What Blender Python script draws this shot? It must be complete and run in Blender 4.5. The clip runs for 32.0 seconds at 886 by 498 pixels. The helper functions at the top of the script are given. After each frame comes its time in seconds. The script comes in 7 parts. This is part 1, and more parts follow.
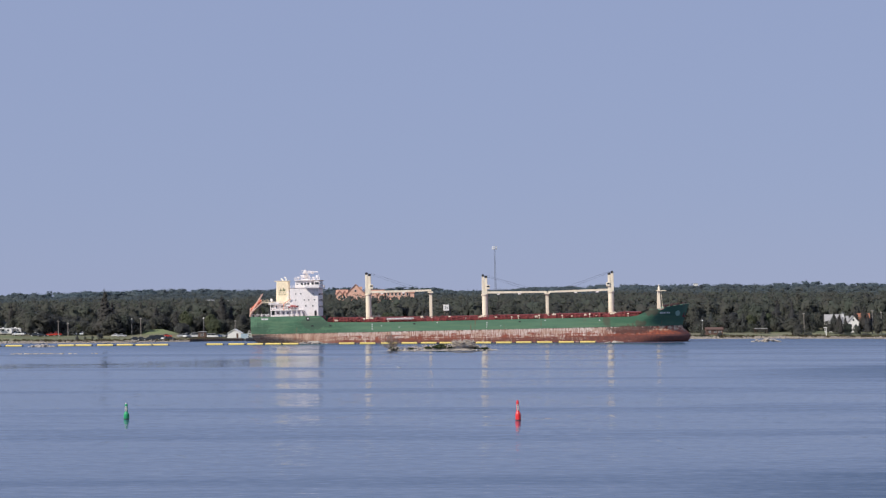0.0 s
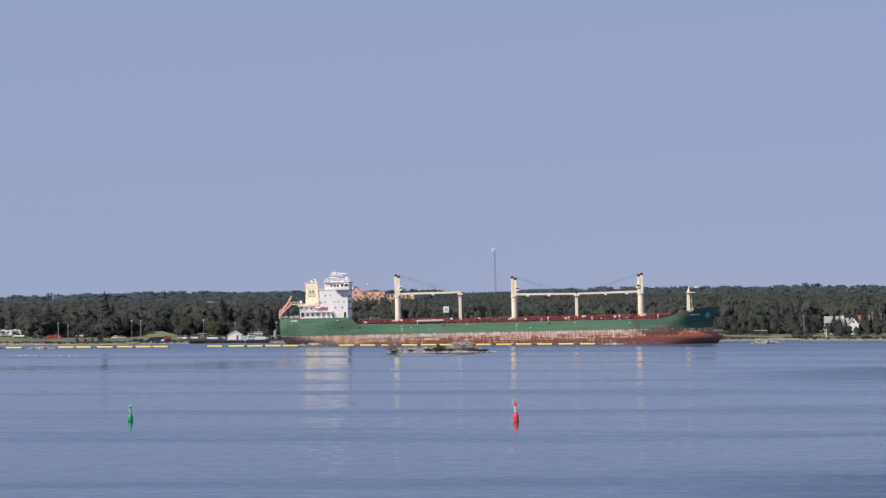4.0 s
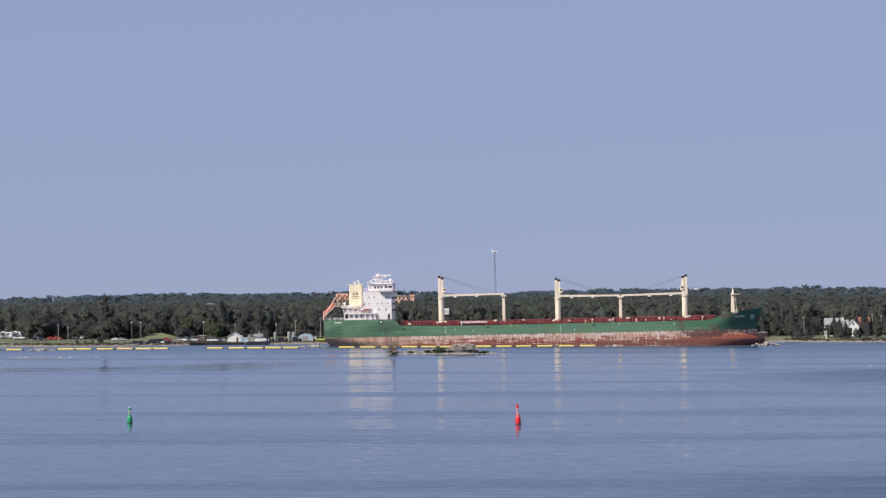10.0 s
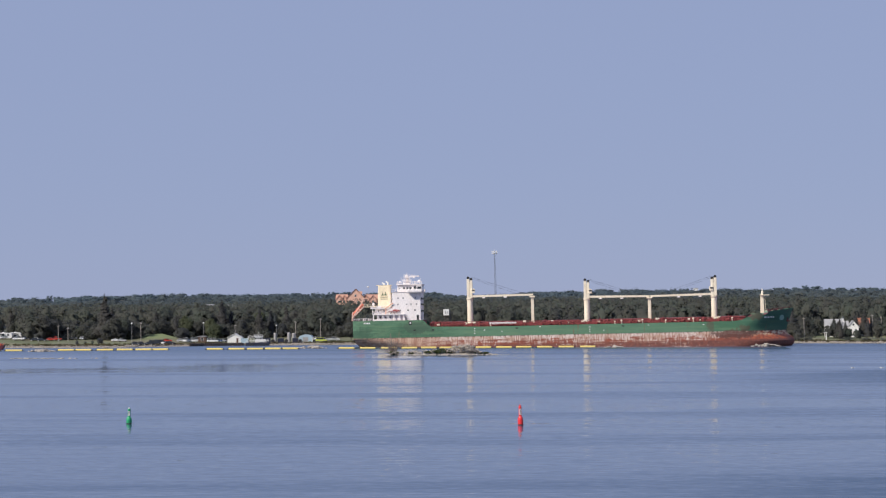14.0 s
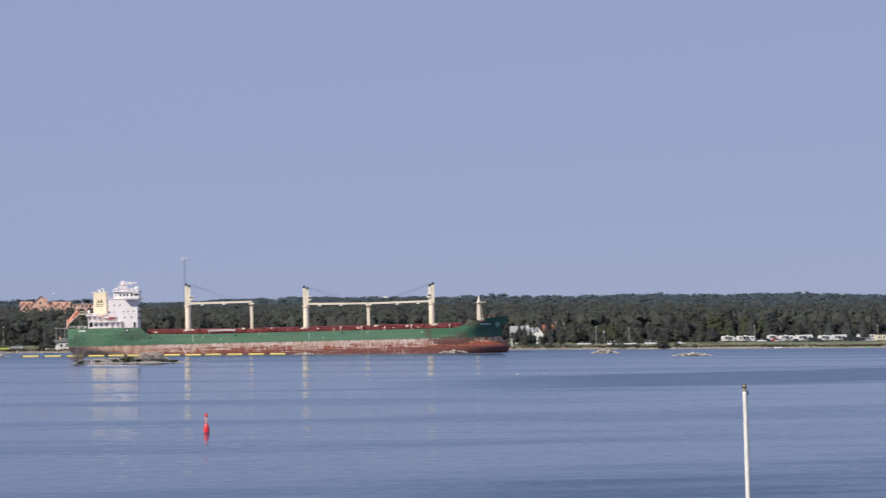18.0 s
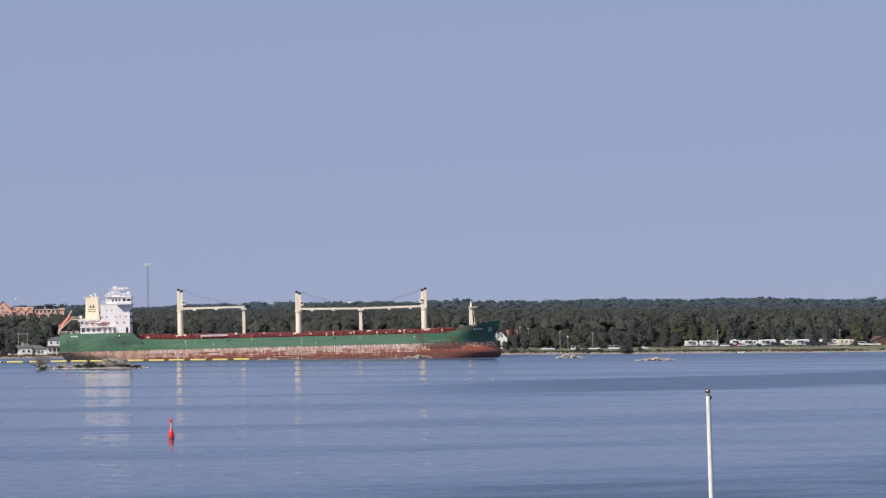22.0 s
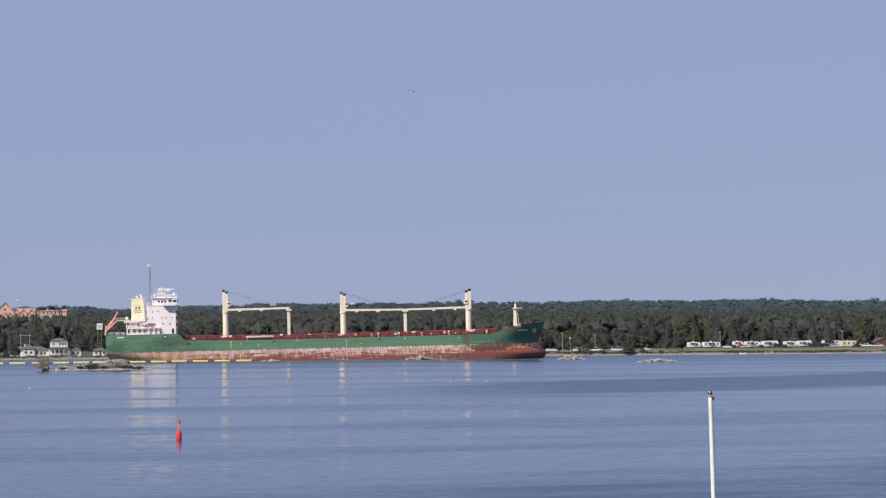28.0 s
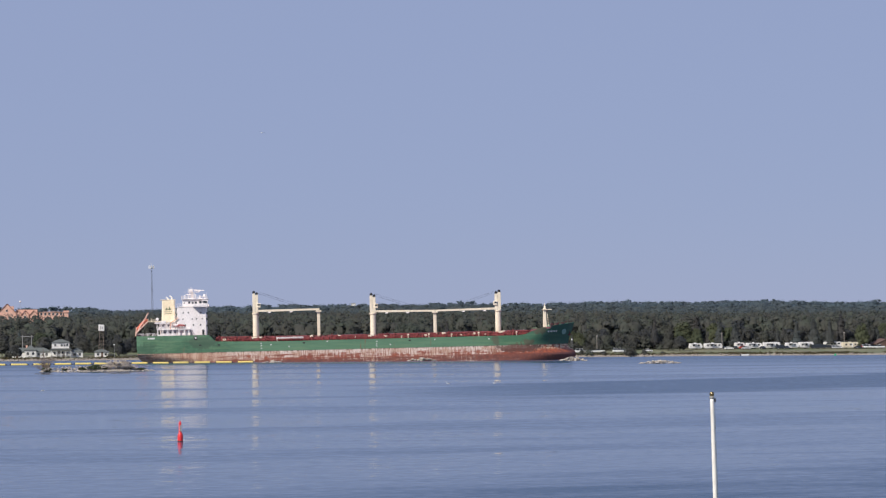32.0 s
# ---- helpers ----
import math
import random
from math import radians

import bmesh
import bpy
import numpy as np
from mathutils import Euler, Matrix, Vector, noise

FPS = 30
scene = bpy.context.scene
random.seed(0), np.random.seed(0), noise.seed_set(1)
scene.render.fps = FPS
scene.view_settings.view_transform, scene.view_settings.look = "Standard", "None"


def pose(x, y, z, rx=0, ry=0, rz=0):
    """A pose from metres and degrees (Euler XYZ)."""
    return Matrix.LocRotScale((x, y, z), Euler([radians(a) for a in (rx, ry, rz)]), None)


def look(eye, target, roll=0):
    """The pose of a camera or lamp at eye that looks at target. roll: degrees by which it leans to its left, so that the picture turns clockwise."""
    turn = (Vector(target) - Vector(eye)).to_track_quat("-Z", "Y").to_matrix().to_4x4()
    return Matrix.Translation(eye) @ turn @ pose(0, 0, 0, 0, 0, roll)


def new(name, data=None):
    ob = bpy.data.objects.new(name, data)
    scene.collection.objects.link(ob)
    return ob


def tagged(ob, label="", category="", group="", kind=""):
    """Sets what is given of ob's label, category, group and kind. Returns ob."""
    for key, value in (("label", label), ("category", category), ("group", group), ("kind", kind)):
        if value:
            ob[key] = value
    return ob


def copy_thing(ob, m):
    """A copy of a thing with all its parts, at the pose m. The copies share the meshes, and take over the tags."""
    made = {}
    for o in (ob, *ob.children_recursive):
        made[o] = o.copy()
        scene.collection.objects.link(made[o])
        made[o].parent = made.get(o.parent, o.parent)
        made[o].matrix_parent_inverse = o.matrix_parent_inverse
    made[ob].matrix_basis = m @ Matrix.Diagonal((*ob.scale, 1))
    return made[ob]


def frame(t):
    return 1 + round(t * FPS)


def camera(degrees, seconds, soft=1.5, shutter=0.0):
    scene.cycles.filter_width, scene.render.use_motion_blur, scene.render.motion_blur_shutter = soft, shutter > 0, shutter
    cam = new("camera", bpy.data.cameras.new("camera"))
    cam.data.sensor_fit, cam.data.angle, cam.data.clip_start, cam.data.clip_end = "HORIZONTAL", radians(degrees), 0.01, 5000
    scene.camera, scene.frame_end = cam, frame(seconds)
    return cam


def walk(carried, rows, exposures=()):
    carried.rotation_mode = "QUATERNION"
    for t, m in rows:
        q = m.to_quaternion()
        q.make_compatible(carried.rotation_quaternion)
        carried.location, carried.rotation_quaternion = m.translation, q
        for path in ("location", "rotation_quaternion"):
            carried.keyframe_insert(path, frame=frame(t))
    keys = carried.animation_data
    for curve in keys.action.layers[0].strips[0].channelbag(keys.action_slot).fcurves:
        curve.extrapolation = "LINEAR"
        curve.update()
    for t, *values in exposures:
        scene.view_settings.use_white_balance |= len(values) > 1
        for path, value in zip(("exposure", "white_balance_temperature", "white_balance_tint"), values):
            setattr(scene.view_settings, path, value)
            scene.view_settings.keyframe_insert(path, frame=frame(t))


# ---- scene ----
# camera: stands on the near bank, drifts a little, then swings to the right
EYE = (0.0, 0.0, 17.8)


def aim(yaw, pitch, roll):
    a, b = radians(yaw), radians(pitch)
    way = Vector((math.sin(a) * math.cos(b), math.cos(a) * math.cos(b), math.sin(b)))
    return look(EYE, Vector(EYE) + way * 100, -roll)


PATH = [
    (0.0, 0.0, 1.580, 0.21), (1.5, 0.0, 1.592, 0.21), (3.5, 0.0, 1.632, 0.21), (6.0, 0.0, 1.664, 0.21),
    (9.0, 0.0, 1.687, 0.21), (12.0, 0.0, 1.716, 0.21), (15.5, 0.0, 1.726, 0.20), (16.0, 0.025, 1.726, 0.20),
    (16.5, 0.890, 1.746, 0.20), (17.0, 4.003, 1.775, 0.21), (17.5, 6.960, 1.830, 0.22), (18.0, 9.614, 1.915, 0.23),
    (18.5, 10.655, 1.950, 0.24), (19.0, 10.748, 1.998, 0.255), (19.5, 10.769, 2.030, 0.27), (20.0, 10.769, 2.052, 0.275),
    (22.0, 10.735, 2.068, 0.275), (24.0, 10.695, 2.083, 0.277), (25.5, 10.675, 2.090, 0.278), (28.0, 10.664, 2.110, 0.279),
    (30.0, 10.640, 2.137, 0.279), (32.0, 10.610, 2.150, 0.27),
]
cam = camera(27.07, 32.0, soft=1.25, shutter=0.4)
walk(cam, [(t, aim(a, b, c)) for t, a, b, c in PATH])

# hazy summer sky; the sun stands behind the camera and to its left
SUN_AZ, SUN_EL = radians(234), radians(38)
world = bpy.data.worlds.new("sky")
scene.world = world
world.use_nodes = True
wn, wl = world.node_tree.nodes, world.node_tree.links
sky = wn.new("ShaderNodeTexSky")
sky.sky_type, sky.sun_disc = "NISHITA", False
sky.sun_elevation, sky.sun_rotation = SUN_EL, SUN_AZ
sky.air_density, sky.dust_density = 1.0, 0.0
haze = wn.new("ShaderNodeMix")
haze.data_type = "RGBA"
haze.inputs[0].default_value = 0.94
haze.inputs[7].default_value = (2.93, 3.55, 5.62, 1)
wl.new(sky.outputs[0], haze.inputs[6])
wl.new(haze.outputs[2], wn["Background"].inputs[0])
wn["Background"].inputs[1].default_value = 0.1
sun = new("sun", bpy.data.lights.new("sun", "SUN"))
sun.data.energy, sun.data.angle, sun.data.color = 4.9, radians(0.53), (1.0, 0.93, 0.84)
sun.matrix_world = look((math.sin(SUN_AZ) * 100, math.cos(SUN_AZ) * 100, math.tan(SUN_EL) * 100), (0, 0, 0))


# ---- materials ----
def nodes_of(m):
    m.use_nodes = True
    return m.node_tree.nodes, m.node_tree.links, m.node_tree.nodes["Principled BSDF"]


def ramp(n, l, src, stops):
    r = n.new("ShaderNodeValToRGB")
    while len(r.color_ramp.elements) < len(stops):
        r.color_ramp.elements.new(0.5)
    for e, (p, c) in zip(r.color_ramp.elements, stops):
        e.position, e.color = p, (*c, 1)
    l.new(src, r.inputs[0])
    return r.outputs[0]


def noise_of(n, l, scale, detail=4, rough=0.6, stretch=(1, 1, 1), space="Object"):
    co = n.new("ShaderNodeTexCoord")
    mp = n.new("ShaderNodeMapping")
    mp.inputs["Scale"].default_value = stretch
    l.new(co.outputs[space], mp.inputs[0])
    t = n.new("ShaderNodeTexNoise")
    t.inputs["Scale"].default_value, t.inputs["Detail"].default_value, t.inputs["Roughness"].default_value = scale, detail, rough
    l.new(mp.outputs[0], t.inputs[0])
    return t.outputs[0]


def mixed(n, l, fac, a, b, how="MIX"):
    """Mix two colours; each of fac, a, b is a value or a socket."""
    m = n.new("ShaderNodeMix")
    m.data_type, m.blend_type = "RGBA", how
    for i, v in ((0, fac), (6, a), (7, b)):
        if isinstance(v, bpy.types.NodeSocket):
            l.new(v, m.inputs[i])
        else:
            m.inputs[i].default_value = v if i == 0 else (*v, 1)
    return m.outputs[2]


def bumped(n, l, p, height, strength=0.3, distance=0.05):
    b = n.new("ShaderNodeBump")
    b.inputs["Strength"].default_value, b.inputs["Distance"].default_value = strength, distance
    l.new(height, b.inputs["Height"])
    l.new(b.outputs[0], p.inputs["Normal"])


def worn(name, colour, dirt=(0.18, 0.14, 0.11), amount=0.35, scale=0.6, rough=0.55, metal=0.0, stretch=(1, 1, 1), bump=0.15):
    """Painted or plain surface with broad stains and fine grain."""
    m = bpy.data.materials.new(name)
    n, l, p = nodes_of(m)
    a = ramp(n, l, noise_of(n, l, scale, 5, 0.65, stretch), [(0.42, (0, 0, 0)), (0.75, (amount,) * 3)])
    fine = noise_of(n, l, scale * 9, 3, 0.6, stretch)
    c = mixed(n, l, a, colour, dirt)
    g = ramp(n, l, fine, [(0.3, (0.82,) * 3), (0.7, (1.1,) * 3)])
    l.new(mixed(n, l, 1.0, c, g, "MULTIPLY"), p.inputs["Base Color"])
    p.inputs["Roughness"].default_value, p.inputs["Metallic"].default_value = rough, metal
    bumped(n, l, p, fine, bump, 0.02)
    return m


def leafy(name, dark, light, spread=0.2, rough=0.75, patch=0.12):
    """Foliage: every clump and every tree has its own tone; thin leaves let some light through."""
    m = bpy.data.materials.new(name)
    n, l, p = nodes_of(m)
    geo, info = n.new("ShaderNodeNewGeometry"), n.new("ShaderNodeObjectInfo")
    tone = n.new("ShaderNodeTexNoise")
    tone.inputs["Scale"].default_value, tone.inputs["Detail"].default_value = patch, 2
    l.new(geo.outputs["Position"], tone.inputs[0])
    spot_tone = n.new("ShaderNodeMapRange")
    spot_tone.inputs[1].default_value, spot_tone.inputs[2].default_value = 0.3, 0.7
    l.new(tone.outputs[0], spot_tone.inputs[0])
    total = None
    for src, k in ((geo.outputs["Random Per Island"], spread), (info.outputs["Random"], 0.5 * (1 - spread)), (spot_tone.outputs[0], 0.5 * (1 - spread))):
        f = n.new("ShaderNodeMath")
        f.operation = "MULTIPLY_ADD"
        l.new(src, f.inputs[0])
        f.inputs[1].default_value = k
        f.inputs[2].default_value = 0
        if total:
            l.new(total, f.inputs[2])
        total = f.outputs[0]
    mid = tuple((a * 1.15 + b * 0.85) / 2 * k for a, b, k in zip(dark, light, (1.16, 1.0, 0.90)))
    c = ramp(n, l, total, [(0.1, dark), (0.5, mid), (0.9, light)])
    l.new(c, p.inputs["Base Color"])
    p.inputs["Roughness"].default_value = rough
    p.inputs["Specular IOR Level"].default_value = 0.15
    thin = n.new("ShaderNodeBsdfTranslucent")
    l.new(c, thin.inputs[0])
    mix = n.new("ShaderNodeMixShader")
    mix.inputs[0].default_value = 0.5
    l.new(p.outputs[0], mix.inputs[1])
    l.new(thin.outputs[0], mix.inputs[2])
    l.new(mix.outputs[0], n["Material Output"].inputs[0])
    return m


def water_material():
    """River water: facets tilt mostly towards and away from the near bank, with a lean fitted to the camera's view;
    wind lanes are steeper.
    """
    m = bpy.data.materials.new("river_water")
    n, l, p = nodes_of(m)
    p.inputs["Base Color"].default_value = (0.045, 0.077, 0.135, 1)
    p.inputs["IOR"].default_value = 1.33
    p.inputs["Roughness"].default_value = 0.085

    def calc(how, a, b, c=None):
        f = n.new("ShaderNodeMath")
        f.operation = how
        for i, v in enumerate((a, b, c)):
            if isinstance(v, bpy.types.NodeSocket):
                l.new(v, f.inputs[i])
            elif v is not None:
                f.inputs[i].default_value = v
        return f.outputs[0]

    def smooth(src, lo, hi, y0=0.0, y1=1.0):
        f = n.new("ShaderNodeMapRange")
        f.interpolation_type = "SMOOTHSTEP"
        for i, v in enumerate((lo, hi, y0, y1)):
            f.inputs[i + 1].default_value = v
        l.new(src, f.inputs[0])
        return f.outputs[0]

    co = n.new("ShaderNodeTexCoord")
    sep = n.new("ShaderNodeSeparateXYZ")
    l.new(co.outputs["Object"], sep.inputs[0])
    x, y = sep.outputs[0], sep.outputs[1]
    lanes = noise_of(n, l, 1.0, 6, 0.6, (0.0035, 0.026, 1))
    wind = smooth(lanes, 0.48, 0.62)
    # two wide patches where the breeze reaches the water
    edge = noise_of(n, l, 1.0, 4, 0.6, (0.006, 0.03, 1))
    yy = calc("MULTIPLY_ADD", edge, 90.0, calc("MULTIPLY_ADD", x, -0.35, y))
    patch = calc("MULTIPLY", smooth(yy, 388, 425), smooth(yy, 502, 486))
    patch = calc("MULTIPLY", patch, smooth(x, 40, 130))
    close = calc("MULTIPLY", smooth(yy, 240, 200), smooth(x, 10, 50))
    close = calc("MULTIPLY", close, smooth(noise_of(n, l, 1.0, 5, 0.65, (0.02, 0.09, 1)), 0.36, 0.60, 0.35, 1.0))
    ruffled = calc("MAXIMUM", calc("MULTIPLY", wind, 0.30), calc("MAXIMUM", calc("MULTIPLY", patch, 0.95), close))
    # facet slopes from fine noise
    small = n.new("ShaderNodeTexNoise")
    small.inputs["Scale"].default_value, small.inputs["Detail"].default_value = 1.0, 5
    mp = n.new("ShaderNodeMapping")
    mp.inputs["Scale"].default_value = (0.55, 2.0, 1)
    l.new(co.outputs["Object"], mp.inputs[0])
    l.new(mp.outputs[0], small.inputs[0])
    rgb = n.new("ShaderNodeSeparateColor")
    l.new(small.outputs[1], rgb.inputs[0])
    steep = calc("ADD", calc("MULTIPLY_ADD", ruffled, 0.34, 0.135), smooth(y, 640, 735, 0.0, 0.22))
    # mean lean towards the camera, set by distance so reflections fit its view
    lean = calc("MULTIPLY_ADD", ruffled, -0.16, smooth(y, 220, 700, -0.006, -0.036))
    lean = calc("ADD", lean, smooth(y, 590, 760, 0.0, -0.10))
    # a glassy slick under the far bank mirrors the wood
    slick = calc("MULTIPLY", smooth(yy, 545, 558), smooth(yy, 622, 608))
    slick = calc("MULTIPLY", slick, smooth(x, -15, -60))
    lean = calc("MULTIPLY_ADD", slick, 0.022, lean)
    streaks = noise_of(n, l, 1.0, 4, 0.65, (0.045, 0.30, 1))
    lean = calc("MULTIPLY_ADD", calc("SUBTRACT", streaks, 0.5), calc("MULTIPLY_ADD", ruffled, 0.22, 0.055), lean)
    ripples = noise_of(n, l, 1.0, 3, 0.6, (0.22, 0.62, 1))
    lean = calc("MULTIPLY_ADD", calc("SUBTRACT", ripples, 0.5), smooth(y, 480, 260, 0.02, 0.10), lean)
    ny = calc("MULTIPLY_ADD", calc("SUBTRACT", rgb.outputs[0], 0.5), steep, lean)
    nx = calc("MULTIPLY", calc("SUBTRACT", rgb.outputs[1], 0.5), calc("MULTIPLY", steep, 0.5))
    vec = n.new("ShaderNodeCombineXYZ")
    l.new(nx, vec.inputs[0])
    l.new(ny, vec.inputs[1])
    vec.inputs[2].default_value = 1.0
    unit = n.new("ShaderNodeVectorMath")
    unit.operation = "NORMALIZE"
    l.new(vec.outputs[0], unit.inputs[0])
    l.new(unit.outputs[0], p.inputs["Normal"])
    return m


def ground_material():
    m = bpy.data.materials.new("grass_ground")
    n, l, p = nodes_of(m)
    big = noise_of(n, l, 0.035, 5, 0.6)
    small = noise_of(n, l, 0.9, 4, 0.7)
    c = mixed(n, l, ramp(n, l, big, [(0.4, (0,) * 3), (0.62, (1,) * 3)]), (0.110, 0.132, 0.062), (0.195, 0.185, 0.108))
    c = mixed(n, l, 1.0, c, ramp(n, l, small, [(0.25, (0.6,) * 3), (0.75, (1.25,) * 3)]), "MULTIPLY")
    dirt = noise_of(n, l, 0.09, 4, 0.65)
    c = mixed(n, l, ramp(n, l, dirt, [(0.52, (0,) * 3), (0.60, (0.7,) * 3)]), c, (0.115, 0.100, 0.070))
    # gravel and sand along the waterline
    co = n.new("ShaderNodeTexCoord")
    sep = n.new("ShaderNodeSeparateXYZ")
    l.new(co.outputs["Object"], sep.inputs[0])
    band = n.new("ShaderNodeMapRange")
    band.inputs[1].default_value, band.inputs[2].default_value = 0.45, 0.8
    l.new(sep.outputs[2], band.inputs[0])
    gravel = mixed(n, l, small, (0.20, 0.17, 0.14), (0.38, 0.33, 0.28))
    # the mound by the landing is a brighter green
    far = n.new("ShaderNodeVectorMath")
    far.operation = "DISTANCE"
    far.inputs[1].default_value = (-131, 838, 3.5)
    l.new(co.outputs["Object"], far.inputs[0])
    mound_tint = n.new("ShaderNodeMapRange")
    for i, v in enumerate((8.5, 11.0, 0.85, 0.0)):
        mound_tint.inputs[i + 1].default_value = v
    l.new(far.outputs["Value"], mound_tint.inputs[0])
    c = mixed(n, l, mound_tint.outputs[0], c, (0.165, 0.200, 0.085))
    l.new(mixed(n, l, band.outputs[0], gravel, c), p.inputs["Base Color"])
    p.inputs["Roughness"].default_value = 0.9
    bumped(n, l, p, small, 0.5, 0.15)
    return m


WATER, GRASS = water_material(), ground_material()
# bank leaves raised and tinted blue: some haze is mixed into the colour
HAZED_LEAF = leafy("hazed_mixed_leaves", (0.080, 0.089, 0.102), (0.112, 0.136, 0.110), 0.14)
# slope leaves bluer than the bank's: first step of haze painted into colour
MID_HAZE_LEAF = leafy("hazed_slope_leaves", (0.074, 0.094, 0.108), (0.108, 0.136, 0.126), 0.10, 0.75, 0.05)
LEAF_LIGHT = leafy("light_leaves", (0.082, 0.106, 0.072), (0.125, 0.156, 0.098), 0.14)
# pine needles carry the same blue haze tint in their colour
HAZED_NEEDLE = leafy("pine_needles", (0.078, 0.087, 0.098), (0.102, 0.113, 0.108), 0.14)
# far and skyline leaves lightened and blued; distance haze is in their base colour
FAR_HAZE_LEAF = leafy("hazed_distant_leaves", (0.078, 0.108, 0.130), (0.108, 0.140, 0.152), 0.1, 0.75, 0.03)
SKYLINE_HAZE_LEAF = leafy("hazed_skyline_leaves", (0.086, 0.126, 0.160), (0.112, 0.156, 0.186), 0.08, 0.75, 0.015)
WEED = leafy("bank_weeds", (0.070, 0.072, 0.045), (0.150, 0.135, 0.080), 0.4, 0.85, 0.2)
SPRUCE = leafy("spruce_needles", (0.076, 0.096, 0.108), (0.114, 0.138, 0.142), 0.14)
BARK = worn("bark", (0.11, 0.085, 0.065), rough=0.9)


# ---- building blocks ----
def mesh_ob(name, verts, faces, material, parent=None, smooth=False):
    me = bpy.data.meshes.new(name)
    me.from_pydata(verts, [], faces)
    me.materials.append(material)
    if smooth:
        me.shade_smooth()
    ob = new(name, me)
    ob.parent = parent
    return ob


def part(name, bm, material, parent=None, label="", smooth=False):
    """Link a bmesh as one mesh object under a thing or a part."""
    me = bpy.data.meshes.new(name)
    bm.normal_update()
    bm.to_mesh(me)
    bm.free()
    me.materials.append(material)
    if smooth:
        me.shade_smooth()
    ob = new(name, me)
    ob.parent = parent
    return tagged(ob, label)


def box(bm, x0, x1, y0, y1, z0, z1, taper=0.0):
    """A box with its lower and upper corners; taper draws the top in."""
    v = [bm.verts.new(c) for c in ((x0, y0, z0), (x1, y0, z0), (x1, y1, z0), (x0, y1, z0),
         (x0 + taper, y0 + taper, z1), (x1 - taper, y0 + taper, z1), (x1 - taper, y1 - taper, z1), (x0 + taper, y1 - taper, z1))]
    for f in ((3, 2, 1, 0), (4, 5, 6, 7), (0, 1, 5, 4), (1, 2, 6, 5), (2, 3, 7, 6), (3, 0, 4, 7)):
        bm.faces.new([v[i] for i in f])
    return bm


def bevelled(bm, width=0.05, segments=1):
    bmesh.ops.bevel(bm, geom=bm.edges[:], offset=width, segments=segments, affect="EDGES", profile=0.6)
    return bm


def tube(bm, a, b, ra, rb=None, sides=8, caps=True):
    """A round bar from a to b."""
    a, b, rb = Vector(a), Vector(b), ra if rb is None else rb
    q = (b - a).to_track_quat("Z", "Y")
    rings = []
    for c, r in ((a, ra), (b, rb)):
        rings.append([bm.verts.new(c + q @ Vector((r * math.cos(2 * math.pi * i / sides), r * math.sin(2 * math.pi * i / sides), 0))) for i in range(sides)])
    for i in range(sides):
        j = (i + 1) % sides
        bm.faces.new((rings[0][i], rings[0][j], rings[1][j], rings[1][i]))
    if caps:
        bm.faces.new(rings[0][::-1])
        bm.faces.new(rings[1])
    return bm


def lathe(bm, profile, sides=16, at=(0, 0, 0)):
    """A turned body from (radius, height) pairs."""
    rings = [[bm.verts.new((at[0] + r * math.cos(2 * math.pi * i / sides), at[1] + r * math.sin(2 * math.pi * i / sides), at[2] + z)) for i in range(sides)] for r, z in profile]
    for lo, hi in zip(rings, rings[1:]):
        for i in range(sides):
            j = (i + 1) % sides
            bm.faces.new((lo[i], lo[j], hi[j], hi[i]))
    bm.faces.new(rings[0][::-1])
    bm.faces.new(rings[-1])
    return bm


def prism(bm, outline, y0, y1):
    """An outline in x and z, drawn out from y0 to y1."""
    a = [bm.verts.new((x, y0, z)) for x, z in outline]
    b = [bm.verts.new((x, y1, z)) for x, z in outline]
    n = len(outline)
    bm.faces.new(a)
    bm.faces.new(b[::-1])
    for i in range(n):
        j = (i + 1) % n
        bm.faces.new((a[j], a[i], b[i], b[j]))
    bmesh.ops.recalc_face_normals(bm, faces=bm.faces[:])
    return bm


def thing(name, m, label, category, group="", kind=""):
    ob = new(name)
    ob.matrix_basis = m
    ob.empty_display_size = 0.2
    return tagged(ob, label, category, group, kind)


# ---- land and water ----
def shore(x):
    """The far waterline: y for an x."""
    base = np.interp(x, [-400, -135, -105, -60, 60, 150, 220, 320, 700], [772, 780, 806, 818, 822, 818, 806, 798, 780])
    return float(base + 1.6 * math.sin(x * 0.045 + 1.0) + 1.2 * math.sin(x * 0.13))


def hill(x, y):
    """Height of the land."""
    s = y - shore(x)
    z = np.interp(s, [-40, -8, 0, 3, 12, 40, 80, 130], [-5, -1.5, -0.05, 0.7, 1.0, 2.0, 3.0, 4.0])
    z += float(np.interp(x, [-190, -160], [0.9, 0.0])) * float(np.interp(s, [15, 40], [0.0, 1.0]))
    z += 3.2 * math.exp(-((x + 131) / 8) ** 2 - ((y - 838) / 10) ** 2)
    if s > 90:
        z += (ridge(x, y) - 12.5 - z) * min(1, (s - 90) / 250)
    z -= max(0.0, y - 3500) * 0.04
    return float(z)


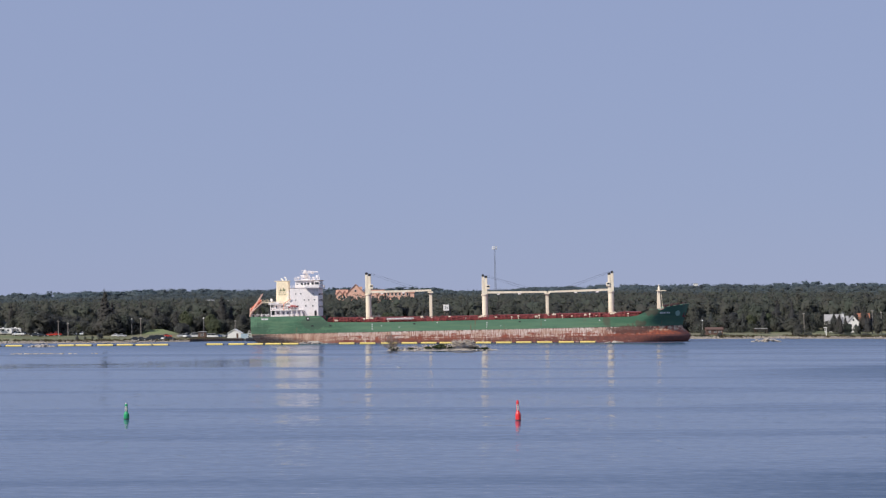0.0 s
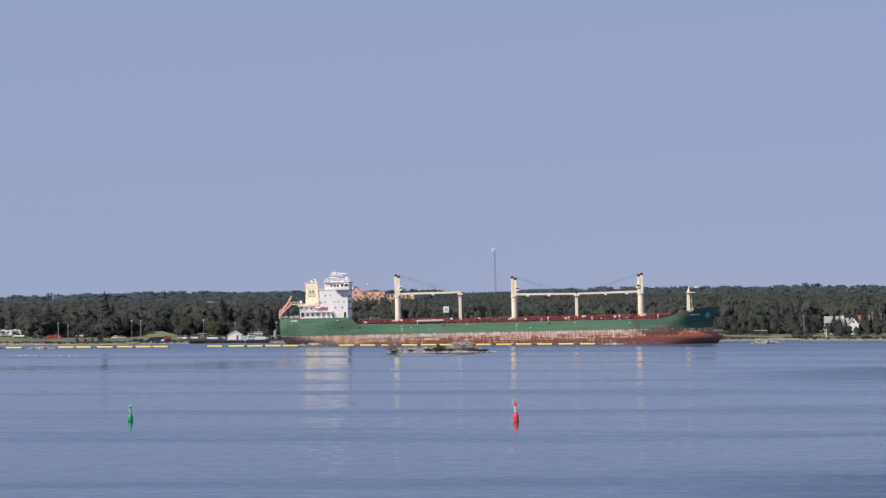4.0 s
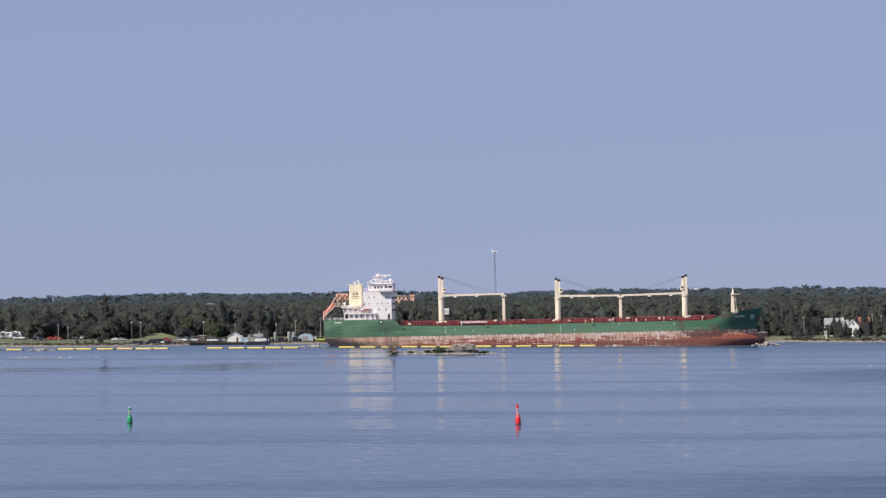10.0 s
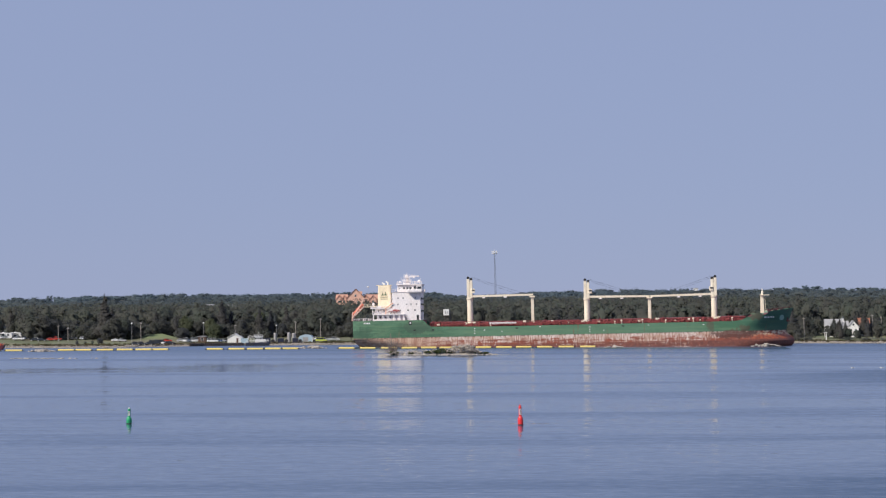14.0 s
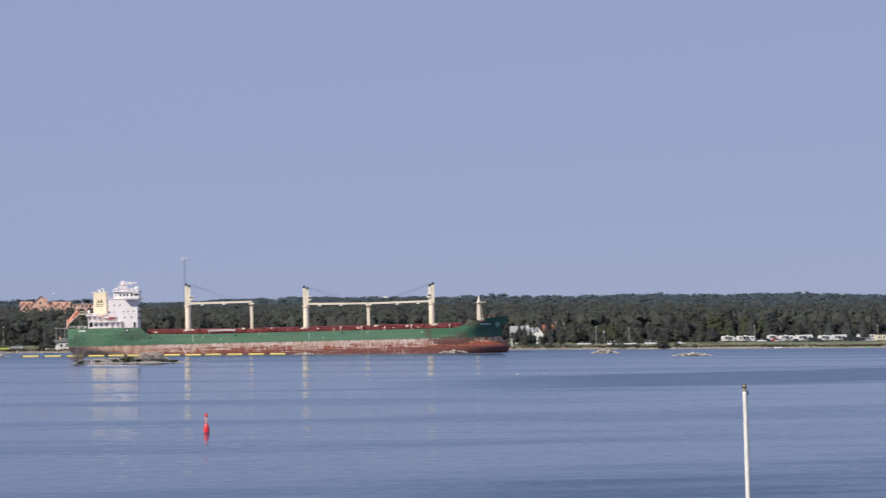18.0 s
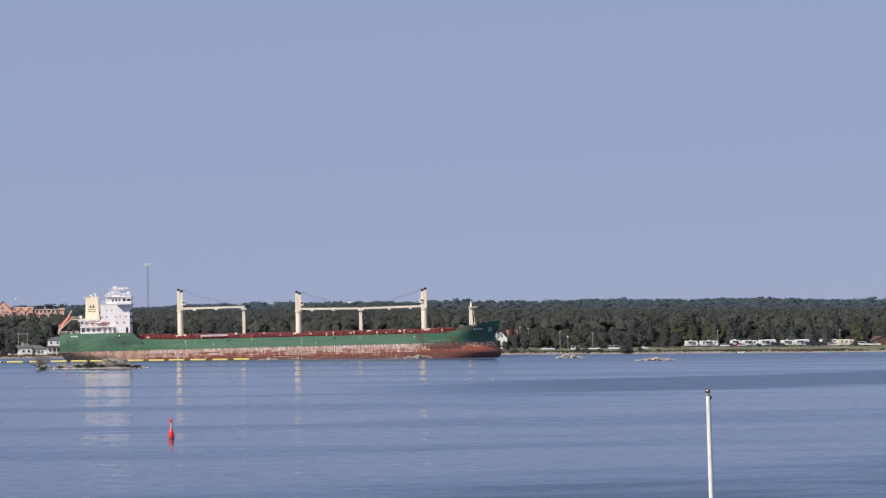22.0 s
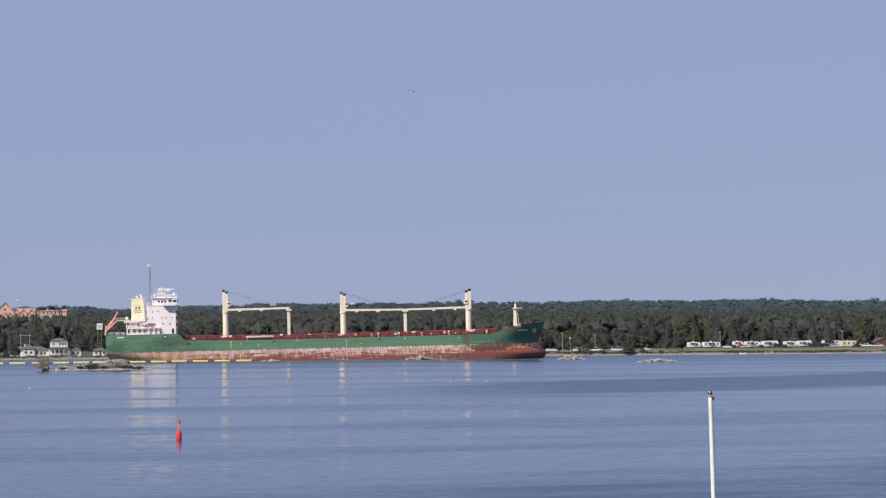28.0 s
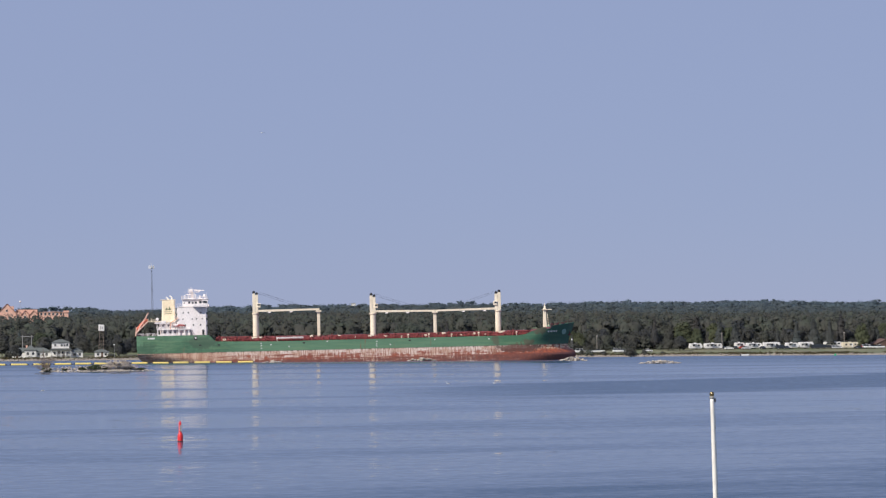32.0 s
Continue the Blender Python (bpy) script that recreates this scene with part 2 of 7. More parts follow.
def ridge(x, y):
    """Height of the treetops on the slopes: the skyline rises towards the right."""
    k = x / y
    rise = np.interp(k, [-0.25, -0.16, -0.1, 0, 0.05, 0.11, 0.16, 0.19, 0.22, 0.3, 0.38, 0.45], [12, 18.5, 20, 20.5, 20.5, 26.5, 30.5, 30.5, 29, 30.5, 29.5, 30]) / 3257
    low = np.interp(k, [-0.05, 0.15], [0.0, 0.34])
    rise *= np.interp(y, [880, 1150, 1600, 2600, 4000], [low, low + 0.08, 0.60, 0.90, 0.98])
    sway = noise.noise((x * 0.0030, y * 0.0012, 0.0)) * 8.0 + noise.noise((x * 0.009, y * 0.004, 5.0)) * 4.5 + noise.noise((x * 0.024, y * 0.010, 9.0)) * 2.4
    return 17.8 + y * rise + sway * y / 2400


def near_bank(y):
    return float(np.interp(y, [-400, 60, 95, 112, 130], [3.6, 3.6, 3.2, -0.2, -5]))


def build_land():
    xs = np.concatenate([np.linspace(-3200, -420, 24), np.arange(-400, 560, 8.0), np.linspace(580, 3800, 26)])
    ys = np.concatenate([np.linspace(-400, 60, 6), np.arange(80, 140, 8.0), np.linspace(160, 750, 8), np.arange(766, 850, 3.0),
                         np.arange(856, 960, 8.0), np.arange(980, 2000, 40.0), np.linspace(2050, 4600, 24)])
    verts = [(x, y, near_bank(y) if y < 140 else hill(x, y)) for y in ys for x in xs]
    w = len(xs)
    faces = [(j * w + i, j * w + i + 1, (j + 1) * w + i + 1, (j + 1) * w + i) for j in range(len(ys) - 1) for i in range(w - 1)]
    tagged(mesh_ob("ground", verts, faces, GRASS, smooth=True), "grassy river bank rising to low wooded hills", "ground", kind="structure")
    wx, wy = np.linspace(-1500, 1900, 12), np.linspace(100, 900, 12)
    tagged(mesh_ob("water", [(x, y, 0) for y in wy for x in wx], [(j * 12 + i, j * 12 + i + 1, j * 12 + i + 13, j * 12 + i + 12) for j in range(11) for i in range(11)], WATER),
           "calm blue river water with long ruffled lanes", "river", kind="structure")


build_land()


# ---- trees ----
def crown_points(rng, lobes, count):
    """Places of leaf clumps spread over overlapping lobes (centre, radii)."""
    mid = np.array([c for c, _ in lobes], float)
    rad = np.array([(r[0], r[0], r[1]) for _, r in lobes], float)
    weight = rad[:, 0] * rad[:, 2]
    pick = rng.choice(len(lobes), count, p=weight / weight.sum())
    d = rng.normal(size=(count, 3))
    d /= np.linalg.norm(d, axis=1, keepdims=True)
    # shading leans half on the lobe, half on the whole crown
    lean = d + 1.1 * ((mid[pick] + d * rad[pick] - mid.mean(0)) / (rad[:, 0].max() + rad[:, 2].max()))
    return np.concatenate([mid[pick] + d * rad[pick] * rng.uniform(0.74, 1.10, (count, 1)), lean / np.linalg.norm(lean, axis=1, keepdims=True)], 1)


def clumps(rng, c, size):
    """Each clump is a small bent leaf spray of two faces, laid roughly along the crown's skin."""
    n = len(c)
    c, out = c[:, :3], c[:, 3:]
    s = size * rng.uniform(0.6, 1.4, (n, 1))
    soft = out * 0.6 + np.array((0, 0, 0.5)) + rng.normal(size=(n, 3)) * 0.14
    soft[:, 2] = np.maximum(soft[:, 2], 0.15)
    soft /= np.linalg.norm(soft, axis=1, keepdims=True)
    face = out + rng.normal(size=(n, 3)) * 0.35
    face += soft * np.maximum(0.0, 0.35 - (face * soft).sum(1, keepdims=True))
    face /= np.linalg.norm(face, axis=1, keepdims=True)
    u = np.cross(face, rng.normal(size=(n, 3)))
    u /= np.linalg.norm(u, axis=1, keepdims=True) + 1e-9
    v = np.cross(face, u)
    w = face * s * 0.3
    verts = np.stack([c - u * s, c - v * s * 0.8 - w, c + u * s, c + v * s * 0.8 - w], 1).reshape(-1, 3)
    b = 4 * np.arange(n)
    return verts, np.stack([b, b + 1, b + 2, b, b + 2, b + 3], 1).reshape(-1, 3), np.repeat(soft, 4, 0)


ICO = bmesh.new()
bmesh.ops.create_icosphere(ICO, subdivisions=1, radius=1.0)
BALLS = [(np.array([v.co[:] for v in ICO.verts]), np.array([[v.index for v in f.verts] for f in ICO.faces]))]
bmesh.ops.subdivide_edges(ICO, edges=ICO.edges[:], cuts=1, use_grid_fill=True)
bmesh.ops.triangulate(ICO, faces=ICO.faces[:])
ICO.verts.index_update()
BALLS.append((np.array([v.co.normalized()[:] for v in ICO.verts]), np.array([[v.index for v in f.verts] for f in ICO.faces])))
ICO.free()


def cores(rng, lobes, fine, at=(0, 0, 0)):
    """The dense leaf mass inside each lobe: a lumpy body under the loose sprays."""
    ball, tris = BALLS[fine]
    verts, faces, soft = [], [], []
    for i, (c, r) in enumerate(lobes):
        bumps = rng.uniform(0.7, 1.15, (len(ball), 1))
        verts.append(ball * bumps * np.array((r[0], r[0], r[1])) * (0.78 if i else 0.58) + np.array(c) + np.array(at))
        faces.append(tris + i * len(ball))
        whole = np.array(c) - np.mean([q for q, _ in lobes], axis=0)
        soft.append(ball * 0.5 + whole / (np.linalg.norm(whole) + 2.0) * 0.7 + np.array((0, 0, 0.45)) + rng.normal(size=ball.shape) * 0.15)
    soft = np.concatenate(soft)
    soft[:, 2] = np.maximum(soft[:, 2] + 0.15, 0.2)
    return np.concatenate(verts), np.concatenate(faces), soft / np.linalg.norm(soft, axis=1, keepdims=True)


def merged(*sets):
    """Several sets of places, triangles and shading directions as one."""
    base, faces = 0, []
    for v, f, _ in sets:
        faces.append(f + base)
        base += len(v)
    return np.concatenate([q[0] for q in sets]), np.concatenate(faces), np.concatenate([q[2] for q in sets])


def tri_mesh(name, verts, tris, soft, material, parent=None):
    """A mesh object from arrays of places and triangles."""
    me = bpy.data.meshes.new(name)
    me.vertices.add(len(verts))
    me.vertices.foreach_set("co", np.ascontiguousarray(verts, dtype=np.float32).ravel())
    me.loops.add(3 * len(tris))
    me.loops.foreach_set("vertex_index", np.ascontiguousarray(tris, dtype=np.int32).ravel())
    me.polygons.add(len(tris))
    me.polygons.foreach_set("loop_start", np.arange(0, 3 * len(tris), 3, dtype=np.int32))
    me.update(calc_edges=True)
    if soft is not None:
        me.normals_split_custom_set_from_vertices(soft.astype(np.float32))
    me.materials.append(material)
    ob = new(name, me)
    ob.parent = parent
    return ob


def broad_lobes(rng, h, w):
    lobes = [((0, 0, h * 0.55), (w * 0.40, h * 0.38))]
    for _ in range(rng.integers(9, 14)):
        a, r = rng.uniform(0, 6.28), rng.uniform(0.10, 0.42) * w
        top = 0.90 - 0.3 * (r / w / 0.42) ** 2
        lobes.append(((r * math.cos(a), r * math.sin(a), h * rng.uniform(0.16, top)), (w * rng.uniform(0.12, 0.22), h * rng.uniform(0.07, 0.14))))
    return lobes


def round_lobes(rng, h, w):
    """A crown seen from afar: one broad dome with a few shoulders."""
    lobes = [((0, 0, h * 0.52), (w * 0.48, h * 0.44))]
    for i in range(5):
        a, r = 1.26 * i + rng.uniform(-0.4, 0.4), rng.uniform(0.22, 0.42) * w
        lobes.append(((r * math.cos(a), r * math.sin(a), h * rng.uniform(0.45, 0.78)), (w * rng.uniform(0.16, 0.26), h * rng.uniform(0.10, 0.17))))
    return lobes


def conifer_lobes(rng, h, w):
    lobes = []
    for i in range(11):
        k = i / 10
        r = w * 0.5 * (1 - k) ** 0.8 * rng.uniform(0.7, 1.15) + 0.15
        lobes.append(((rng.uniform(-0.2, 0.2), rng.uniform(-0.2, 0.2), h * (0.16 + 0.82 * k)), (r, h * 0.06)))
    return lobes


def make_tree(seed, kind, h, w, leaf, count, size):
    """A tree thing: tapered trunk with limbs, and a crown of leaf clumps."""
    rng = np.random.default_rng(seed)
    lobes = broad_lobes(rng, h, w) if kind == "broad" else conifer_lobes(rng, h, w)
    if h < 5:
        lobes = [((c[0], c[1], (c[2] - 0.26 * h) * 1.25), q) for c, q in lobes]
    top = new("tree")
    bm = bmesh.new()
    tube(bm, (0, 0, -0.4), (0.1, 0, h * 0.45), h * 0.018, h * 0.011, 7)
    tube(bm, (0.1, 0, h * 0.45), (0, 0.1, h * 0.92), h * 0.011, 0.03, 6)
    if kind == "broad":
        for c, r in lobes[1:]:
            tube(bm, (0.05, 0, h * rng.uniform(0.25, 0.45)), c, h * 0.006, 0.03, 5)
    part("trunk", bm, BARK, top)
    tri_mesh("crown", *merged(cores(rng, lobes, 1), clumps(rng, crown_points(rng, lobes, count), size)), leaf, top)
    return top


TREES = {}


def plant(kind, x, y, h, label, group="trees along the far bank", wide=1.0):
    """One tree or bush of a kind, on the ground."""
    rng = random.Random(x * 7.3 + y)
    if kind not in TREES:
        name, seed, height, width, leaf, count, size = TREE_KINDS[kind]
        TREES[kind] = [make_tree(seed, name, height, width, leaf, count, size), height, False]
    top, height, used = TREES[kind]
    s = h / height
    m = Matrix.Translation((x, y, hill(x, y))) @ Matrix.Rotation(rng.uniform(0, 6.28), 4, "Z")
    ob = copy_thing(top, m) if used else top
    TREES[kind][2] = True
    ob.matrix_basis = m @ Matrix.Diagonal((s * wide * rng.uniform(0.88, 1.15), s * wide * rng.uniform(0.88, 1.15), s, 1))
    return tagged(ob, label, "tree" if h > 4.5 else "bush", group)


TREE_KINDS = {
    **{"broad%d" % i: ("broad", 10 + i, 12, 8.5, HAZED_LEAF, 1900, 0.37) for i in range(8)},
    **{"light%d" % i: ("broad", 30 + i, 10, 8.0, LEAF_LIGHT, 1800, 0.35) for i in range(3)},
    **{"pine%d" % i: ("conifer", 50 + i, 15, 6.0, HAZED_NEEDLE, 1500, 0.34) for i in range(4)},
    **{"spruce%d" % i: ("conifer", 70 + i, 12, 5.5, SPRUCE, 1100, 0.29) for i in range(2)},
    **{"bush%d" % i: ("broad", 90 + i, 4, 5.0, HAZED_LEAF, 500, 0.23) for i in range(3)},
}
BROAD = "tall broadleaf tree with a dense dark green crown"
LIGHT = "broadleaf tree with a fresh light green crown"
PINE = "dark evergreen conifer with a narrow pointed crown"


def build_trees():
    rng = np.random.default_rng(5)
    for row, (off, step) in enumerate(((50, 6.3), (60, 6.0))):
        x = -262.0
        while x < 420:
            k = rng.random()
            if k < 0.66:
                kind, label, h = "broad%d" % rng.integers(8), BROAD, rng.uniform(6.5, 12.5)
            elif k < 0.75:
                kind, label, h = "light%d" % rng.integers(3), LIGHT, rng.uniform(7, 11)
            elif k < 0.82:
                kind, label, h = "spruce%d" % rng.integers(2), "blue-grey spruce with a dense pointed crown", rng.uniform(8, 12)
            else:
                kind, label, h = "pine%d" % rng.integers(4), PINE, rng.uniform(8.5, 14.5)
            h *= 1 + 0.18 * math.sin(x * 0.05) + 0.12 * math.sin(x * 0.021 + 2)
            back = float(np.interp(x, [-140, -110, 60, 120, 255, 285], [4, 8, 8, -4, -4, 18]))
            y = shore(x) + off + back + rng.uniform(-6, 6)
            wide = rng.uniform(0.85, 1.25)
            if not (row == 0 and (172 < x < 206 or -206 < x < -186)):
                plant(kind, x, y, h * (1.08 if row else 0.92), label, wide=wide)
            x += step * rng.uniform(0.55, 1.5)


def build_undergrowth():
    """The next rank of trees and the scrub that closes the foot of the wood."""
    rng = np.random.default_rng(31)
    points, inner = [], []
    for x in np.arange(-262, 420, 5.2):
        for off in (54, 70):
            xx = x + rng.uniform(-2, 2)
            back = float(np.interp(xx, [-140, -110, 60, 120, 255, 285], [4, 8, 8, -4, -4, 18]))
            y = shore(xx) + off + back + rng.uniform(-3, 3)
            if off < 60 and (172 < xx < 206 or -206 < xx < -186):
                continue
            z = hill(xx, y)
            lobes = broad_lobes(rng, rng.uniform(5, 8.5) * (1 if off < 60 else 1.25), rng.uniform(6, 9))
            points.append(crown_points(rng, lobes, 420) + np.array((xx, y, z, 0, 0, 0)))
            inner.append(cores(rng, lobes, 0, (xx, y, z)))
    tagged(tri_mesh("wood_edge", *merged(*inner, clumps(rng, np.concatenate(points), 0.42)), HAZED_LEAF), "dense young trees along the edge of the wood", "woods", kind="stuff")
    points = []
    for x in np.arange(-262, 420, 1.7):
        back = float(np.interp(x, [-140, -110, 60, 120, 255, 285], [4, 8, 8, -4, -4, 18]))
        for off in (44, 52, 62, 74):
            xx = x + rng.uniform(-1, 1)
            y = shore(xx) + off + back + rng.uniform(-3, 3)
            h = rng.uniform(1.8, 5.2) * (1.0 if off < 50 else 1.5)
            if (off == 44 and noise.noise((xx * 0.06, 3.0, 1.0)) < -0.05) or (off < 60 and (172 < xx < 206 or -206 < xx < -186)):
                continue
            points.append(crown_points(rng, [((0, 0, h * 0.45), (1.7, h * 0.55))], 110) + np.array((xx, y, hill(xx, y), 0, 0, 0)))
    tagged(tri_mesh("undergrowth", *clumps(rng, np.concatenate(points), 0.30), HAZED_LEAF), "dark green scrub along the foot of the wood", "scrub", kind="stuff")


def build_far_woods():
    """The wooded slopes behind the bank, one crown beside the other."""
    rng = np.random.default_rng(9)
    # each farther belt gets bluer leaves, so haze comes from colour alone
    for y0, y1, count, per, size, leaf in ((888, 1090, 2100, 150, 0.42, HAZED_LEAF), (1090, 1350, 1300, 100, 0.48, MID_HAZE_LEAF), (1350, 2000, 2000, 60, 0.65, FAR_HAZE_LEAF), (2000, 3800, 2300, 70, 0.60, SKYLINE_HAZE_LEAF)):
        points, inner = [], []
        for _ in range(count):
            y = y0 + (y1 - y0) * rng.random()
            x = rng.uniform(-0.27, 0.49) * y
            if 1000 < y < 1070 and -0.075 * y < x < -0.003 * y:
                continue
            if y > 1350:
                kind, w = round_lobes, rng.uniform(10, 22)
            else:
                kind, w = (broad_lobes, rng.uniform(8, 15)) if rng.random() < (0.9 if y < 1090 else 0.97) else (conifer_lobes, rng.uniform(6, 9))
            z = hill(x, y)
            h = min(17.0, max(6.0, ridge(x, y) - z + float(np.clip(rng.normal(), -1.5, 1.2)) * (1.2 if y < 1350 else 0.9) + (5.0 if 925 < y < 1000 and -0.075 * y < x < -0.003 * y else 0)))
            lobes = kind(rng, h, w)
            points.append(crown_points(rng, lobes, per) + np.array((x, y, z, 0, 0, 0)))
            inner.append(cores(rng, lobes[:8] if y < 1150 else lobes[:6], 0, (x, y, z)))
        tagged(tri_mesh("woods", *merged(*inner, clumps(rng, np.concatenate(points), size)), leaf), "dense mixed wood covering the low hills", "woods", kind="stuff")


def build_weeds():
    """Rough grass and weeds on the bank above the stones."""
    rng = np.random.default_rng(44)
    points = []
    for _ in range(5200):
        x = rng.uniform(-262, 420)
        s = 2.5 + 11 * rng.random() ** 1.5
        if noise.noise((x * 0.05, s * 0.12, 4.0)) < -0.12:
            continue
        y, h = shore(x) + s, rng.uniform(0.25, 0.8)
        points.append(crown_points(rng, [((0, 0, h * 0.4), (rng.uniform(0.4, 1.1), h * 0.6))], 12) + np.array((x, y, hill(x, y), 0, 0, 0)))
    tagged(tri_mesh("bank_weeds", *clumps(rng, np.concatenate(points), 0.22), WEED), "olive and brown weeds on the river bank", "weeds", kind="stuff")


build_trees()
build_undergrowth()
build_weeds()
build_far_woods()


# ---- ship ----
def hull_material():
    """Green topsides, a scuffed pale band, rusty red below, streaked and blotched all over."""
    m = bpy.data.materials.new("ship_hull_paint")
    n, l, p = nodes_of(m)
    co = n.new("ShaderNodeTexCoord")
    sep = n.new("ShaderNodeSeparateXYZ")
    l.new(co.outputs["Object"], sep.inputs[0])
    x, z = sep.outputs[0], sep.outputs[2]

    def calc(how, *args):
        f = n.new("ShaderNodeMath")
        f.operation = how
        for i, v in enumerate(args):
            if isinstance(v, bpy.types.NodeSocket):
                l.new(v, f.inputs[i])
            else:
                f.inputs[i].default_value = v
        return f.outputs[0]

    def span(src, lo, hi, y0=0.0, y1=1.0):
        f = n.new("ShaderNodeMapRange")
        for i, v in enumerate((lo, hi, y0, y1)):
            f.inputs[i + 1].default_value = v
        l.new(src, f.inputs[0])
        return f.outputs[0]

    def above(level, blur, wobble, amount):
        return span(calc("MULTIPLY_ADD", calc("SUBTRACT", wobble, 0.5), amount, z), level - blur, level + blur)

    def stain(cx, cz, rx, rz, ragged=1.6):
        """An area with a torn outline round a place on the side."""
        dx = calc("MULTIPLY", calc("SUBTRACT", x, cx), 1 / rx)
        dz = calc("MULTIPLY", calc("SUBTRACT", z, cz), 1 / rz)
        d = calc("SQRT", calc("ADD", calc("MULTIPLY", dx, dx), calc("MULTIPLY", dz, dz)))
        d = calc("MULTIPLY_ADD", calc("SUBTRACT", blot, 0.5), ragged, d)
        d = calc("MULTIPLY_ADD", calc("SUBTRACT", fine, 0.5), ragged * 1.1, d)
        return span(d, 0.92, 1.0, 1.0, 0.0)

    streak = noise_of(n, l, 1.0, 5, 0.72, (0.85, 0.85, 0.13))
    thin = noise_of(n, l, 1.0, 4, 0.7, (2.2, 2.2, 0.22))
    broad = noise_of(n, l, 1.0, 5, 0.6, (0.06, 0.06, 0.16))
    blot = noise_of(n, l, 1.0, 6, 0.68, (0.22, 0.22, 0.45))
    fine = noise_of(n, l, 1.0, 5, 0.75, (0.9, 0.9, 0.9))
    bow = span(x, 66, 78)
    stern = span(calc("MULTIPLY_ADD", calc("SUBTRACT", blot, 0.5), 20.0, x), -52, -66)
    # topsides: patched and faded green
    green = mixed(n, l, ramp(n, l, broad, [(0.38, (0,) * 3), (0.62, (1,) * 3)]), (0.058, 0.150, 0.082), (0.095, 0.205, 0.120))
    green = mixed(n, l, ramp(n, l, blot, [(0.54, (0,) * 3), (0.62, (0.55,) * 3)]), green, (0.045, 0.115, 0.070))
    green = mixed(n, l, ramp(n, l, fine, [(0.58, (0,) * 3), (0.68, (0.45,) * 3)]), green, (0.15, 0.23, 0.155))
    green = mixed(n, l, ramp(n, l, streak, [(0.57, (0,) * 3), (0.66, (0.5,) * 3)]), green, (0.045, 0.080, 0.05))
    amid = calc("MULTIPLY", span(x, -58, -46), span(x, 60, 48))
    green = mixed(n, l, calc("MULTIPLY", amid, 0.6), green, (0.125, 0.235, 0.145))
    rows = noise_of(n, l, 1.0, 4, 0.65, (0.07, 0.07, 0.9))
    green = mixed(n, l, ramp(n, l, rows, [(0.52, (0,) * 3), (0.62, (0.45,) * 3)]), green, (0.155, 0.245, 0.135))
    green = mixed(n, l, ramp(n, l, rows, [(0.36, (0.4,) * 3), (0.46, (0,) * 3)]), green, (0.060, 0.140, 0.085))
    # bow green darkened: the shade on its flare is painted in
    green = mixed(n, l, calc("MULTIPLY", bow, 0.55), green, (0.022, 0.085, 0.062))
    # bottom paint: brick red, mottled with brown and orange rust
    red = mixed(n, l, ramp(n, l, blot, [(0.40, (0,) * 3), (0.60, (1,) * 3)]), (0.30, 0.078, 0.044), (0.195, 0.058, 0.040))
    red = mixed(n, l, ramp(n, l, fine, [(0.54, (0,) * 3), (0.66, (0.6,) * 3)]), red, (0.38, 0.130, 0.062))
    red = mixed(n, l, ramp(n, l, fine, [(0.34, (0.7,) * 3), (0.46, (0,) * 3)]), red, (0.13, 0.052, 0.040))
    slime = mixed(n, l, ramp(n, l, fine, [(0.40, (0,) * 3), (0.60, (1,) * 3)]), (0.23, 0.080, 0.056), (0.135, 0.054, 0.044))
    # pale primer bared in vertical scrapes, densest under the green and thinning out downwards
    flecks = noise_of(n, l, 1.0, 5, 0.75, (1.5, 1.5, 0.30))
    primer = mixed(n, l, ramp(n, l, blot, [(0.42, (0,) * 3), (0.60, (1,) * 3)]), (0.78, 0.69, 0.63), (0.60, 0.43, 0.34))
    primer = mixed(n, l, ramp(n, l, thin, [(0.47, (0,) * 3), (0.57, (0.85,) * 3)]), primer, (0.30, 0.115, 0.058))
    lines = noise_of(n, l, 1.0, 5, 0.7, (0.10, 0.10, 1.5))
    wear = calc("MULTIPLY_ADD", lines, 0.42, calc("MULTIPLY", broad, 0.13))
    wear = calc("ADD", wear, calc("MULTIPLY_ADD", blot, 0.15, calc("MULTIPLY", flecks, 0.30)))
    wear = calc("ADD", wear, span(z, 0.9, 3.0, -0.055, 0.015))
    wear = calc("ADD", wear, span(z, 3.8, 4.5, 0.0, 0.085))
    wear = calc("ADD", wear, span(x, 44, 66, 0.0, -0.025))
    bared = ramp(n, l, wear, [(0.49, (0,) * 3), (0.53, (0.9,) * 3)])
    c = mixed(n, l, above(1.7, 0.4, blot, 1.8), slime, red)
    c = mixed(n, l, bared, c, primer)
    # the bow: glowing rust with cream flakes
    rusty = mixed(n, l, ramp(n, l, fine, [(0.40, (0,) * 3), (0.56, (1,) * 3)]), (0.19, 0.052, 0.036), (0.42, 0.110, 0.045))
    rusty = mixed(n, l, ramp(n, l, blot, [(0.50, (0,) * 3), (0.60, (0.75,) * 3)]), rusty, (0.135, 0.050, 0.036))
    flakes = calc("MULTIPLY", above(3.6, 0.5, blot, 2.0), ramp(n, l, noise_of(n, l, 1.0, 5, 0.72, (0.55, 0.55, 0.8)), [(0.465, (0,) * 3), (0.52, (0.85,) * 3)]))
    rusty = mixed(n, l, flakes, rusty, (0.70, 0.55, 0.38))
    rusty = mixed(n, l, above(1.9, 0.3, blot, 1.4), slime, rusty)
    c = mixed(n, l, bow, c, rusty)
    # faded pinkish bottom round the stern, orange at the waterline
    faded = mixed(n, l, ramp(n, l, streak, [(0.44, (0,) * 3), (0.60, (1,) * 3)]), (0.58, 0.40, 0.29), (0.36, 0.185, 0.12))
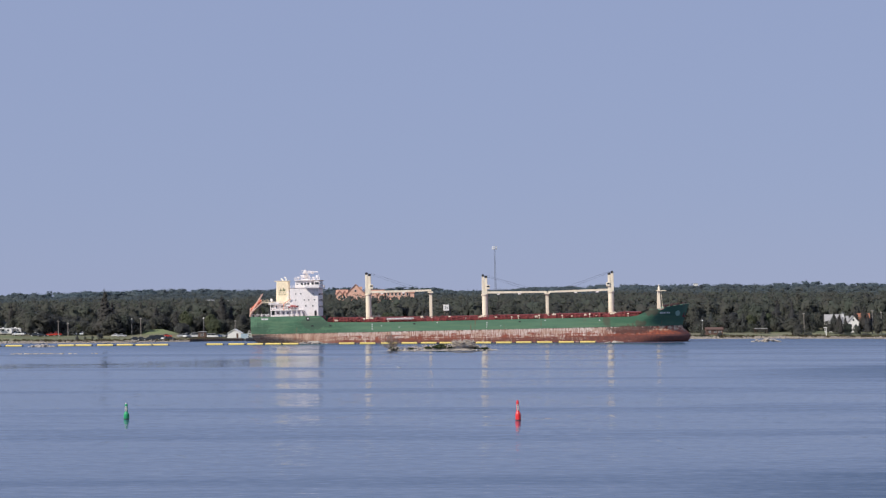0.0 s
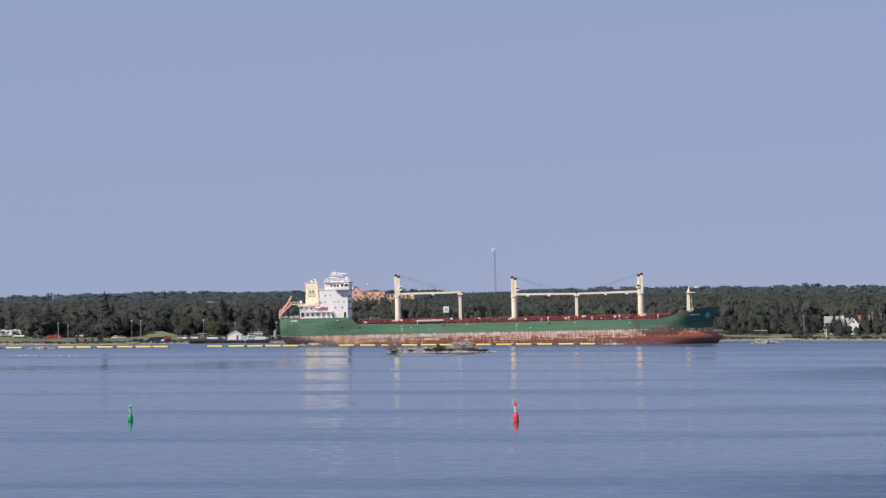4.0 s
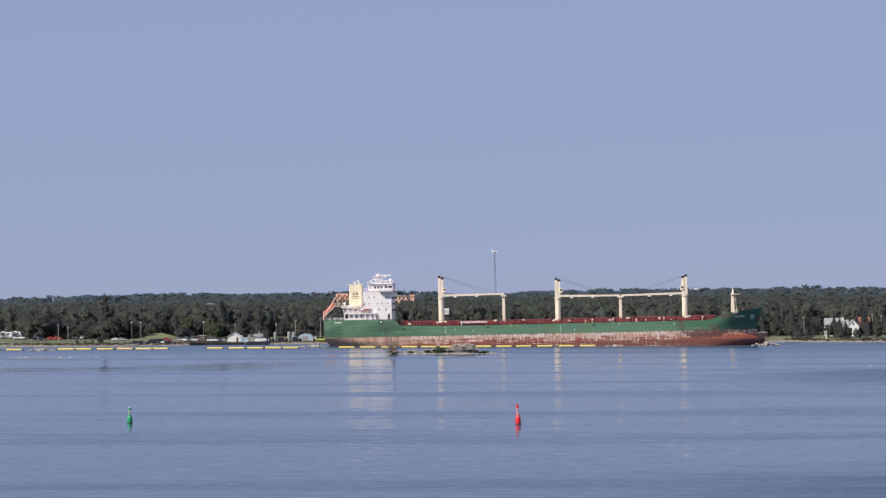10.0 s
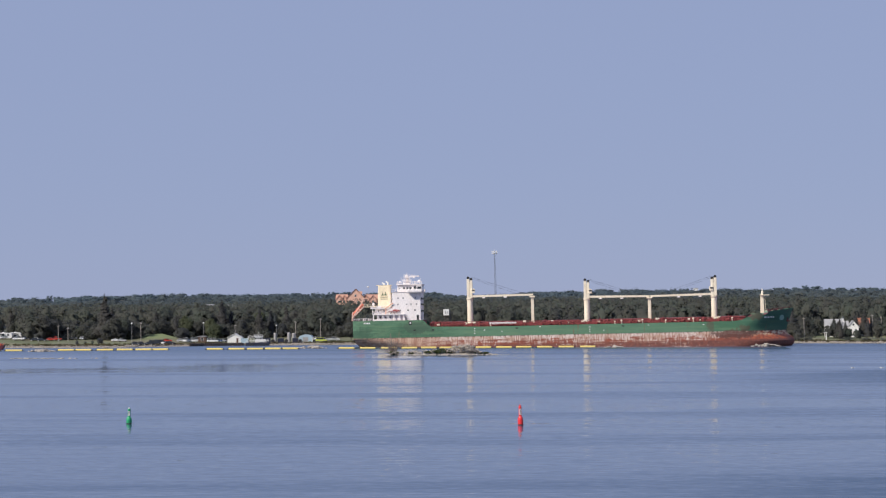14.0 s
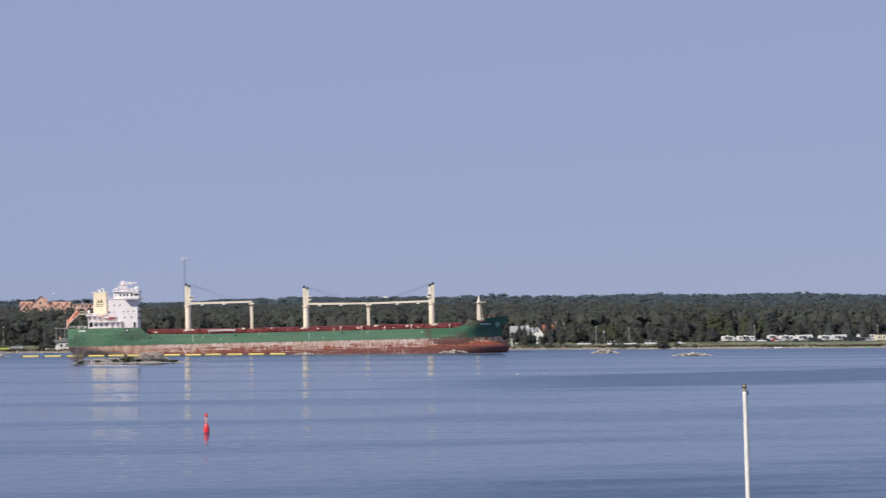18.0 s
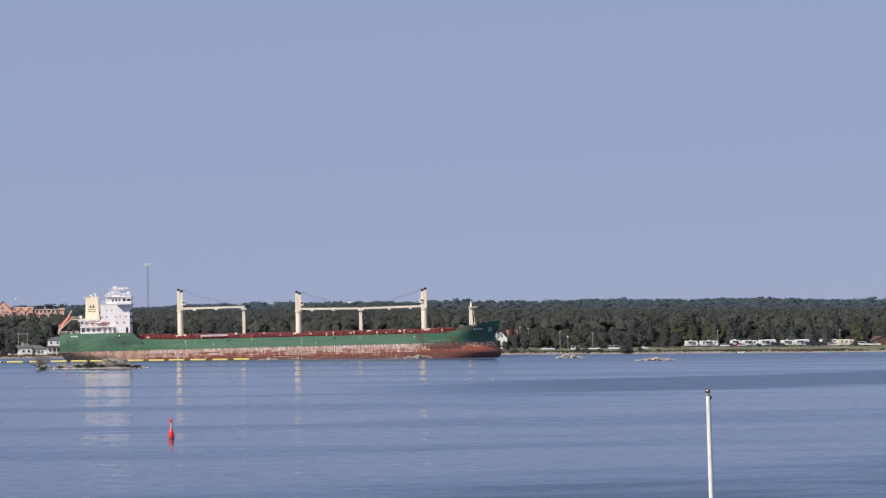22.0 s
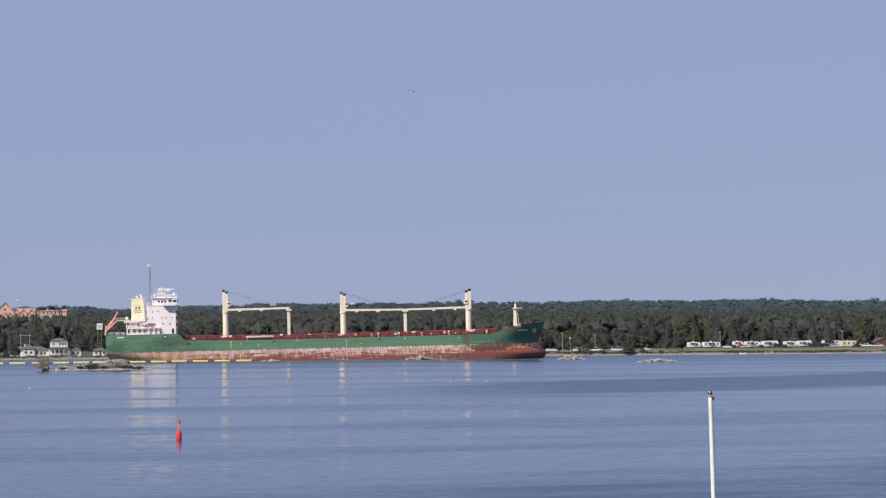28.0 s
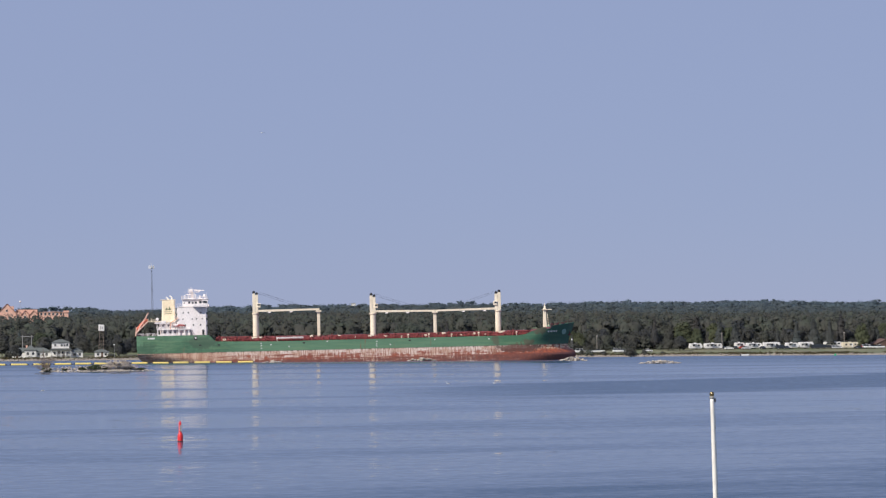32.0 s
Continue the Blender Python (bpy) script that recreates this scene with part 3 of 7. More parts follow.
    faded = mixed(n, l, ramp(n, l, fine, [(0.54, (0,) * 3), (0.62, (0.7,) * 3)]), faded, (0.20, 0.085, 0.06))
    low = mixed(n, l, above(1.6, 0.3, blot, 1.8), (0.37, 0.135, 0.06), faded)
    c = mixed(n, l, calc("MULTIPLY", stern, 0.9), c, low)
    # broken dark line under the green
    edge = calc("MULTIPLY", calc("MULTIPLY", span(z, 5.1, 5.25), span(z, 5.6, 5.45)), ramp(n, l, thin, [(0.47, (0,) * 3), (0.53, (0.8,) * 3)]))
    c = mixed(n, l, above(5.45, 0.06, fine, 0.25), c, green)
    c = mixed(n, l, edge, c, (0.060, 0.048, 0.040))
    # mud and rust below the forecastle, and where plates were patched
    c = mixed(n, l, calc("MULTIPLY", stain(65.5, 4.2, 9.5, 1.7, 1.8), 0.85), c, mixed(n, l, fine, (0.055, 0.034, 0.030), (0.16, 0.064, 0.044)))
    c = mixed(n, l, calc("MULTIPLY", stain(56.0, 7.4, 1.6, 2.6, 2.2), 0.6), c, (0.095, 0.070, 0.050))
    c = mixed(n, l, calc("MULTIPLY", stain(70.0, 6.6, 2.4, 1.5, 2.4), 0.6), c, (0.11, 0.065, 0.046))
    c = mixed(n, l, calc("MULTIPLY", stain(74.5, 11.4, 3.2, 1.6, 2.2), 0.7), c, (0.10, 0.07, 0.05))
    c = mixed(n, l, calc("MULTIPLY", stain(-66.0, 9.6, 7.0, 2.2, 2.2), 0.5), c, (0.055, 0.075, 0.058))
    c = mixed(n, l, calc("MULTIPLY", stain(-88.5, 7.0, 4.0, 3.0, 2.0), 0.45), c, (0.045, 0.085, 0.06))
    # rust running down from the deck edge here and there
    runs = ramp(n, l, noise_of(n, l, 1.0, 4, 0.75, (0.30, 0.30, 0.03)), [(0.62, (0,) * 3), (0.68, (0.75,) * 3)])
    l.new(mixed(n, l, runs, c, (0.19, 0.10, 0.06)), p.inputs["Base Color"])
    p.inputs["Roughness"].default_value = 0.55
    bumped(n, l, p, noise_of(n, l, 0.5, 2, 0.5), 0.25, 0.08)
    return m


HULL = hull_material()
WHITE = worn("ship_white_paint", (0.90, 0.845, 0.825), (0.50, 0.38, 0.30), 0.22, 0.5, 0.45, stretch=(1, 1, 0.25))
CREAM = worn("cream_crane_paint", (0.85, 0.765, 0.605), (0.52, 0.36, 0.24), 0.35, 0.5, 0.5, stretch=(1, 1, 0.3))
FUNNEL = worn("yellow_funnel_paint", (0.84, 0.73, 0.53), (0.48, 0.36, 0.22), 0.3, 0.4, 0.5, stretch=(1, 1, 0.3))
MAROON = worn("dark_red_deck_paint", (0.195, 0.040, 0.042), (0.10, 0.03, 0.032), 0.6, 0.5, 0.6)
RED_LEAD = worn("red_lead_paint", (0.31, 0.066, 0.062), (0.17, 0.045, 0.04), 0.6, 0.6, 0.6)
ORANGE = worn("faded_orange_paint", (0.76, 0.36, 0.24), (0.45, 0.24, 0.16), 0.4, 0.8, 0.5)
BLACK = worn("black_metal", (0.02, 0.02, 0.022), (0.05, 0.04, 0.035), 0.4, 1.0, 0.5)
STEEL = worn("weathered_grey_steel", (0.38, 0.38, 0.38), (0.20, 0.16, 0.13), 0.5, 0.8, 0.5, 0.3)
LETTER = worn("white_marking", (0.78, 0.78, 0.76), (0.5, 0.45, 0.4), 0.3, 2.0)
DARKGREEN = worn("dark_green_marking", (0.13, 0.17, 0.09))


def glass_material():
    m = bpy.data.materials.new("dark_window_glass")
    n, l, p = nodes_of(m)
    l.new(mixed(n, l, noise_of(n, l, 0.8), (0.012, 0.016, 0.02), (0.05, 0.06, 0.07)), p.inputs["Base Color"])
    p.inputs["Roughness"].default_value = 0.08
    return m


GLASS = glass_material()


def stem_x(z):
    return float(np.interp(z, [-5, -2, -0.5, 0.5, 1.2, 2.2, 3.2, 3.9, 5.1, 8, 11, 14.8], [83.4, 90.0, 91.5, 92.0, 92.1, 91.7, 90.5, 89.1, 88.6, 89.3, 90.4, 91.8]))


def stern_x(z):
    return float(np.interp(z, [-5, 0, 1.5, 3.5, 5, 6, 14], [-82, -87.5, -90, -91.8, -92.3, -92.5, -92.6]))


def deck_edge(x):
    return float(np.interp(x, [-93, -62.8, -61.6, -60.4, -35, 66, 69, 72, 75, 76.9, 78.0, 79.2, 81.2, 84, 93], [12.7, 12.7, 11.2, 9.9, 9.4, 9.6, 10.1, 11.4, 12.5, 12.8, 12.0, 12.1, 13.5, 13.7, 14.6]))


def half_beam(x, z):
    s = stem_x(z) - x
    entry = np.interp(z, [-5, 3, 5.5, 9, 14.5], [38, 28, 21, 18, 15.5])
    power = np.interp(z, [-5, 1, 3.5, 5.2, 6.5, 9, 14.5], [2.6, 3.2, 2.6, 2.2, 1.9, 1.9, 2.8])
    bow = 1 - (1 - min(1.0, max(0.0, s) / entry)) ** power
    r = x - stern_x(z)
    run = np.interp(z, [-5, 1.5, 5, 9], [45, 30, 14, 6])
    start = np.interp(z, [-5, 1.5, 5, 9], [0.05, 0.5, 0.85, 0.92])
    aft = start + (1 - start) * (1 - (1 - min(1.0, max(0.0, r) / run)) ** 2)
    return 11.8 * min(bow, aft)


def build_hull(ship):
    us = np.concatenate([np.linspace(0, 0.12, 9)[:-1], np.linspace(0.12, 0.16, 5), (0.1668, 0.1733, 0.18), np.linspace(0.2, 0.78, 12), np.linspace(0.8, 0.97, 34), np.linspace(0.974, 1.0, 8)])
    levels = [-5, -3, -1.5, -0.5, 0.4, 1.2, 2.0, 2.8, 3.5, 4.2, 5.1, 6.2, 7.4, 8.6]
    bm = bmesh.new()
    sides = []
    for sign in (-1, 1):
        rows = []
        for k, z in enumerate(levels + [None, None]):
            row = []
            for u in us:
                zz = z
                if z is None:
                    x = -92.5 + u * 185.6
                    zz = 8.6 + (deck_edge(x) - 8.6) * (0.5 if k == len(levels) else 1.0)
                x = stern_x(zz) + u * (stem_x(zz) - stern_x(zz))
                if z is None:
                    zz = 8.6 + (deck_edge(x) - 8.6) * (0.5 if k == len(levels) else 1.0)
                row.append(bm.verts.new((x, sign * half_beam(x, zz), zz)))
            rows.append(row)
        for a, b in zip(rows, rows[1:]):
            for i in range(len(us) - 1):
                bm.faces.new((a[i], a[i + 1], b[i + 1], b[i]))
        sides.append(rows)
    for a, b in zip(zip(*[iter([sides[0]])]), zip(*[iter([sides[1]])])):
        for lo, hi, lo2, hi2 in zip(a[0], a[0][1:], b[0], b[0][1:]):
            bm.faces.new((lo[0], hi[0], hi2[0], lo2[0]))
    bmesh.ops.remove_doubles(bm, verts=bm.verts[:], dist=0.002)
    bmesh.ops.recalc_face_normals(bm, faces=bm.faces[:])
    part("hull", bm, HULL, ship, "green hull with a rusty red bottom and scuffed pale waterline band", smooth=False)
    bm = bmesh.new()
    prev = None
    for x in sorted([-92.3 + u * 185.2 for u in us] + [-62.9, -62.85, -58.0, 73.9, 74.0]):
        z = deck_edge(x) - 0.9 if x > 73.95 else 9.25 if x > -62.88 else 12.55
        w = max(0.0, half_beam(x, z) - 0.12)
        pair = (bm.verts.new((x, -w, z)), bm.verts.new((x, w, z)))
        if prev:
            bm.faces.new((prev[0], pair[0], pair[1], prev[1]))
        prev = pair
    part("deck", bm, MAROON, ship, "dark red painted steel deck")


def windows_row(parent, xs, y, z, w, h, face="y", mat=None):
    """Dark panes set slightly proud of a side wall (face y) or a front wall (face x)."""
    for x in xs:
        bm = bmesh.new()
        if face == "y":
            box(bm, x - w / 2, x + w / 2, y - 0.05, y + 0.05, z - h / 2, z + h / 2)
        else:
            box(bm, y - 0.05, y + 0.05, x - w / 2, x + w / 2, z - h / 2, z + h / 2)
        part("window_pane", bm, mat or GLASS, parent)


def railing(name, parent, pts, height=1.0, gap=1.8, mat=None, r=0.05):
    """A rail of three bars on posts along a line."""
    bm = bmesh.new()
    for a, b in zip(pts, pts[1:]):
        a, b = Vector(a), Vector(b)
        for k in (0.4, 0.7, 1.0):
            tube(bm, a + Vector((0, 0, height * k)), b + Vector((0, 0, height * k)), r * 0.7, sides=4)
        n = max(1, int((b - a).length / gap))
        for i in range(n + 1):
            q = a.lerp(b, i / n)
            tube(bm, q, q + Vector((0, 0, height)), r, sides=4)
    return part(name, bm, mat or WHITE, parent)


def build_superstructure(ship):
    # lower tiers aft of the tower: an arcade under the boat deck, the engine casing above
    part("aft_deckhouse", bevelled(box(bmesh.new(), -82.5, -75.9, -10.3, 10.3, 12.55, 15.1), 0.08), WHITE, ship)
    for z, x0, x1, half in ((15.1, -84.2, -70.6, 11.5), (17.7, -85.2, -76.0, 9.8)):
        part("boat_deck", bevelled(box(bmesh.new(), x0, x1, -half, half, z, z + 0.35), 0.04), WHITE, ship)
    for x in (-83.8, -81.9, -79.8, -77.7, -75.2, -73.0, -71.2):
        for y in (-11.2, 11.2):
            part("deck_pillar", box(bmesh.new(), x - 0.2, x + 0.2, y - 0.15, y + 0.15, 12.6, 15.1), WHITE, ship)
    windows_row(ship, (-81.0, -78.8, -76.8), -10.32, 14.1, 0.55, 0.6)
    part("arcade_bulwark", bevelled(box(bmesh.new(), -84.0, -76.2, -11.45, -11.3, 12.5, 13.3), 0.03), WHITE, ship)
    for x in (-84.2, -82.2, -80.2, -78.2):
        part("deck_pillar", tube(bmesh.new(), (x, -9.4, 15.4), (x, -9.4, 17.7), 0.14, sides=8), WHITE, ship)
    casing = part("engine_casing", bevelled(box(bmesh.new(), -83.4, -76.0, -8.2, 8.2, 15.4, 17.7), 0.06), WHITE, ship)
    windows_row(casing, (-82.0, -79.6, -77.4), -8.22, 16.7, 0.6, 0.7)
    part("casing_bulwark", bevelled(box(bmesh.new(), -85.1, -80.6, -9.8, -9.65, 18.05, 18.9), 0.03), WHITE, ship)
    railing("rail", ship, [(-84.1, -11.3, 15.4), (-70.8, -11.3, 15.4)], 1.1, 1.2, None, 0.06)
    railing("rail", ship, [(-80.6, -9.6, 18.0), (-76.2, -9.6, 18.0)], 1.0, 1.1, None, 0.06)
    for x in (-83.2, -82.0):
        part("life_raft", bevelled(tube(bmesh.new(), (x - 0.5, -10.6, 15.9), (x + 0.5, -10.6, 15.9), 0.4, sides=10), 0.08), WHITE, ship)
    part("ventilator", lathe(bmesh.new(), [(0.35, 18.0), (0.35, 19.2), (0.6, 19.3), (0.6, 19.9), (0.2, 20.2)], 10, (-84.2, -6.0, 0)), WHITE, ship)
    # accommodation tower
    tower = part("accommodation_block", bevelled(box(bmesh.new(), -75.8, -64.0, -10.4, 10.4, 12.55, 24.4), 0.1), WHITE, ship, "white accommodation block with small dark windows")
    for z in (15.1, 17.9, 20.5, 22.9):
        part("deck_ledge", box(bmesh.new(), -75.83, -63.97, -10.43, 10.42, z - 0.04, z + 0.04), WHITE, tower)
    windows_row(tower, (-73.4, -71.3, -66.2), -10.38, 22.0, 0.42, 0.55)
    windows_row(tower, (-73.5, -69.8, -68.0, -65.6), -10.38, 19.4, 0.42, 0.5)
    windows_row(tower, (-72.6, -69.3, -66.4), -10.42, 16.9, 0.5, 0.6)
    for x, z in ((-70.1, 13.9), (-65.3, 14.0)):
        part("door", bevelled(box(bmesh.new(), x - 0.45, x + 0.45, -10.5, -10.38, z - 1.2, z + 0.9), 0.03), BLACK if x > -68 else STEEL, tower)
    for z in (16.5, 19.2, 21.7):
        windows_row(tower, (-8, -5.5, -3, 0, 3, 5.5, 8), -63.96, z, 0.8, 0.8, "x")
    # stairs: down from the boat deck, and up the aft face
    bm = bmesh.new()
    for y in (-11.3, -10.6):
        tube(bm, (-70.7, y, 15.3), (-68.9, y, 12.7), 0.1, sides=4)
    for i in range(9):
        box(bm, -70.75 + 0.2 * i, -70.5 + 0.2 * i, -11.3, -10.6, 15.15 - 0.29 * i, 15.2 - 0.29 * i)
    part("stair_flight", bm, WHITE, ship)
    for i in range(4):
        z = 14.6 + 2.6 * i
        landing = part("stair_landing", box(bmesh.new(), -77.4, -75.8, -10.2, -8.2, z, z + 0.12), WHITE, ship)
        part("stair_flight", tube(bmesh.new(), (-77.3, -10.0, z - 2.5), (-75.95, -10.0, z), 0.09, sides=4), WHITE, landing)
        railing("landing_rail", landing, [(-77.3, -10.15, z + 0.12), (-75.9, -10.15, z + 0.12)], 1.0, 0.7, None, 0.05)
    # bridge: narrower house aft, open wings forward
    part("bridge_deck", bevelled(box(bmesh.new(), -75.9, -63.4, -10.6, 10.6, 24.4, 24.65), 0.05), WHITE, ship)
    railing("rail", ship, [(-75.7, -10.5, 24.65), (-70.0, -10.5, 24.65)], 1.1, 1.0, None, 0.06)
    bridge = part("bridge", bevelled(box(bmesh.new(), -73.8, -63.6, -9.2, 9.2, 24.65, 27.5, 0.12), 0.08), WHITE, ship, "white wheelhouse with a dark window band")
    windows_row(bridge, (-70.9, -69.5, -68.2), -9.12, 26.1, 0.85, 0.9)
    windows_row(bridge, (-72.9,), -9.12, 26.0, 0.4, 0.5)
    windows_row(bridge, (-66.4, -65.3, -64.2), -9.12, 26.3, 0.95, 1.1)
    windows_row(bridge, [i * 1.5 for i in range(-5, 6)], -63.62, 26.4, 1.25, 1.2, "x")
    for y0, y1 in ((-12.9, -9.2), (9.2, 12.9)):
        wing = part("bridge_wing", bevelled(box(bmesh.new(), -69.4, -63.3, y0, y1, 24.3, 24.65), 0.05), WHITE, ship)
        ye = y0 if y0 < 0 else y1
        part("wing_bulwark", bevelled(box(bmesh.new(), -69.4, -63.3, ye - 0.08, ye + 0.08, 24.65, 25.65), 0.02), WHITE, wing)
        part("wing_bulwark", bevelled(box(bmesh.new(), -63.4, -63.25, y0, y1, 24.65, 25.65), 0.02), WHITE, wing)
        for x in (-68.4, -66.2, -64.0):
            part("wing_bracket", prism(bmesh.new(), [(x - 0.1, 24.3), (x + 0.1, 24.3), (x + 0.1, 23.3), (x - 0.1, 23.3)], -10.9 if y0 < 0 else 10.4, -10.4 if y0 < 0 else 10.9), WHITE, wing)
    shelter = part("wing_shelter", bevelled(box(bmesh.new(), -65.4, -63.2, -12.8, -11.0, 25.65, 27.1), 0.05), WHITE, ship)
    part("wing_window", box(bmesh.new(), -65.1, -63.5, -12.87, -12.79, 25.8, 26.7), GLASS, shelter)
    part("bridge_roof", bevelled(box(bmesh.new(), -74.1, -63.2, -9.9, 9.9, 27.5, 27.75), 0.05), WHITE, ship)
    railing("rail", ship, [(-74.0, -9.7, 27.75), (-63.4, -9.7, 27.75)], 1.1, 0.9, None, 0.07)
    # radar mast: a slim trunk on a low house, with galleries, yards and scanners
    mast = part("radar_mast", bevelled(box(bmesh.new(), -70.7, -69.3, -0.7, 0.7, 27.7, 31.4, 0.12), 0.1), WHITE, ship)
    part("mast_house", bevelled(box(bmesh.new(), -71.9, -68.5, -2.2, 2.2, 27.75, 28.9, 0.1), 0.08), WHITE, mast)
    part("locker", bevelled(box(bmesh.new(), -67.3, -65.6, -8.4, -6.8, 27.75, 28.7), 0.06), WHITE, mast)
    for x, lean in ((-71.7, 0.9), (-68.5, -0.7)):
        part("mast_strut", tube(bmesh.new(), (x, -1.2, 28.9), (x + lean, -0.6, 31.3), 0.13, 0.1, 6), WHITE, mast)
    for x0, x1, half, z in ((-71.8, -68.3, 1.6, 29.7), (-71.7, -67.2, 1.3, 31.3)):
        part("mast_platform", bevelled(box(bmesh.new(), x0, x1, -half, half, z - 0.15, z), 0.03), WHITE, mast)
        railing("mast_rail", mast, [(x0, -half, z), (x1, -half, z)], 0.8, 0.8, None, 0.06)
    part("mast_cap", bevelled(box(bmesh.new(), -71.2, -69.6, -0.8, 0.8, 31.3, 32.6, 0.15), 0.1), WHITE, mast)
    part("radar_scanner", bevelled(box(bmesh.new(), -69.2, -64.9, -0.25, 0.25, 31.75, 32.15), 0.05), WHITE, mast)
    part("scanner_drive", bevelled(box(bmesh.new(), -67.7, -66.8, -0.4, 0.4, 31.2, 31.75), 0.06), WHITE, mast)
    part("radar_scanner", bevelled(box(bmesh.new(), -72.4, -69.6, -1.4, -1.0, 30.2, 30.55), 0.05), WHITE, mast)
    part("signal_yard", tube(bmesh.new(), (-71.6, -1.6, 32.6), (-66.6, -0.8, 32.3), 0.11, 0.07, 6), WHITE, mast)
    part("mast_stub", tube(bmesh.new(), (-70.3, 0, 32.5), (-70.3, 0, 33.4), 0.12, 0.06, 6), WHITE, mast)
    mast.matrix_basis = Matrix.Translation((0, 0, -0.7))
    for x, y, z, r in ((-64.7, -6, 28.3, 0.7), (-66.6, -4, 28.4, 0.4), (-72.8, -6, 28.4, 0.45)):
        bm = bmesh.new()
        bmesh.ops.create_icosphere(bm, subdivisions=2, radius=r, matrix=Matrix.Translation((x, y, z + r)))
        tube(bm, (x, y, 27.7), (x, y, z + 0.1), 0.14, sides=6)
        part("satellite_dome", bm, WHITE, ship, smooth=True)
    for x, y, z in ((-72.9, 3, 31.0), (-63.9, -8, 30.2), (-74.0, -4, 29.4), (-64.3, -9, 29.4)):
        part("aerial", tube(bmesh.new(), (x, y, 27.7), (x, y, z), 0.08, 0.04, 5), WHITE, ship)
    # funnel
    bm = bmesh.new()
    box(bm, -82.6, -77.0, -3.6, 3.6, 18.1, 27.4, 0.25)
    funnel = part("funnel", bevelled(bm, 0.5, 2), FUNNEL, ship, "pale yellow funnel with a dark green emblem")
    part("funnel_cap", bevelled(box(bmesh.new(), -83.2, -76.8, -3.3, 3.3, 27.4, 27.7), 0.06), FUNNEL, funnel)
    for x, z in ((-79.9, 28.6), (-78.4, 29.2)):
        part("exhaust_pipe", tube(tube(bmesh.new(), (x, 0, 27.5), (x, 0, z - 0.3), 0.34, 0.34, 10), (x, 0, z - 0.45), (x - 0.9, 0, z + 0.1), 0.34, 0.3, 10), LETTER, funnel)
    for x0, w, h in ((-81.0, 1.1, 1.2), (-79.8, 1.2, 1.5)):
        bm = bmesh.new()
        prism(bm, [(x0, 23.3), (x0 + w, 23.3), (x0 + w * 0.5, 23.3 + h)], -3.52, -3.40)
        part("emblem", bm, DARKGREEN, funnel)
    for z in (22.5, 21.7):
        part("emblem_bar", box(bmesh.new(), -81.4, -78.2, -3.58, -3.44, z, z + 0.2), DARKGREEN, funnel)
    # rescue boat under its davit, free-fall boat on its ramp at the stern
    boat = part("rescue_boat", lathe(bmesh.new(), [(0.1, -2.3), (0.55, -1.7), (0.75, 0), (0.65, 1.5), (0.1, 2.4)], 10), RED_LEAD, ship, "red rescue boat with a pale canopy")
    boat.matrix_basis = pose(-75.0, -10.6, 16.6, 0, 90, 0)
    part("boat_canopy", bevelled(box(bmesh.new(), -77.6, -75.6, -11.2, -10.0, 16.8, 17.4, 0.2), 0.1), WHITE, ship)
    for x in (-76.6, -73.8):
        part("boat_cradle", box(bmesh.new(), x - 0.12, x + 0.12, -11.2, -10.0, 15.4, 16.2), STEEL, ship)
    part("boat_davit", tube(tube(bmesh.new(), (-78.7, -10.2, 15.4), (-78.5, -10.6, 18.0), 0.2, sides=6), (-78.5, -10.6, 18.0), (-75.5, -10.9, 20.0), 0.18, sides=6), ORANGE, ship)
    salmon = worn("pale_salmon_paint", (0.80, 0.52, 0.40), (0.50, 0.30, 0.22), 0.4, 0.8, 0.5)
    boat_red = worn("faded_red_boat_shell", (0.62, 0.17, 0.10), (0.42, 0.16, 0.11), 0.4, 0.8, 0.45)
    for y in (-10.1, -7.3):
        bm = bmesh.new()
        tube(bm, (-92.9, y, 12.8), (-92.6, y, 16.6), 0.26, 0.2, 6)
        tube(bm, (-92.8, y, 13.6), (-87.7, y, 22.2), 0.26, 0.22, 6)
        tube(bm, (-92.5, y, 14.3), (-87.7, y, 18.9), 0.22, sides=6)
        tube(bm, (-90.2, y, 18.0), (-89.2, y, 17.4), 0.14, sides=6)
        part("launching_frame", bm, salmon, ship, "pale salmon launching frame of the stern boat")
    part("frame_walkway", bevelled(box(bmesh.new(), -88.0, -82.6, -10.0, -7.4, 18.45, 18.75), 0.05), FUNNEL, ship)
    railing("rail", ship, [(-87.8, -10.0, 18.75), (-84.8, -10.0, 18.75)], 1.0, 1.5, FUNNEL, 0.06)
    boat = part("free_fall_boat", lathe(bmesh.new(), [(0.15, -3.6), (0.65, -2.8), (0.85, -0.5), (0.9, 1.5), (0.65, 2.8), (0.3, 3.2)], 12), boat_red, ship, "faded red free-fall lifeboat")
    boat.matrix_basis = pose(-90.3, -8.7, 17.5, 0, 46, 0)
    railing("rail", ship, [(-92.2, -9.8, 12.7), (-90.0, -11.0, 12.7), (-84.0, -11.5, 12.7)], 1.1)
    # mooring gear on the poop
    for x in (-90.4, -88.0, -85.6):
        part("winch", bevelled(box(bmesh.new(), x - 0.6, x + 0.6, -8.6, -7.0, 12.6, 13.7), 0.15), STEEL, ship)


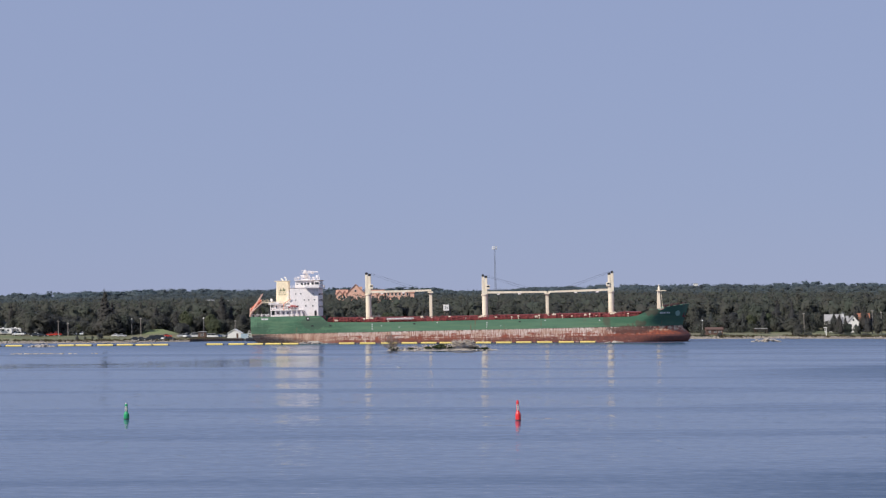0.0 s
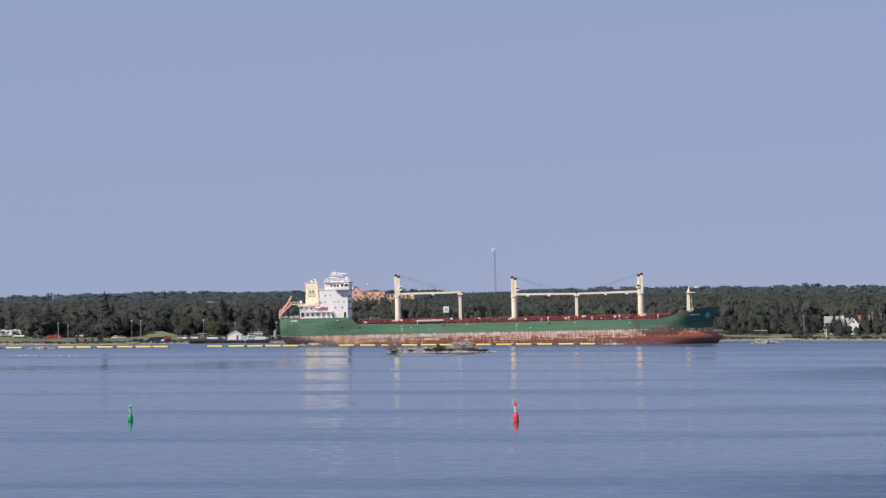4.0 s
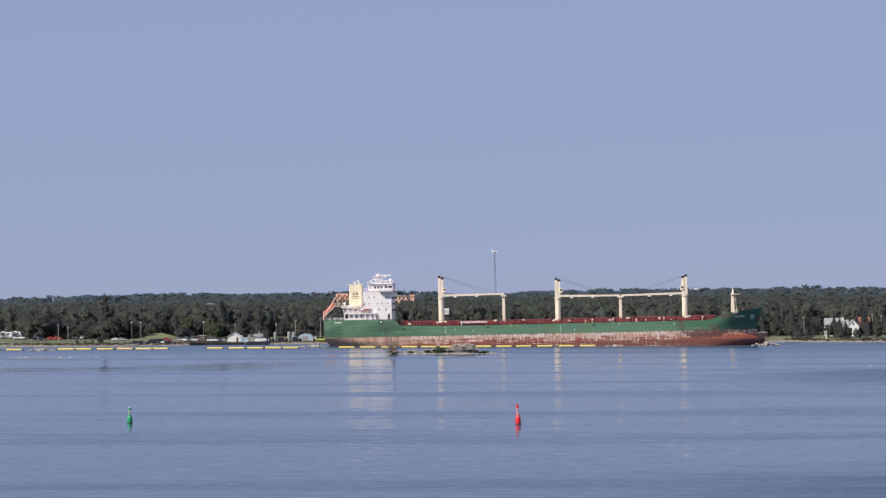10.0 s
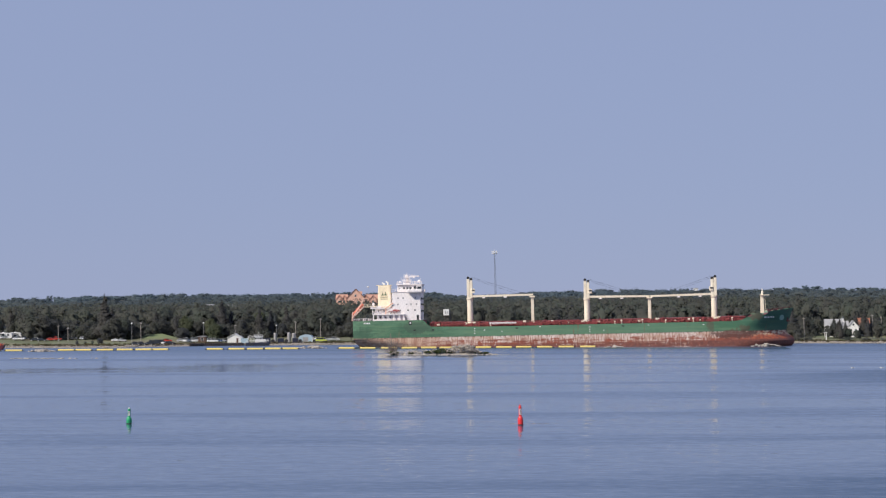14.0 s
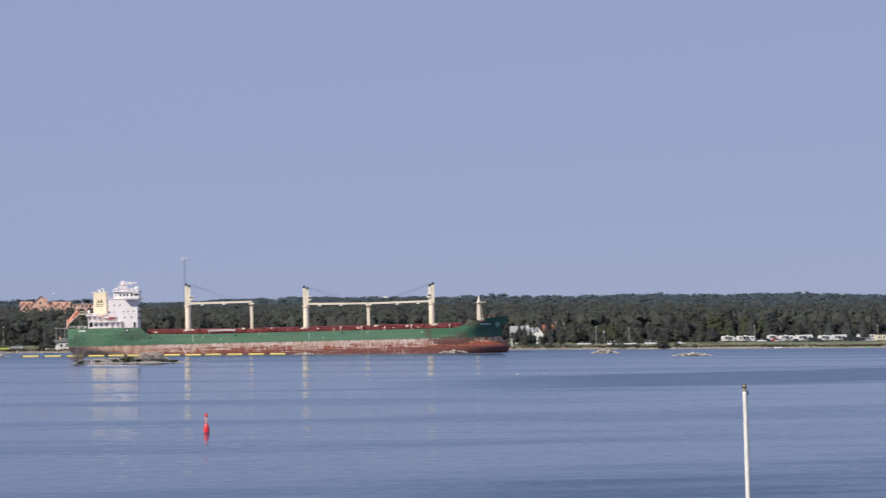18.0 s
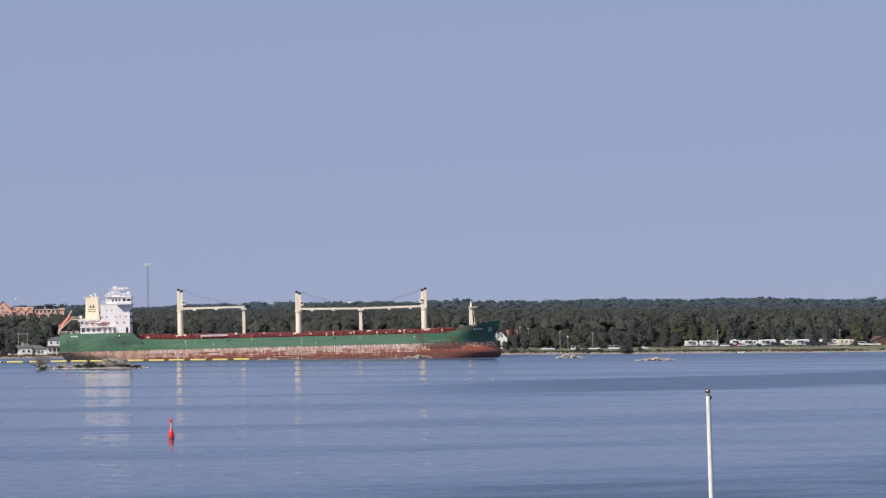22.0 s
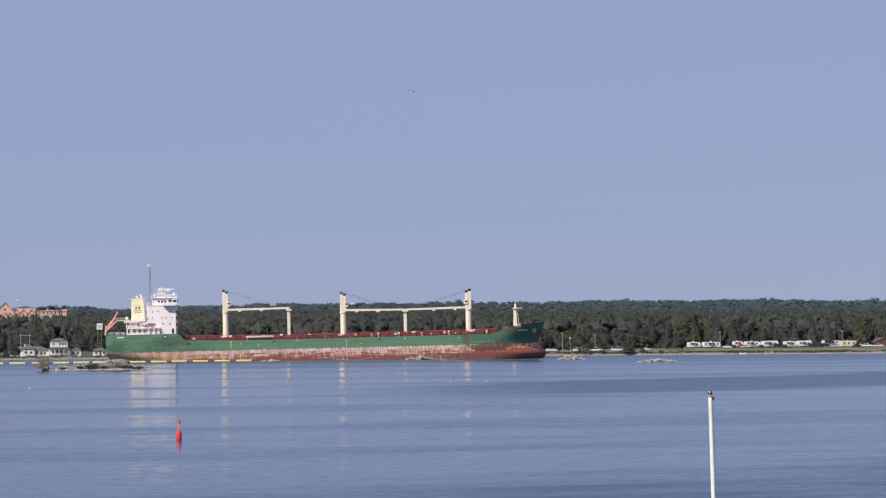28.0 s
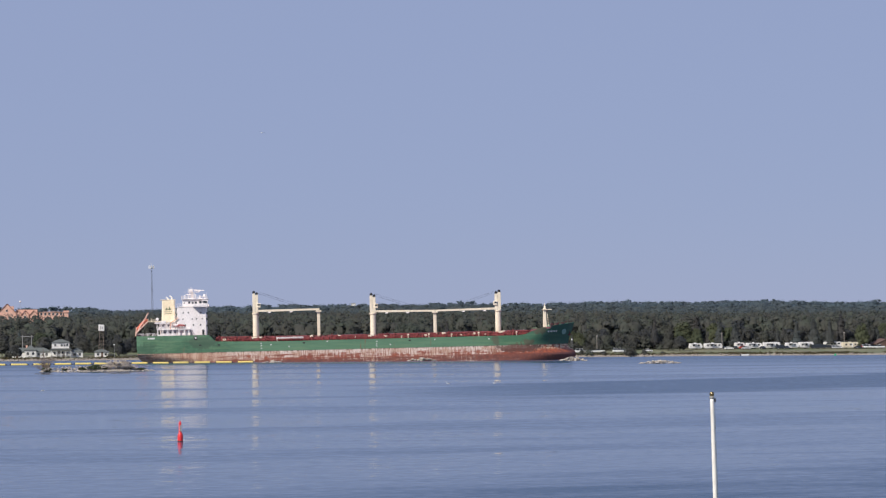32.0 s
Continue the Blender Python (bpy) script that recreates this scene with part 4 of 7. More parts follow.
def build_crane(ship, x, toward, z_top, reach, zj, rise):
    """Deck crane: round column, twin-legged house, jib laid down in its rest."""
    crane = part("deck_crane", lathe(bmesh.new(), [(1.25, 8.0), (1.2, zj - 1.1), (1.5, zj - 0.7), (1.5, zj - 0.2)], 16, (x, 0, 0)), CREAM, ship, "cream deck crane with its jib stowed")
    for k, top in ((-0.62, z_top), (0.62, z_top - 0.6)):
        xx = x + k * toward
        part("crane_leg", bevelled(box(bmesh.new(), xx - 0.57, xx + 0.57, -1.2, 1.2, zj - 0.2, top), 0.08), CREAM, crane)
        bm = bmesh.new()
        tube(bm, (xx, -0.5, top + 0.5), (xx, 0.5, top + 0.5), 0.62, sides=10)
        box(bm, xx - 0.3, xx + 0.3, -0.4, 0.4, top, top + 0.5)
        part("sheave_head", bm, BLACK, crane)
    part("crane_house", bevelled(box(bmesh.new(), x - 1.2, x + 1.2, -1.0, 1.0, zj - 0.2, z_top - 2.2), 0.1), CREAM, crane)
    cab = part("crane_cab", bevelled(box(bmesh.new(), x + toward * 1.3 - 0.6, x + toward * 1.3 + 0.9, -1.6, 0.2, zj + 1.8, zj + 3.6), 0.12), CREAM, crane)
    part("cab_window", box(bmesh.new(), x + toward * 1.3 - 0.4, x + toward * 1.3 + 0.7, -1.66, -1.58, zj + 2.7, zj + 3.3), GLASS, cab)
    tip = x + toward * reach
    bm = bmesh.new()
    for y in (-0.9, 0.9):
        prism(bm, [(x + toward * 1.2, zj), (tip, zj + rise), (tip, zj + rise + 0.75), (x + toward * 1.2, zj + 0.9)], y - 0.22, y + 0.22)
    for i in range(9):
        xx = x + toward * (2.2 + i * (reach - 3.5) / 8)
        zz = zj + rise * i / 8 + 0.3
        box(bm, xx - 0.12, xx + 0.12, -0.9, 0.9, zz, zz + 0.3)
    part("jib", bm, CREAM, crane)
    for k in (0.22, 0.56):
        xx = x + toward * reach * k
        part("floodlight", bevelled(box(bmesh.new(), xx - 0.6, xx + 0.6, -1.25, -0.7, zj + rise * k - 0.55, zj + rise * k - 0.05), 0.05), WHITE, crane)
    for y, z in ((-0.35, z_top + 0.7), (0.35, z_top + 0.1)):
        bm = bmesh.new()
        tube(bm, (x + toward * 0.9, y, z), (x + toward * reach * (0.86 if y < 0 else 0.74), y, zj + rise * 0.8 + 1.0), 0.035, sides=4)
        part("hoist_wire", bm, BLACK, crane)
    part("hook_block", lathe(bmesh.new(), [(0.2, -0.6), (0.5, -0.3), (0.5, 0.3), (0.15, 0.6)], 8, (tip - toward * 0.4, 0, zj + rise - 0.3)), BLACK, crane)


def build_deck_gear(ship):
    for x0, x1 in ((-60.2, -47.0), (-40.5, -20.0), (-13.5, 2.5), (9.5, 29.5), (35.5, 55.0), (62.5, 71.0)):
        d = deck_edge((x0 + x1) / 2)
        coaming = part("hatch_coaming", box(bmesh.new(), x0, x1, -9.0, 9.0, d - 0.6, d + 1.2), MAROON, ship)
        n = max(2, int((x1 - x0) / 1.6))
        for i in range(n + 1):
            x = x0 + (x1 - x0) * i / n
            part("coaming_stay", box(bmesh.new(), x - 0.16, x + 0.16, -9.9, -9.0, d - 0.4, d + 1.25), MAROON, coaming)
        k = max(2, round((x1 - x0) / 5))
        w = (x1 - x0) / k
        for i in range(k):
            bm = box(bmesh.new(), x0 + i * w + 0.12, x0 + (i + 1) * w - 0.12, -9.4, 9.4, d + 1.2, d + 1.9)
            part("hatch_cover", bevelled(bm, 0.12), MAROON, ship)
        part("hatch_ladder", box(bmesh.new(), x0 + 1.0, x0 + 1.5, -9.9, -9.5, d, d + 2.4), MAROON, coaming)
    # low stores and pipes between the hatches, a red-lead pipe rail along the side
    for x0, x1 in ((-47.0, -40.5), (-20.0, -13.5), (2.5, 9.5), (29.5, 35.5), (55.0, 62.5)):
        d = deck_edge((x0 + x1) / 2)
        part("deck_store", bevelled(box(bmesh.new(), x0 + 0.3, x1 - 0.3, -8.6, -6.8, d - 0.5, d + 1.1), 0.08), MAROON, ship)
    for a, b in ((-59.0, -8.0), (-8.0, 34.0), (34.0, 70.0)):
        bm = bmesh.new()
        for h, r in ((0.5, 0.09), (1.0, 0.07), (1.9, 0.07)):
            tube(bm, (a, -10.2, deck_edge(a) + h), (b, -10.2, deck_edge(min(b, 66)) + h), r, sides=5)
        part("deck_pipe", bm, RED_LEAD, ship)
    rng = random.Random(3)
    for i in range(92):
        x = -59.2 + 1.4 * i + rng.uniform(-0.25, 0.25)
        d, h = deck_edge(min(x, 66)), rng.choice((1.3, 1.9, 1.9, 2.1))
        part("pipe_stanchion", box(bmesh.new(), x - 0.11, x + 0.11, -10.3, -10.1, d - 0.2, d + h), RED_LEAD if i % 3 else MAROON, ship)
    for i in range(17):
        x, d = -55 + 7.3 * i + rng.uniform(-2.5, 2.5), 0.0
        d = deck_edge(min(x, 66)) + rng.uniform(0.7, 1.9)
        w, h = rng.uniform(0.25, 0.7), rng.uniform(0.2, 0.45)
        part("pale_fitting", bevelled(box(bmesh.new(), x - w, x + w, -10.6, -10.2, d - h, d + h), 0.06), CREAM, ship)
    for x in (-46, -18, -15.2, 3.9, 8.2, 30.6, 34.2, 56.8, 61.4):
        d = deck_edge(x)
        bm = bevelled(box(bmesh.new(), x - 0.9, x + 0.9, -7.8, -4.5, d - 0.3, d + 1.7 + rng.uniform(-0.4, 0.7)), 0.1)
        part("mast_house", bm, MAROON, ship)
    for i in range(44):
        x = -57 + i * 2.85 + rng.uniform(-1, 1)
        h = rng.uniform(0.9, 1.7)
        bm = lathe(bmesh.new(), [(0.2, -0.3), (0.2, h - 0.5), (0.42, h - 0.4), (0.42, h), (0.1, h + 0.2)], 7, (x, -10.5 + rng.uniform(-0.3, 0.3), deck_edge(x)))
        part("deck_vent", bm, RED_LEAD if rng.random() < 0.85 else CREAM, ship)
    line = [(x, 11.55, deck_edge(x) - 0.05) for x in (-57.5, 0, 40, 66)]
    railing("side_rail", ship, [(x, -y, z) for x, y, z in line], 1.15, 1.6, RED_LEAD, 0.07)
    railing("side_rail", ship, line, 1.15, 1.6, RED_LEAD, 0.07)
    railing("forecastle_rail", ship, [(80, -9.2, 13.1), (85, -6.6, 13.6), (90, -2.6, 14.1)], 1.0, 1.5, MAROON, 0.06)
    # gangway stowed along the side, pale hatch gear
    bm = bmesh.new()
    box(bm, -35.4, -24.2, -11.5, -10.9, 10.3, 10.5)
    box(bm, -35.4, -24.2, -11.55, -11.45, 10.5, 11.1)
    part("gangway", bm, LETTER, ship, "pale aluminium gangway stowed along the rail")
    for x in (4.5, 34.4, 59.0):
        part("pale_locker", bevelled(box(bmesh.new(), x - 0.8, x + 0.8, -10.4, -9.6, 10.8, 11.5), 0.08), CREAM, ship)
    for x, top in ((-17.3, 21.7), (31.9, 20.2)):
        rest = part("jib_rest", bevelled(box(bmesh.new(), x - 0.62, x + 0.62, -0.8, 0.8, 8.3, top - 0.4), 0.08), CREAM, ship)
        part("rest_cradle", bevelled(box(bmesh.new(), x - 1.15, x + 1.15, -1.5, 1.5, top - 0.5, top + 0.15), 0.05), CREAM, rest)
    # foremast
    fm = part("foremast", bevelled(box(bmesh.new(), 78.2, 79.7, -0.7, 0.7, 12.6, 20.6, 0.18), 0.1), CREAM, ship, "cream foremast with a lamp platform")
    part("mast_platform", bevelled(box(bmesh.new(), 78.0, 81.9, -1.3, 1.3, 20.0, 20.3), 0.04), CREAM, fm)
    part("mast_light", lathe(bmesh.new(), [(0.5, 20.6), (0.45, 21.6), (0.2, 21.9), (0.12, 22.8)], 8, (79.1, 0, 0)), CREAM, fm)
    part("mast_stay", tube(bmesh.new(), (80.0, 0, 20.1), (80.5, 0, 13.2), 0.09, sides=5), CREAM, fm)
    for x in (81.6, 84.0, 86.6):
        part("windlass", bevelled(box(bmesh.new(), x - 0.7, x + 0.7, -3.4, -1.2, 12.7, 14.3), 0.2), BLACK, ship)
    # anchor in its recess
    y = -half_beam(89.2, 10.2) - 0.1
    bm = bmesh.new()
    tube(bm, (89.3, y, 10.9), (89.1, y - 0.15, 9.2), 0.2, sides=6)
    tube(bm, (88.4, y - 0.1, 9.5), (89.1, y - 0.2, 8.9), 0.22, sides=6)
    tube(bm, (89.1, y - 0.2, 8.9), (89.9, y, 9.5), 0.22, sides=6)
    part("anchor", bm, MAROON, ship)


def flat_mark(ship, name, x, z, w, h, mat, lift=0.05):
    """A thin painted plate that follows the hull's side."""
    cols = max(1, int(w / 0.5))
    bm = bmesh.new()
    lo, hi = [], []
    for i in range(cols + 1):
        xx = x - w / 2 + w * i / cols
        for zz, row in ((z - h / 2, lo), (z + h / 2, hi)):
            row.append(bm.verts.new((xx, -half_beam(xx, zz) - lift, zz)))
    for i in range(cols):
        bm.faces.new((lo[i], lo[i + 1], hi[i + 1], hi[i]))
    part(name, bm, mat, ship)


def build_marks(ship):
    x = 78.4
    for w in (0.6, 0.4, 0.6, 0.3, 0.6, 0.5):
        flat_mark(ship, "name_bar", x + w / 2, 10.9, w, 0.65, LETTER)
        x += w + 0.25
    x = -87.6
    for w in (0.6, 0.5, 0.6, 0.6):
        flat_mark(ship, "name_bar", x, 11.7, w, 0.6, LETTER)
        x += w + 0.15
    for x, z in ((-41.6, 8.7), (-41.6, 7.7), (-41.6, 6.7), (-37.6, 8.0), (-30.2, 7.2), (-14.4, 8.9), (6.2, 8.4), (6.2, 7.4), (6.2, 6.5), (12.0, 6.9), (30.5, 8.7), (53.2, 8.4), (59.3, 2.9)):
        flat_mark(ship, "draught_mark", x, z, 0.5, 0.32, LETTER)
    flat_mark(ship, "loading_mark", -68.4, 11.5, 1.2, 1.6, BLACK)
    flat_mark(ship, "loading_mark", -68.4, 11.6, 0.6, 0.7, LETTER, 0.08)
    for x in (-66.6, -59.0, -24.0, 20.0):
        flat_mark(ship, "fairlead", x, 8.5, 1.0, 0.5, BLACK)
    # round pale emblem on the bow
    bm = bmesh.new()
    ring = []
    for i in range(24):
        a = 2 * math.pi * i / 24
        xx, zz = 86.3 + 1.15 * math.cos(a), 10.6 + 1.15 * math.sin(a)
        ring.append(bm.verts.new((xx, -half_beam(xx, zz) - 0.06, zz)))
    mid = bm.verts.new((86.3, -half_beam(86.3, 10.6) - 0.06, 10.6))
    for i in range(24):
        bm.faces.new((ring[i], ring[(i + 1) % 24], mid))
    part("bow_emblem", bm, worn("pale_green_marking", (0.30, 0.48, 0.40)), ship)


def build_ship():
    ship = thing("cargo_ship", pose(12, 779, 0), "green bulk carrier with rusty red bottom and cream cranes", "ship")
    build_hull(ship)
    build_superstructure(ship)
    build_crane(ship, -43.7, 1, 29.5, 26.7, 21.7, 0.3)
    build_crane(ship, 5.6, 1, 27.6, 26.2, 20.5, -0.2)
    build_crane(ship, 58.9, -1, 27.9, 26.6, 20.6, -0.3)
    build_deck_gear(ship)
    build_marks(ship)
    return ship


SHIP = build_ship()


# ---- water marks, rocks and islands ----
STONE = worn("pale_stone", (0.44, 0.395, 0.345), (0.18, 0.155, 0.13), 0.7, 1.2, 0.9)
DRIFT = worn("bleached_driftwood", (0.48, 0.42, 0.36), (0.16, 0.13, 0.11), 0.65, 1.0, 0.9)
SHRUB = leafy("low_shrub_leaves", (0.038, 0.055, 0.028), (0.095, 0.125, 0.055), 0.9)
YELLOW = worn("yellow_float_paint", (0.84, 0.65, 0.18), (0.50, 0.40, 0.20), 0.35, 0.8, 0.5)
RED = worn("red_buoy_paint", (0.75, 0.035, 0.04), (0.40, 0.03, 0.03), 0.3, 1.5, 0.4)
BUOYGREEN = worn("green_buoy_paint", (0.02, 0.33, 0.13), (0.02, 0.16, 0.08), 0.3, 1.5, 0.4)


def stone_mesh(seed):
    bm = bmesh.new()
    bmesh.ops.create_icosphere(bm, subdivisions=1, radius=1.0)
    rng = random.Random(seed)
    for v in bm.verts:
        v.co *= rng.uniform(0.72, 1.15)
    me = bpy.data.meshes.new("stone")
    bm.to_mesh(me)
    bm.free()
    me.materials.append(STONE)
    return me


STONES = [stone_mesh(i) for i in range(6)]


def add_stone(parent, x, y, z, sx, sy, sz, rng):
    ob = new("stone", rng.choice(STONES))
    ob.parent = parent
    ob.matrix_basis = Matrix.Translation((x, y, z)) @ Matrix.Rotation(rng.uniform(0, 6.28), 4, "Z") @ Matrix.Diagonal((sx, sy, sz, 1))


def build_islet(x, y, length, depth, height, count, label, seed):
    """A heap of boulders just out of the water."""
    islet = thing("rock_islet", pose(x, y, 0), label, "rocks", "rocks in the river")
    rng = random.Random(seed)
    for i in range(count):
        u = rng.uniform(-1, 1)
        px, py = u * length / 2, rng.uniform(-depth / 2, depth / 2)
        s = rng.uniform(0.35, 0.85) * (1.15 - 0.5 * abs(u))
        add_stone(islet, px, py, height * (1 - u * u) * rng.uniform(0.0, 0.55), s * 1.3, s, s * 0.75, rng)
    return islet


def build_rocks():
    build_islet(69.5, 748, 7.5, 3, 1.1, 22, "small heap of pale boulders just above the water", 1)
    build_islet(132.4, 756, 12, 3, 2.4, 48, "small heap of pale boulders just above the water", 2)
    build_islet(192.0, 735, 11, 3.5, 2.6, 52, "small heap of pale boulders just above the water", 3)
    build_islet(212.5, 682, 16, 4, 2.0, 70, "long low islet of pale brown boulders", 4)
    build_islet(-156, 716, 11, 4, 1.3, 40, "spit of brown rocks behind the floating boom", 5)
    build_islet(-53.5, 752, 13, 4, 1.4, 40, "spit of brown rocks behind the floating boom", 6)
    shoal = thing("stone_shoal", pose(-137, 621, 0), "row of small pale stones barely above the water", "rocks", "rocks in the river")
    rng = random.Random(8)
    for i in range(60):
        x = rng.uniform(-9, 9) + (rng.random() < 0.2) * rng.uniform(4, 18)
        s = rng.uniform(0.25, 0.6)
        add_stone(shoal, x, rng.uniform(-1.2, 1.2), 0.02, s * 1.6, s, s * 0.7, rng)


def build_driftwood_island():
    """Low rubble island covered with driftwood, shrubs and a dead bush."""
    isl = thing("driftwood_island", pose(0, 0, 0), "low rubble island with bleached driftwood and dark shrubs", "island")
    cx, cy, half = -0.6, 648.0, 19.5
    rng = random.Random(21)
    nx, ny = 60, 12
    verts, faces = [], []
    for j in range(ny + 1):
        for i in range(nx + 1):
            u, v = 2 * i / nx - 1, 2 * j / ny - 1
            body = max(0.0, 1 - abs(u) ** 3) * max(0.0, 1 - v * v)
            prof = np.interp(u, [-1, -0.85, -0.3, 0.1, 0.45, 0.7, 1], [0.3, 1.2, 1.6, 2.1, 2.6, 1.1, 0.25])
            z = -0.75 + prof * body ** 0.7 * 0.75 + noise.noise((u * 9, v * 3, 2.0)) * 0.35 * body
            verts.append((cx + u * half, cy + v * 4.5, z))
    for j in range(ny):
        for i in range(nx):
            a = j * (nx + 1) + i
            faces.append((a, a + 1, a + nx + 2, a + nx + 1))
    mesh_ob("rubble_bank", verts, faces, STONE, isl)

    def ground(u):
        return float(np.interp(u, [-1, -0.85, -0.3, 0.1, 0.45, 0.7, 1], [0.0, 0.5, 0.9, 1.2, 1.7, 0.6, 0.0]))

    for i in range(130):
        u = rng.uniform(-0.98, 0.98)
        s = rng.uniform(0.22, 0.6)
        v = rng.uniform(-1, 0.4)
        add_stone(isl, cx + u * half, cy + v * 4, ground(u) * (1 - abs(v)) * 0.9 + 0.05, s * 1.3, s, s * 0.8, rng)
    for i in range(110):
        u = rng.uniform(-0.95, 0.97)
        s = rng.uniform(0.25, 0.6)
        add_stone(isl, cx + u * half, cy - 4.0 * (1 - abs(u) ** 3) + rng.uniform(-0.6, 0.4), 0.08, s * 1.5, s, s * 0.7, rng)
    for i in range(250):
        u = rng.choice((rng.uniform(0.12, 0.62), rng.uniform(0.2, 0.58), rng.uniform(-0.9, 0.75)))
        ln, a = rng.uniform(0.8, 3.0), rng.uniform(-1.3, 1.3)
        z = ground(u) + rng.uniform(0.1, 1.9 if 0.2 < u < 0.58 else 0.7)
        p = Vector((cx + u * half, cy + rng.uniform(-4.2, -0.5), z))
        d = Vector((math.cos(a) * rng.choice((-1, 1)), rng.uniform(-0.9, 0.9), math.sin(a) * 0.6)) * ln / 2
        part("log", tube(bmesh.new(), p - d, p + d, rng.uniform(0.08, 0.19), rng.uniform(0.04, 0.1), 6), DRIFT, isl)
    arng = np.random.default_rng(4)
    for u, w, h in ((-0.86, 3.2, 1.3), (-0.24, 3.2, 0.9), (-0.10, 4.0, 1.4), (0.0, 4.0, 1.7), (0.11, 3.2, 1.1), (0.61, 2.0, 1.0), (0.76, 3.6, 0.9), (-0.55, 1.8, 0.6)):
        pts = crown_points(arng, [((k * w * 0.25, 0, h * 0.35), (w * 0.3, h * 0.5)) for k in (-1, 0, 1)], 260)
        tri_mesh("shrub", *clumps(arng, pts + np.array((cx + u * half, cy - 2.6, ground(u) * 0.8, 0, 0, 0)), 0.2), SHRUB, isl)
    # dead bush with bare branches at one end
    twigs = worn("dead_twigs", (0.20, 0.16, 0.135))
    root = Vector((cx - half * 0.88, cy - 1.5, 0.2))
    for i in range(38):
        bm = bmesh.new()
        a = rng.uniform(-1.15, 0.75)
        reach = rng.uniform(2.2, 6.4) * (1.0 if i % 3 else 1.25)
        way = Vector((math.sin(a), rng.uniform(-0.25, 0.25), math.cos(a)))
        mid = root + way * reach * 0.5 + Vector((rng.uniform(-0.4, 0.4), 0, rng.uniform(-0.2, 0.3)))
        tip = root + way * reach + Vector((rng.uniform(-0.6, 0.6), 0, rng.uniform(-0.3, 0.5)))
        tube(bm, root + Vector((rng.uniform(-0.9, 0.9), 0, 0)), mid, 0.14, 0.08, 5)
        tube(bm, mid, tip, 0.08, 0.03, 4)
        for _ in range(3):
            q = mid.lerp(tip, rng.uniform(0.0, 0.8))
            tube(bm, q, q + Vector((rng.uniform(-1.0, 1.0), rng.uniform(-0.2, 0.2), rng.uniform(0.2, 1.1))), 0.045, 0.02, 4)
        part("dead_branch", bm, twigs, isl)
    for i in range(7):
        add_stone(isl, cx + half + rng.uniform(-1, 6), cy + rng.uniform(-1, 1), 0.0, rng.uniform(0.25, 0.6), 0.3, 0.2, rng)


def boom_line(x):
    return float(np.interp(x, [-230, -100, 0, 70], [716, 736, 748, 757]))


def build_boom():
    """Yellow floats of the boom, each a pipe with dark end collars and a coupling."""
    first = thing("boom_float", pose(0, 0, 0), "yellow pipe float of the boom, lying in the water", "float", "floating boom")
    part("pipe", lathe(bmesh.new(), [(0.36, -3.15), (0.46, -3.0), (0.46, 3.0), (0.36, 3.15)], 14), YELLOW, first).matrix_basis = pose(0, 0, 0.22, 0, 90, 0)
    for s in (-1, 1):
        part("collar", lathe(bmesh.new(), [(0.3, -0.25), (0.33, 0), (0.3, 0.25)], 10), BLACK, first).matrix_basis = pose(s * 3.35, 0, 0.2, 0, 90, 0)
        part("coupling", tube(bmesh.new(), (s * 3.5, 0, 0.12), (s * 4.15, 0, 0.02), 0.07, sides=6), BLACK, first)
    ks = (-0.2450, -0.2331, -0.2048, -0.1953, -0.1836, -0.1729, -0.1627, -0.1537, -0.1240, -0.1123, -0.1022, -0.0924, -0.0830,
          -0.0525, -0.0411, -0.0295, -0.0184, -0.0079, 0.0021, 0.0119, 0.0218, 0.0329, 0.0436, 0.0550, 0.0667, 0.0783)
    rng = random.Random(2)
    for i, k in enumerate(ks):
        y = boom_line(k * 740)
        y = boom_line(k * y)
        m = pose(k * y, y, rng.uniform(-0.03, 0.03), 0, rng.uniform(-0.4, 0.4), 4 + rng.uniform(-3, 3))
        if i:
            copy_thing(first, m)
        else:
            first.matrix_basis = m


def build_buoy(name, m, paint, h, label):
    """Channel buoy: broad float, neck and slim lantern post with a pale plate."""
    b = thing(name, m, label, "buoy", "channel buoys")
    k = h / 3.0
    part("float_body", lathe(bmesh.new(), [(0.28, -0.5), (0.40, -0.3), (0.41, 0.75 * k), (0.36, 1.05 * k), (0.26, 1.25 * k), (0.21, 1.35 * k)], 18), paint, b, smooth=False)
    post = part("post", lathe(bmesh.new(), [(0.21, 1.3 * k), (0.20, 2.5 * k), (0.22, 2.55 * k), (0.22, 2.7 * k), (0.15, 2.8 * k)], 14), paint, b)
    part("plate", box(bmesh.new(), -0.13, 0.13, -0.24, -0.20, 1.5 * k, 2.35 * k), LETTER, post)
    for i in range(3):
        part("plate_bar", box(bmesh.new(), -0.07, 0.07, -0.26, -0.235, (1.62 + 0.25 * i) * k, (1.76 + 0.25 * i) * k), BLACK, post)
    part("lantern", lathe(bmesh.new(), [(0.12, 2.78 * k), (0.13, 2.9 * k), (0.08, 3.0 * k)], 10), paint if paint is RED else LETTER, b)
    part("band", lathe(bmesh.new(), [(0.415, 0.02), (0.42, 0.06), (0.415, 0.12)], 18), BLACK, b)
    return b


build_rocks()
build_driftwood_island()
build_boom()
RED_BUOY = build_buoy("red_buoy", pose(11.2, 271.8, 0), RED, 3.0, "bright red channel buoy with a slim post, afloat")
GREEN_BUOY = build_buoy("green_buoy", pose(-47.5, 277.7, 0), BUOYGREEN, 2.45, "green channel buoy with a slim post, afloat")


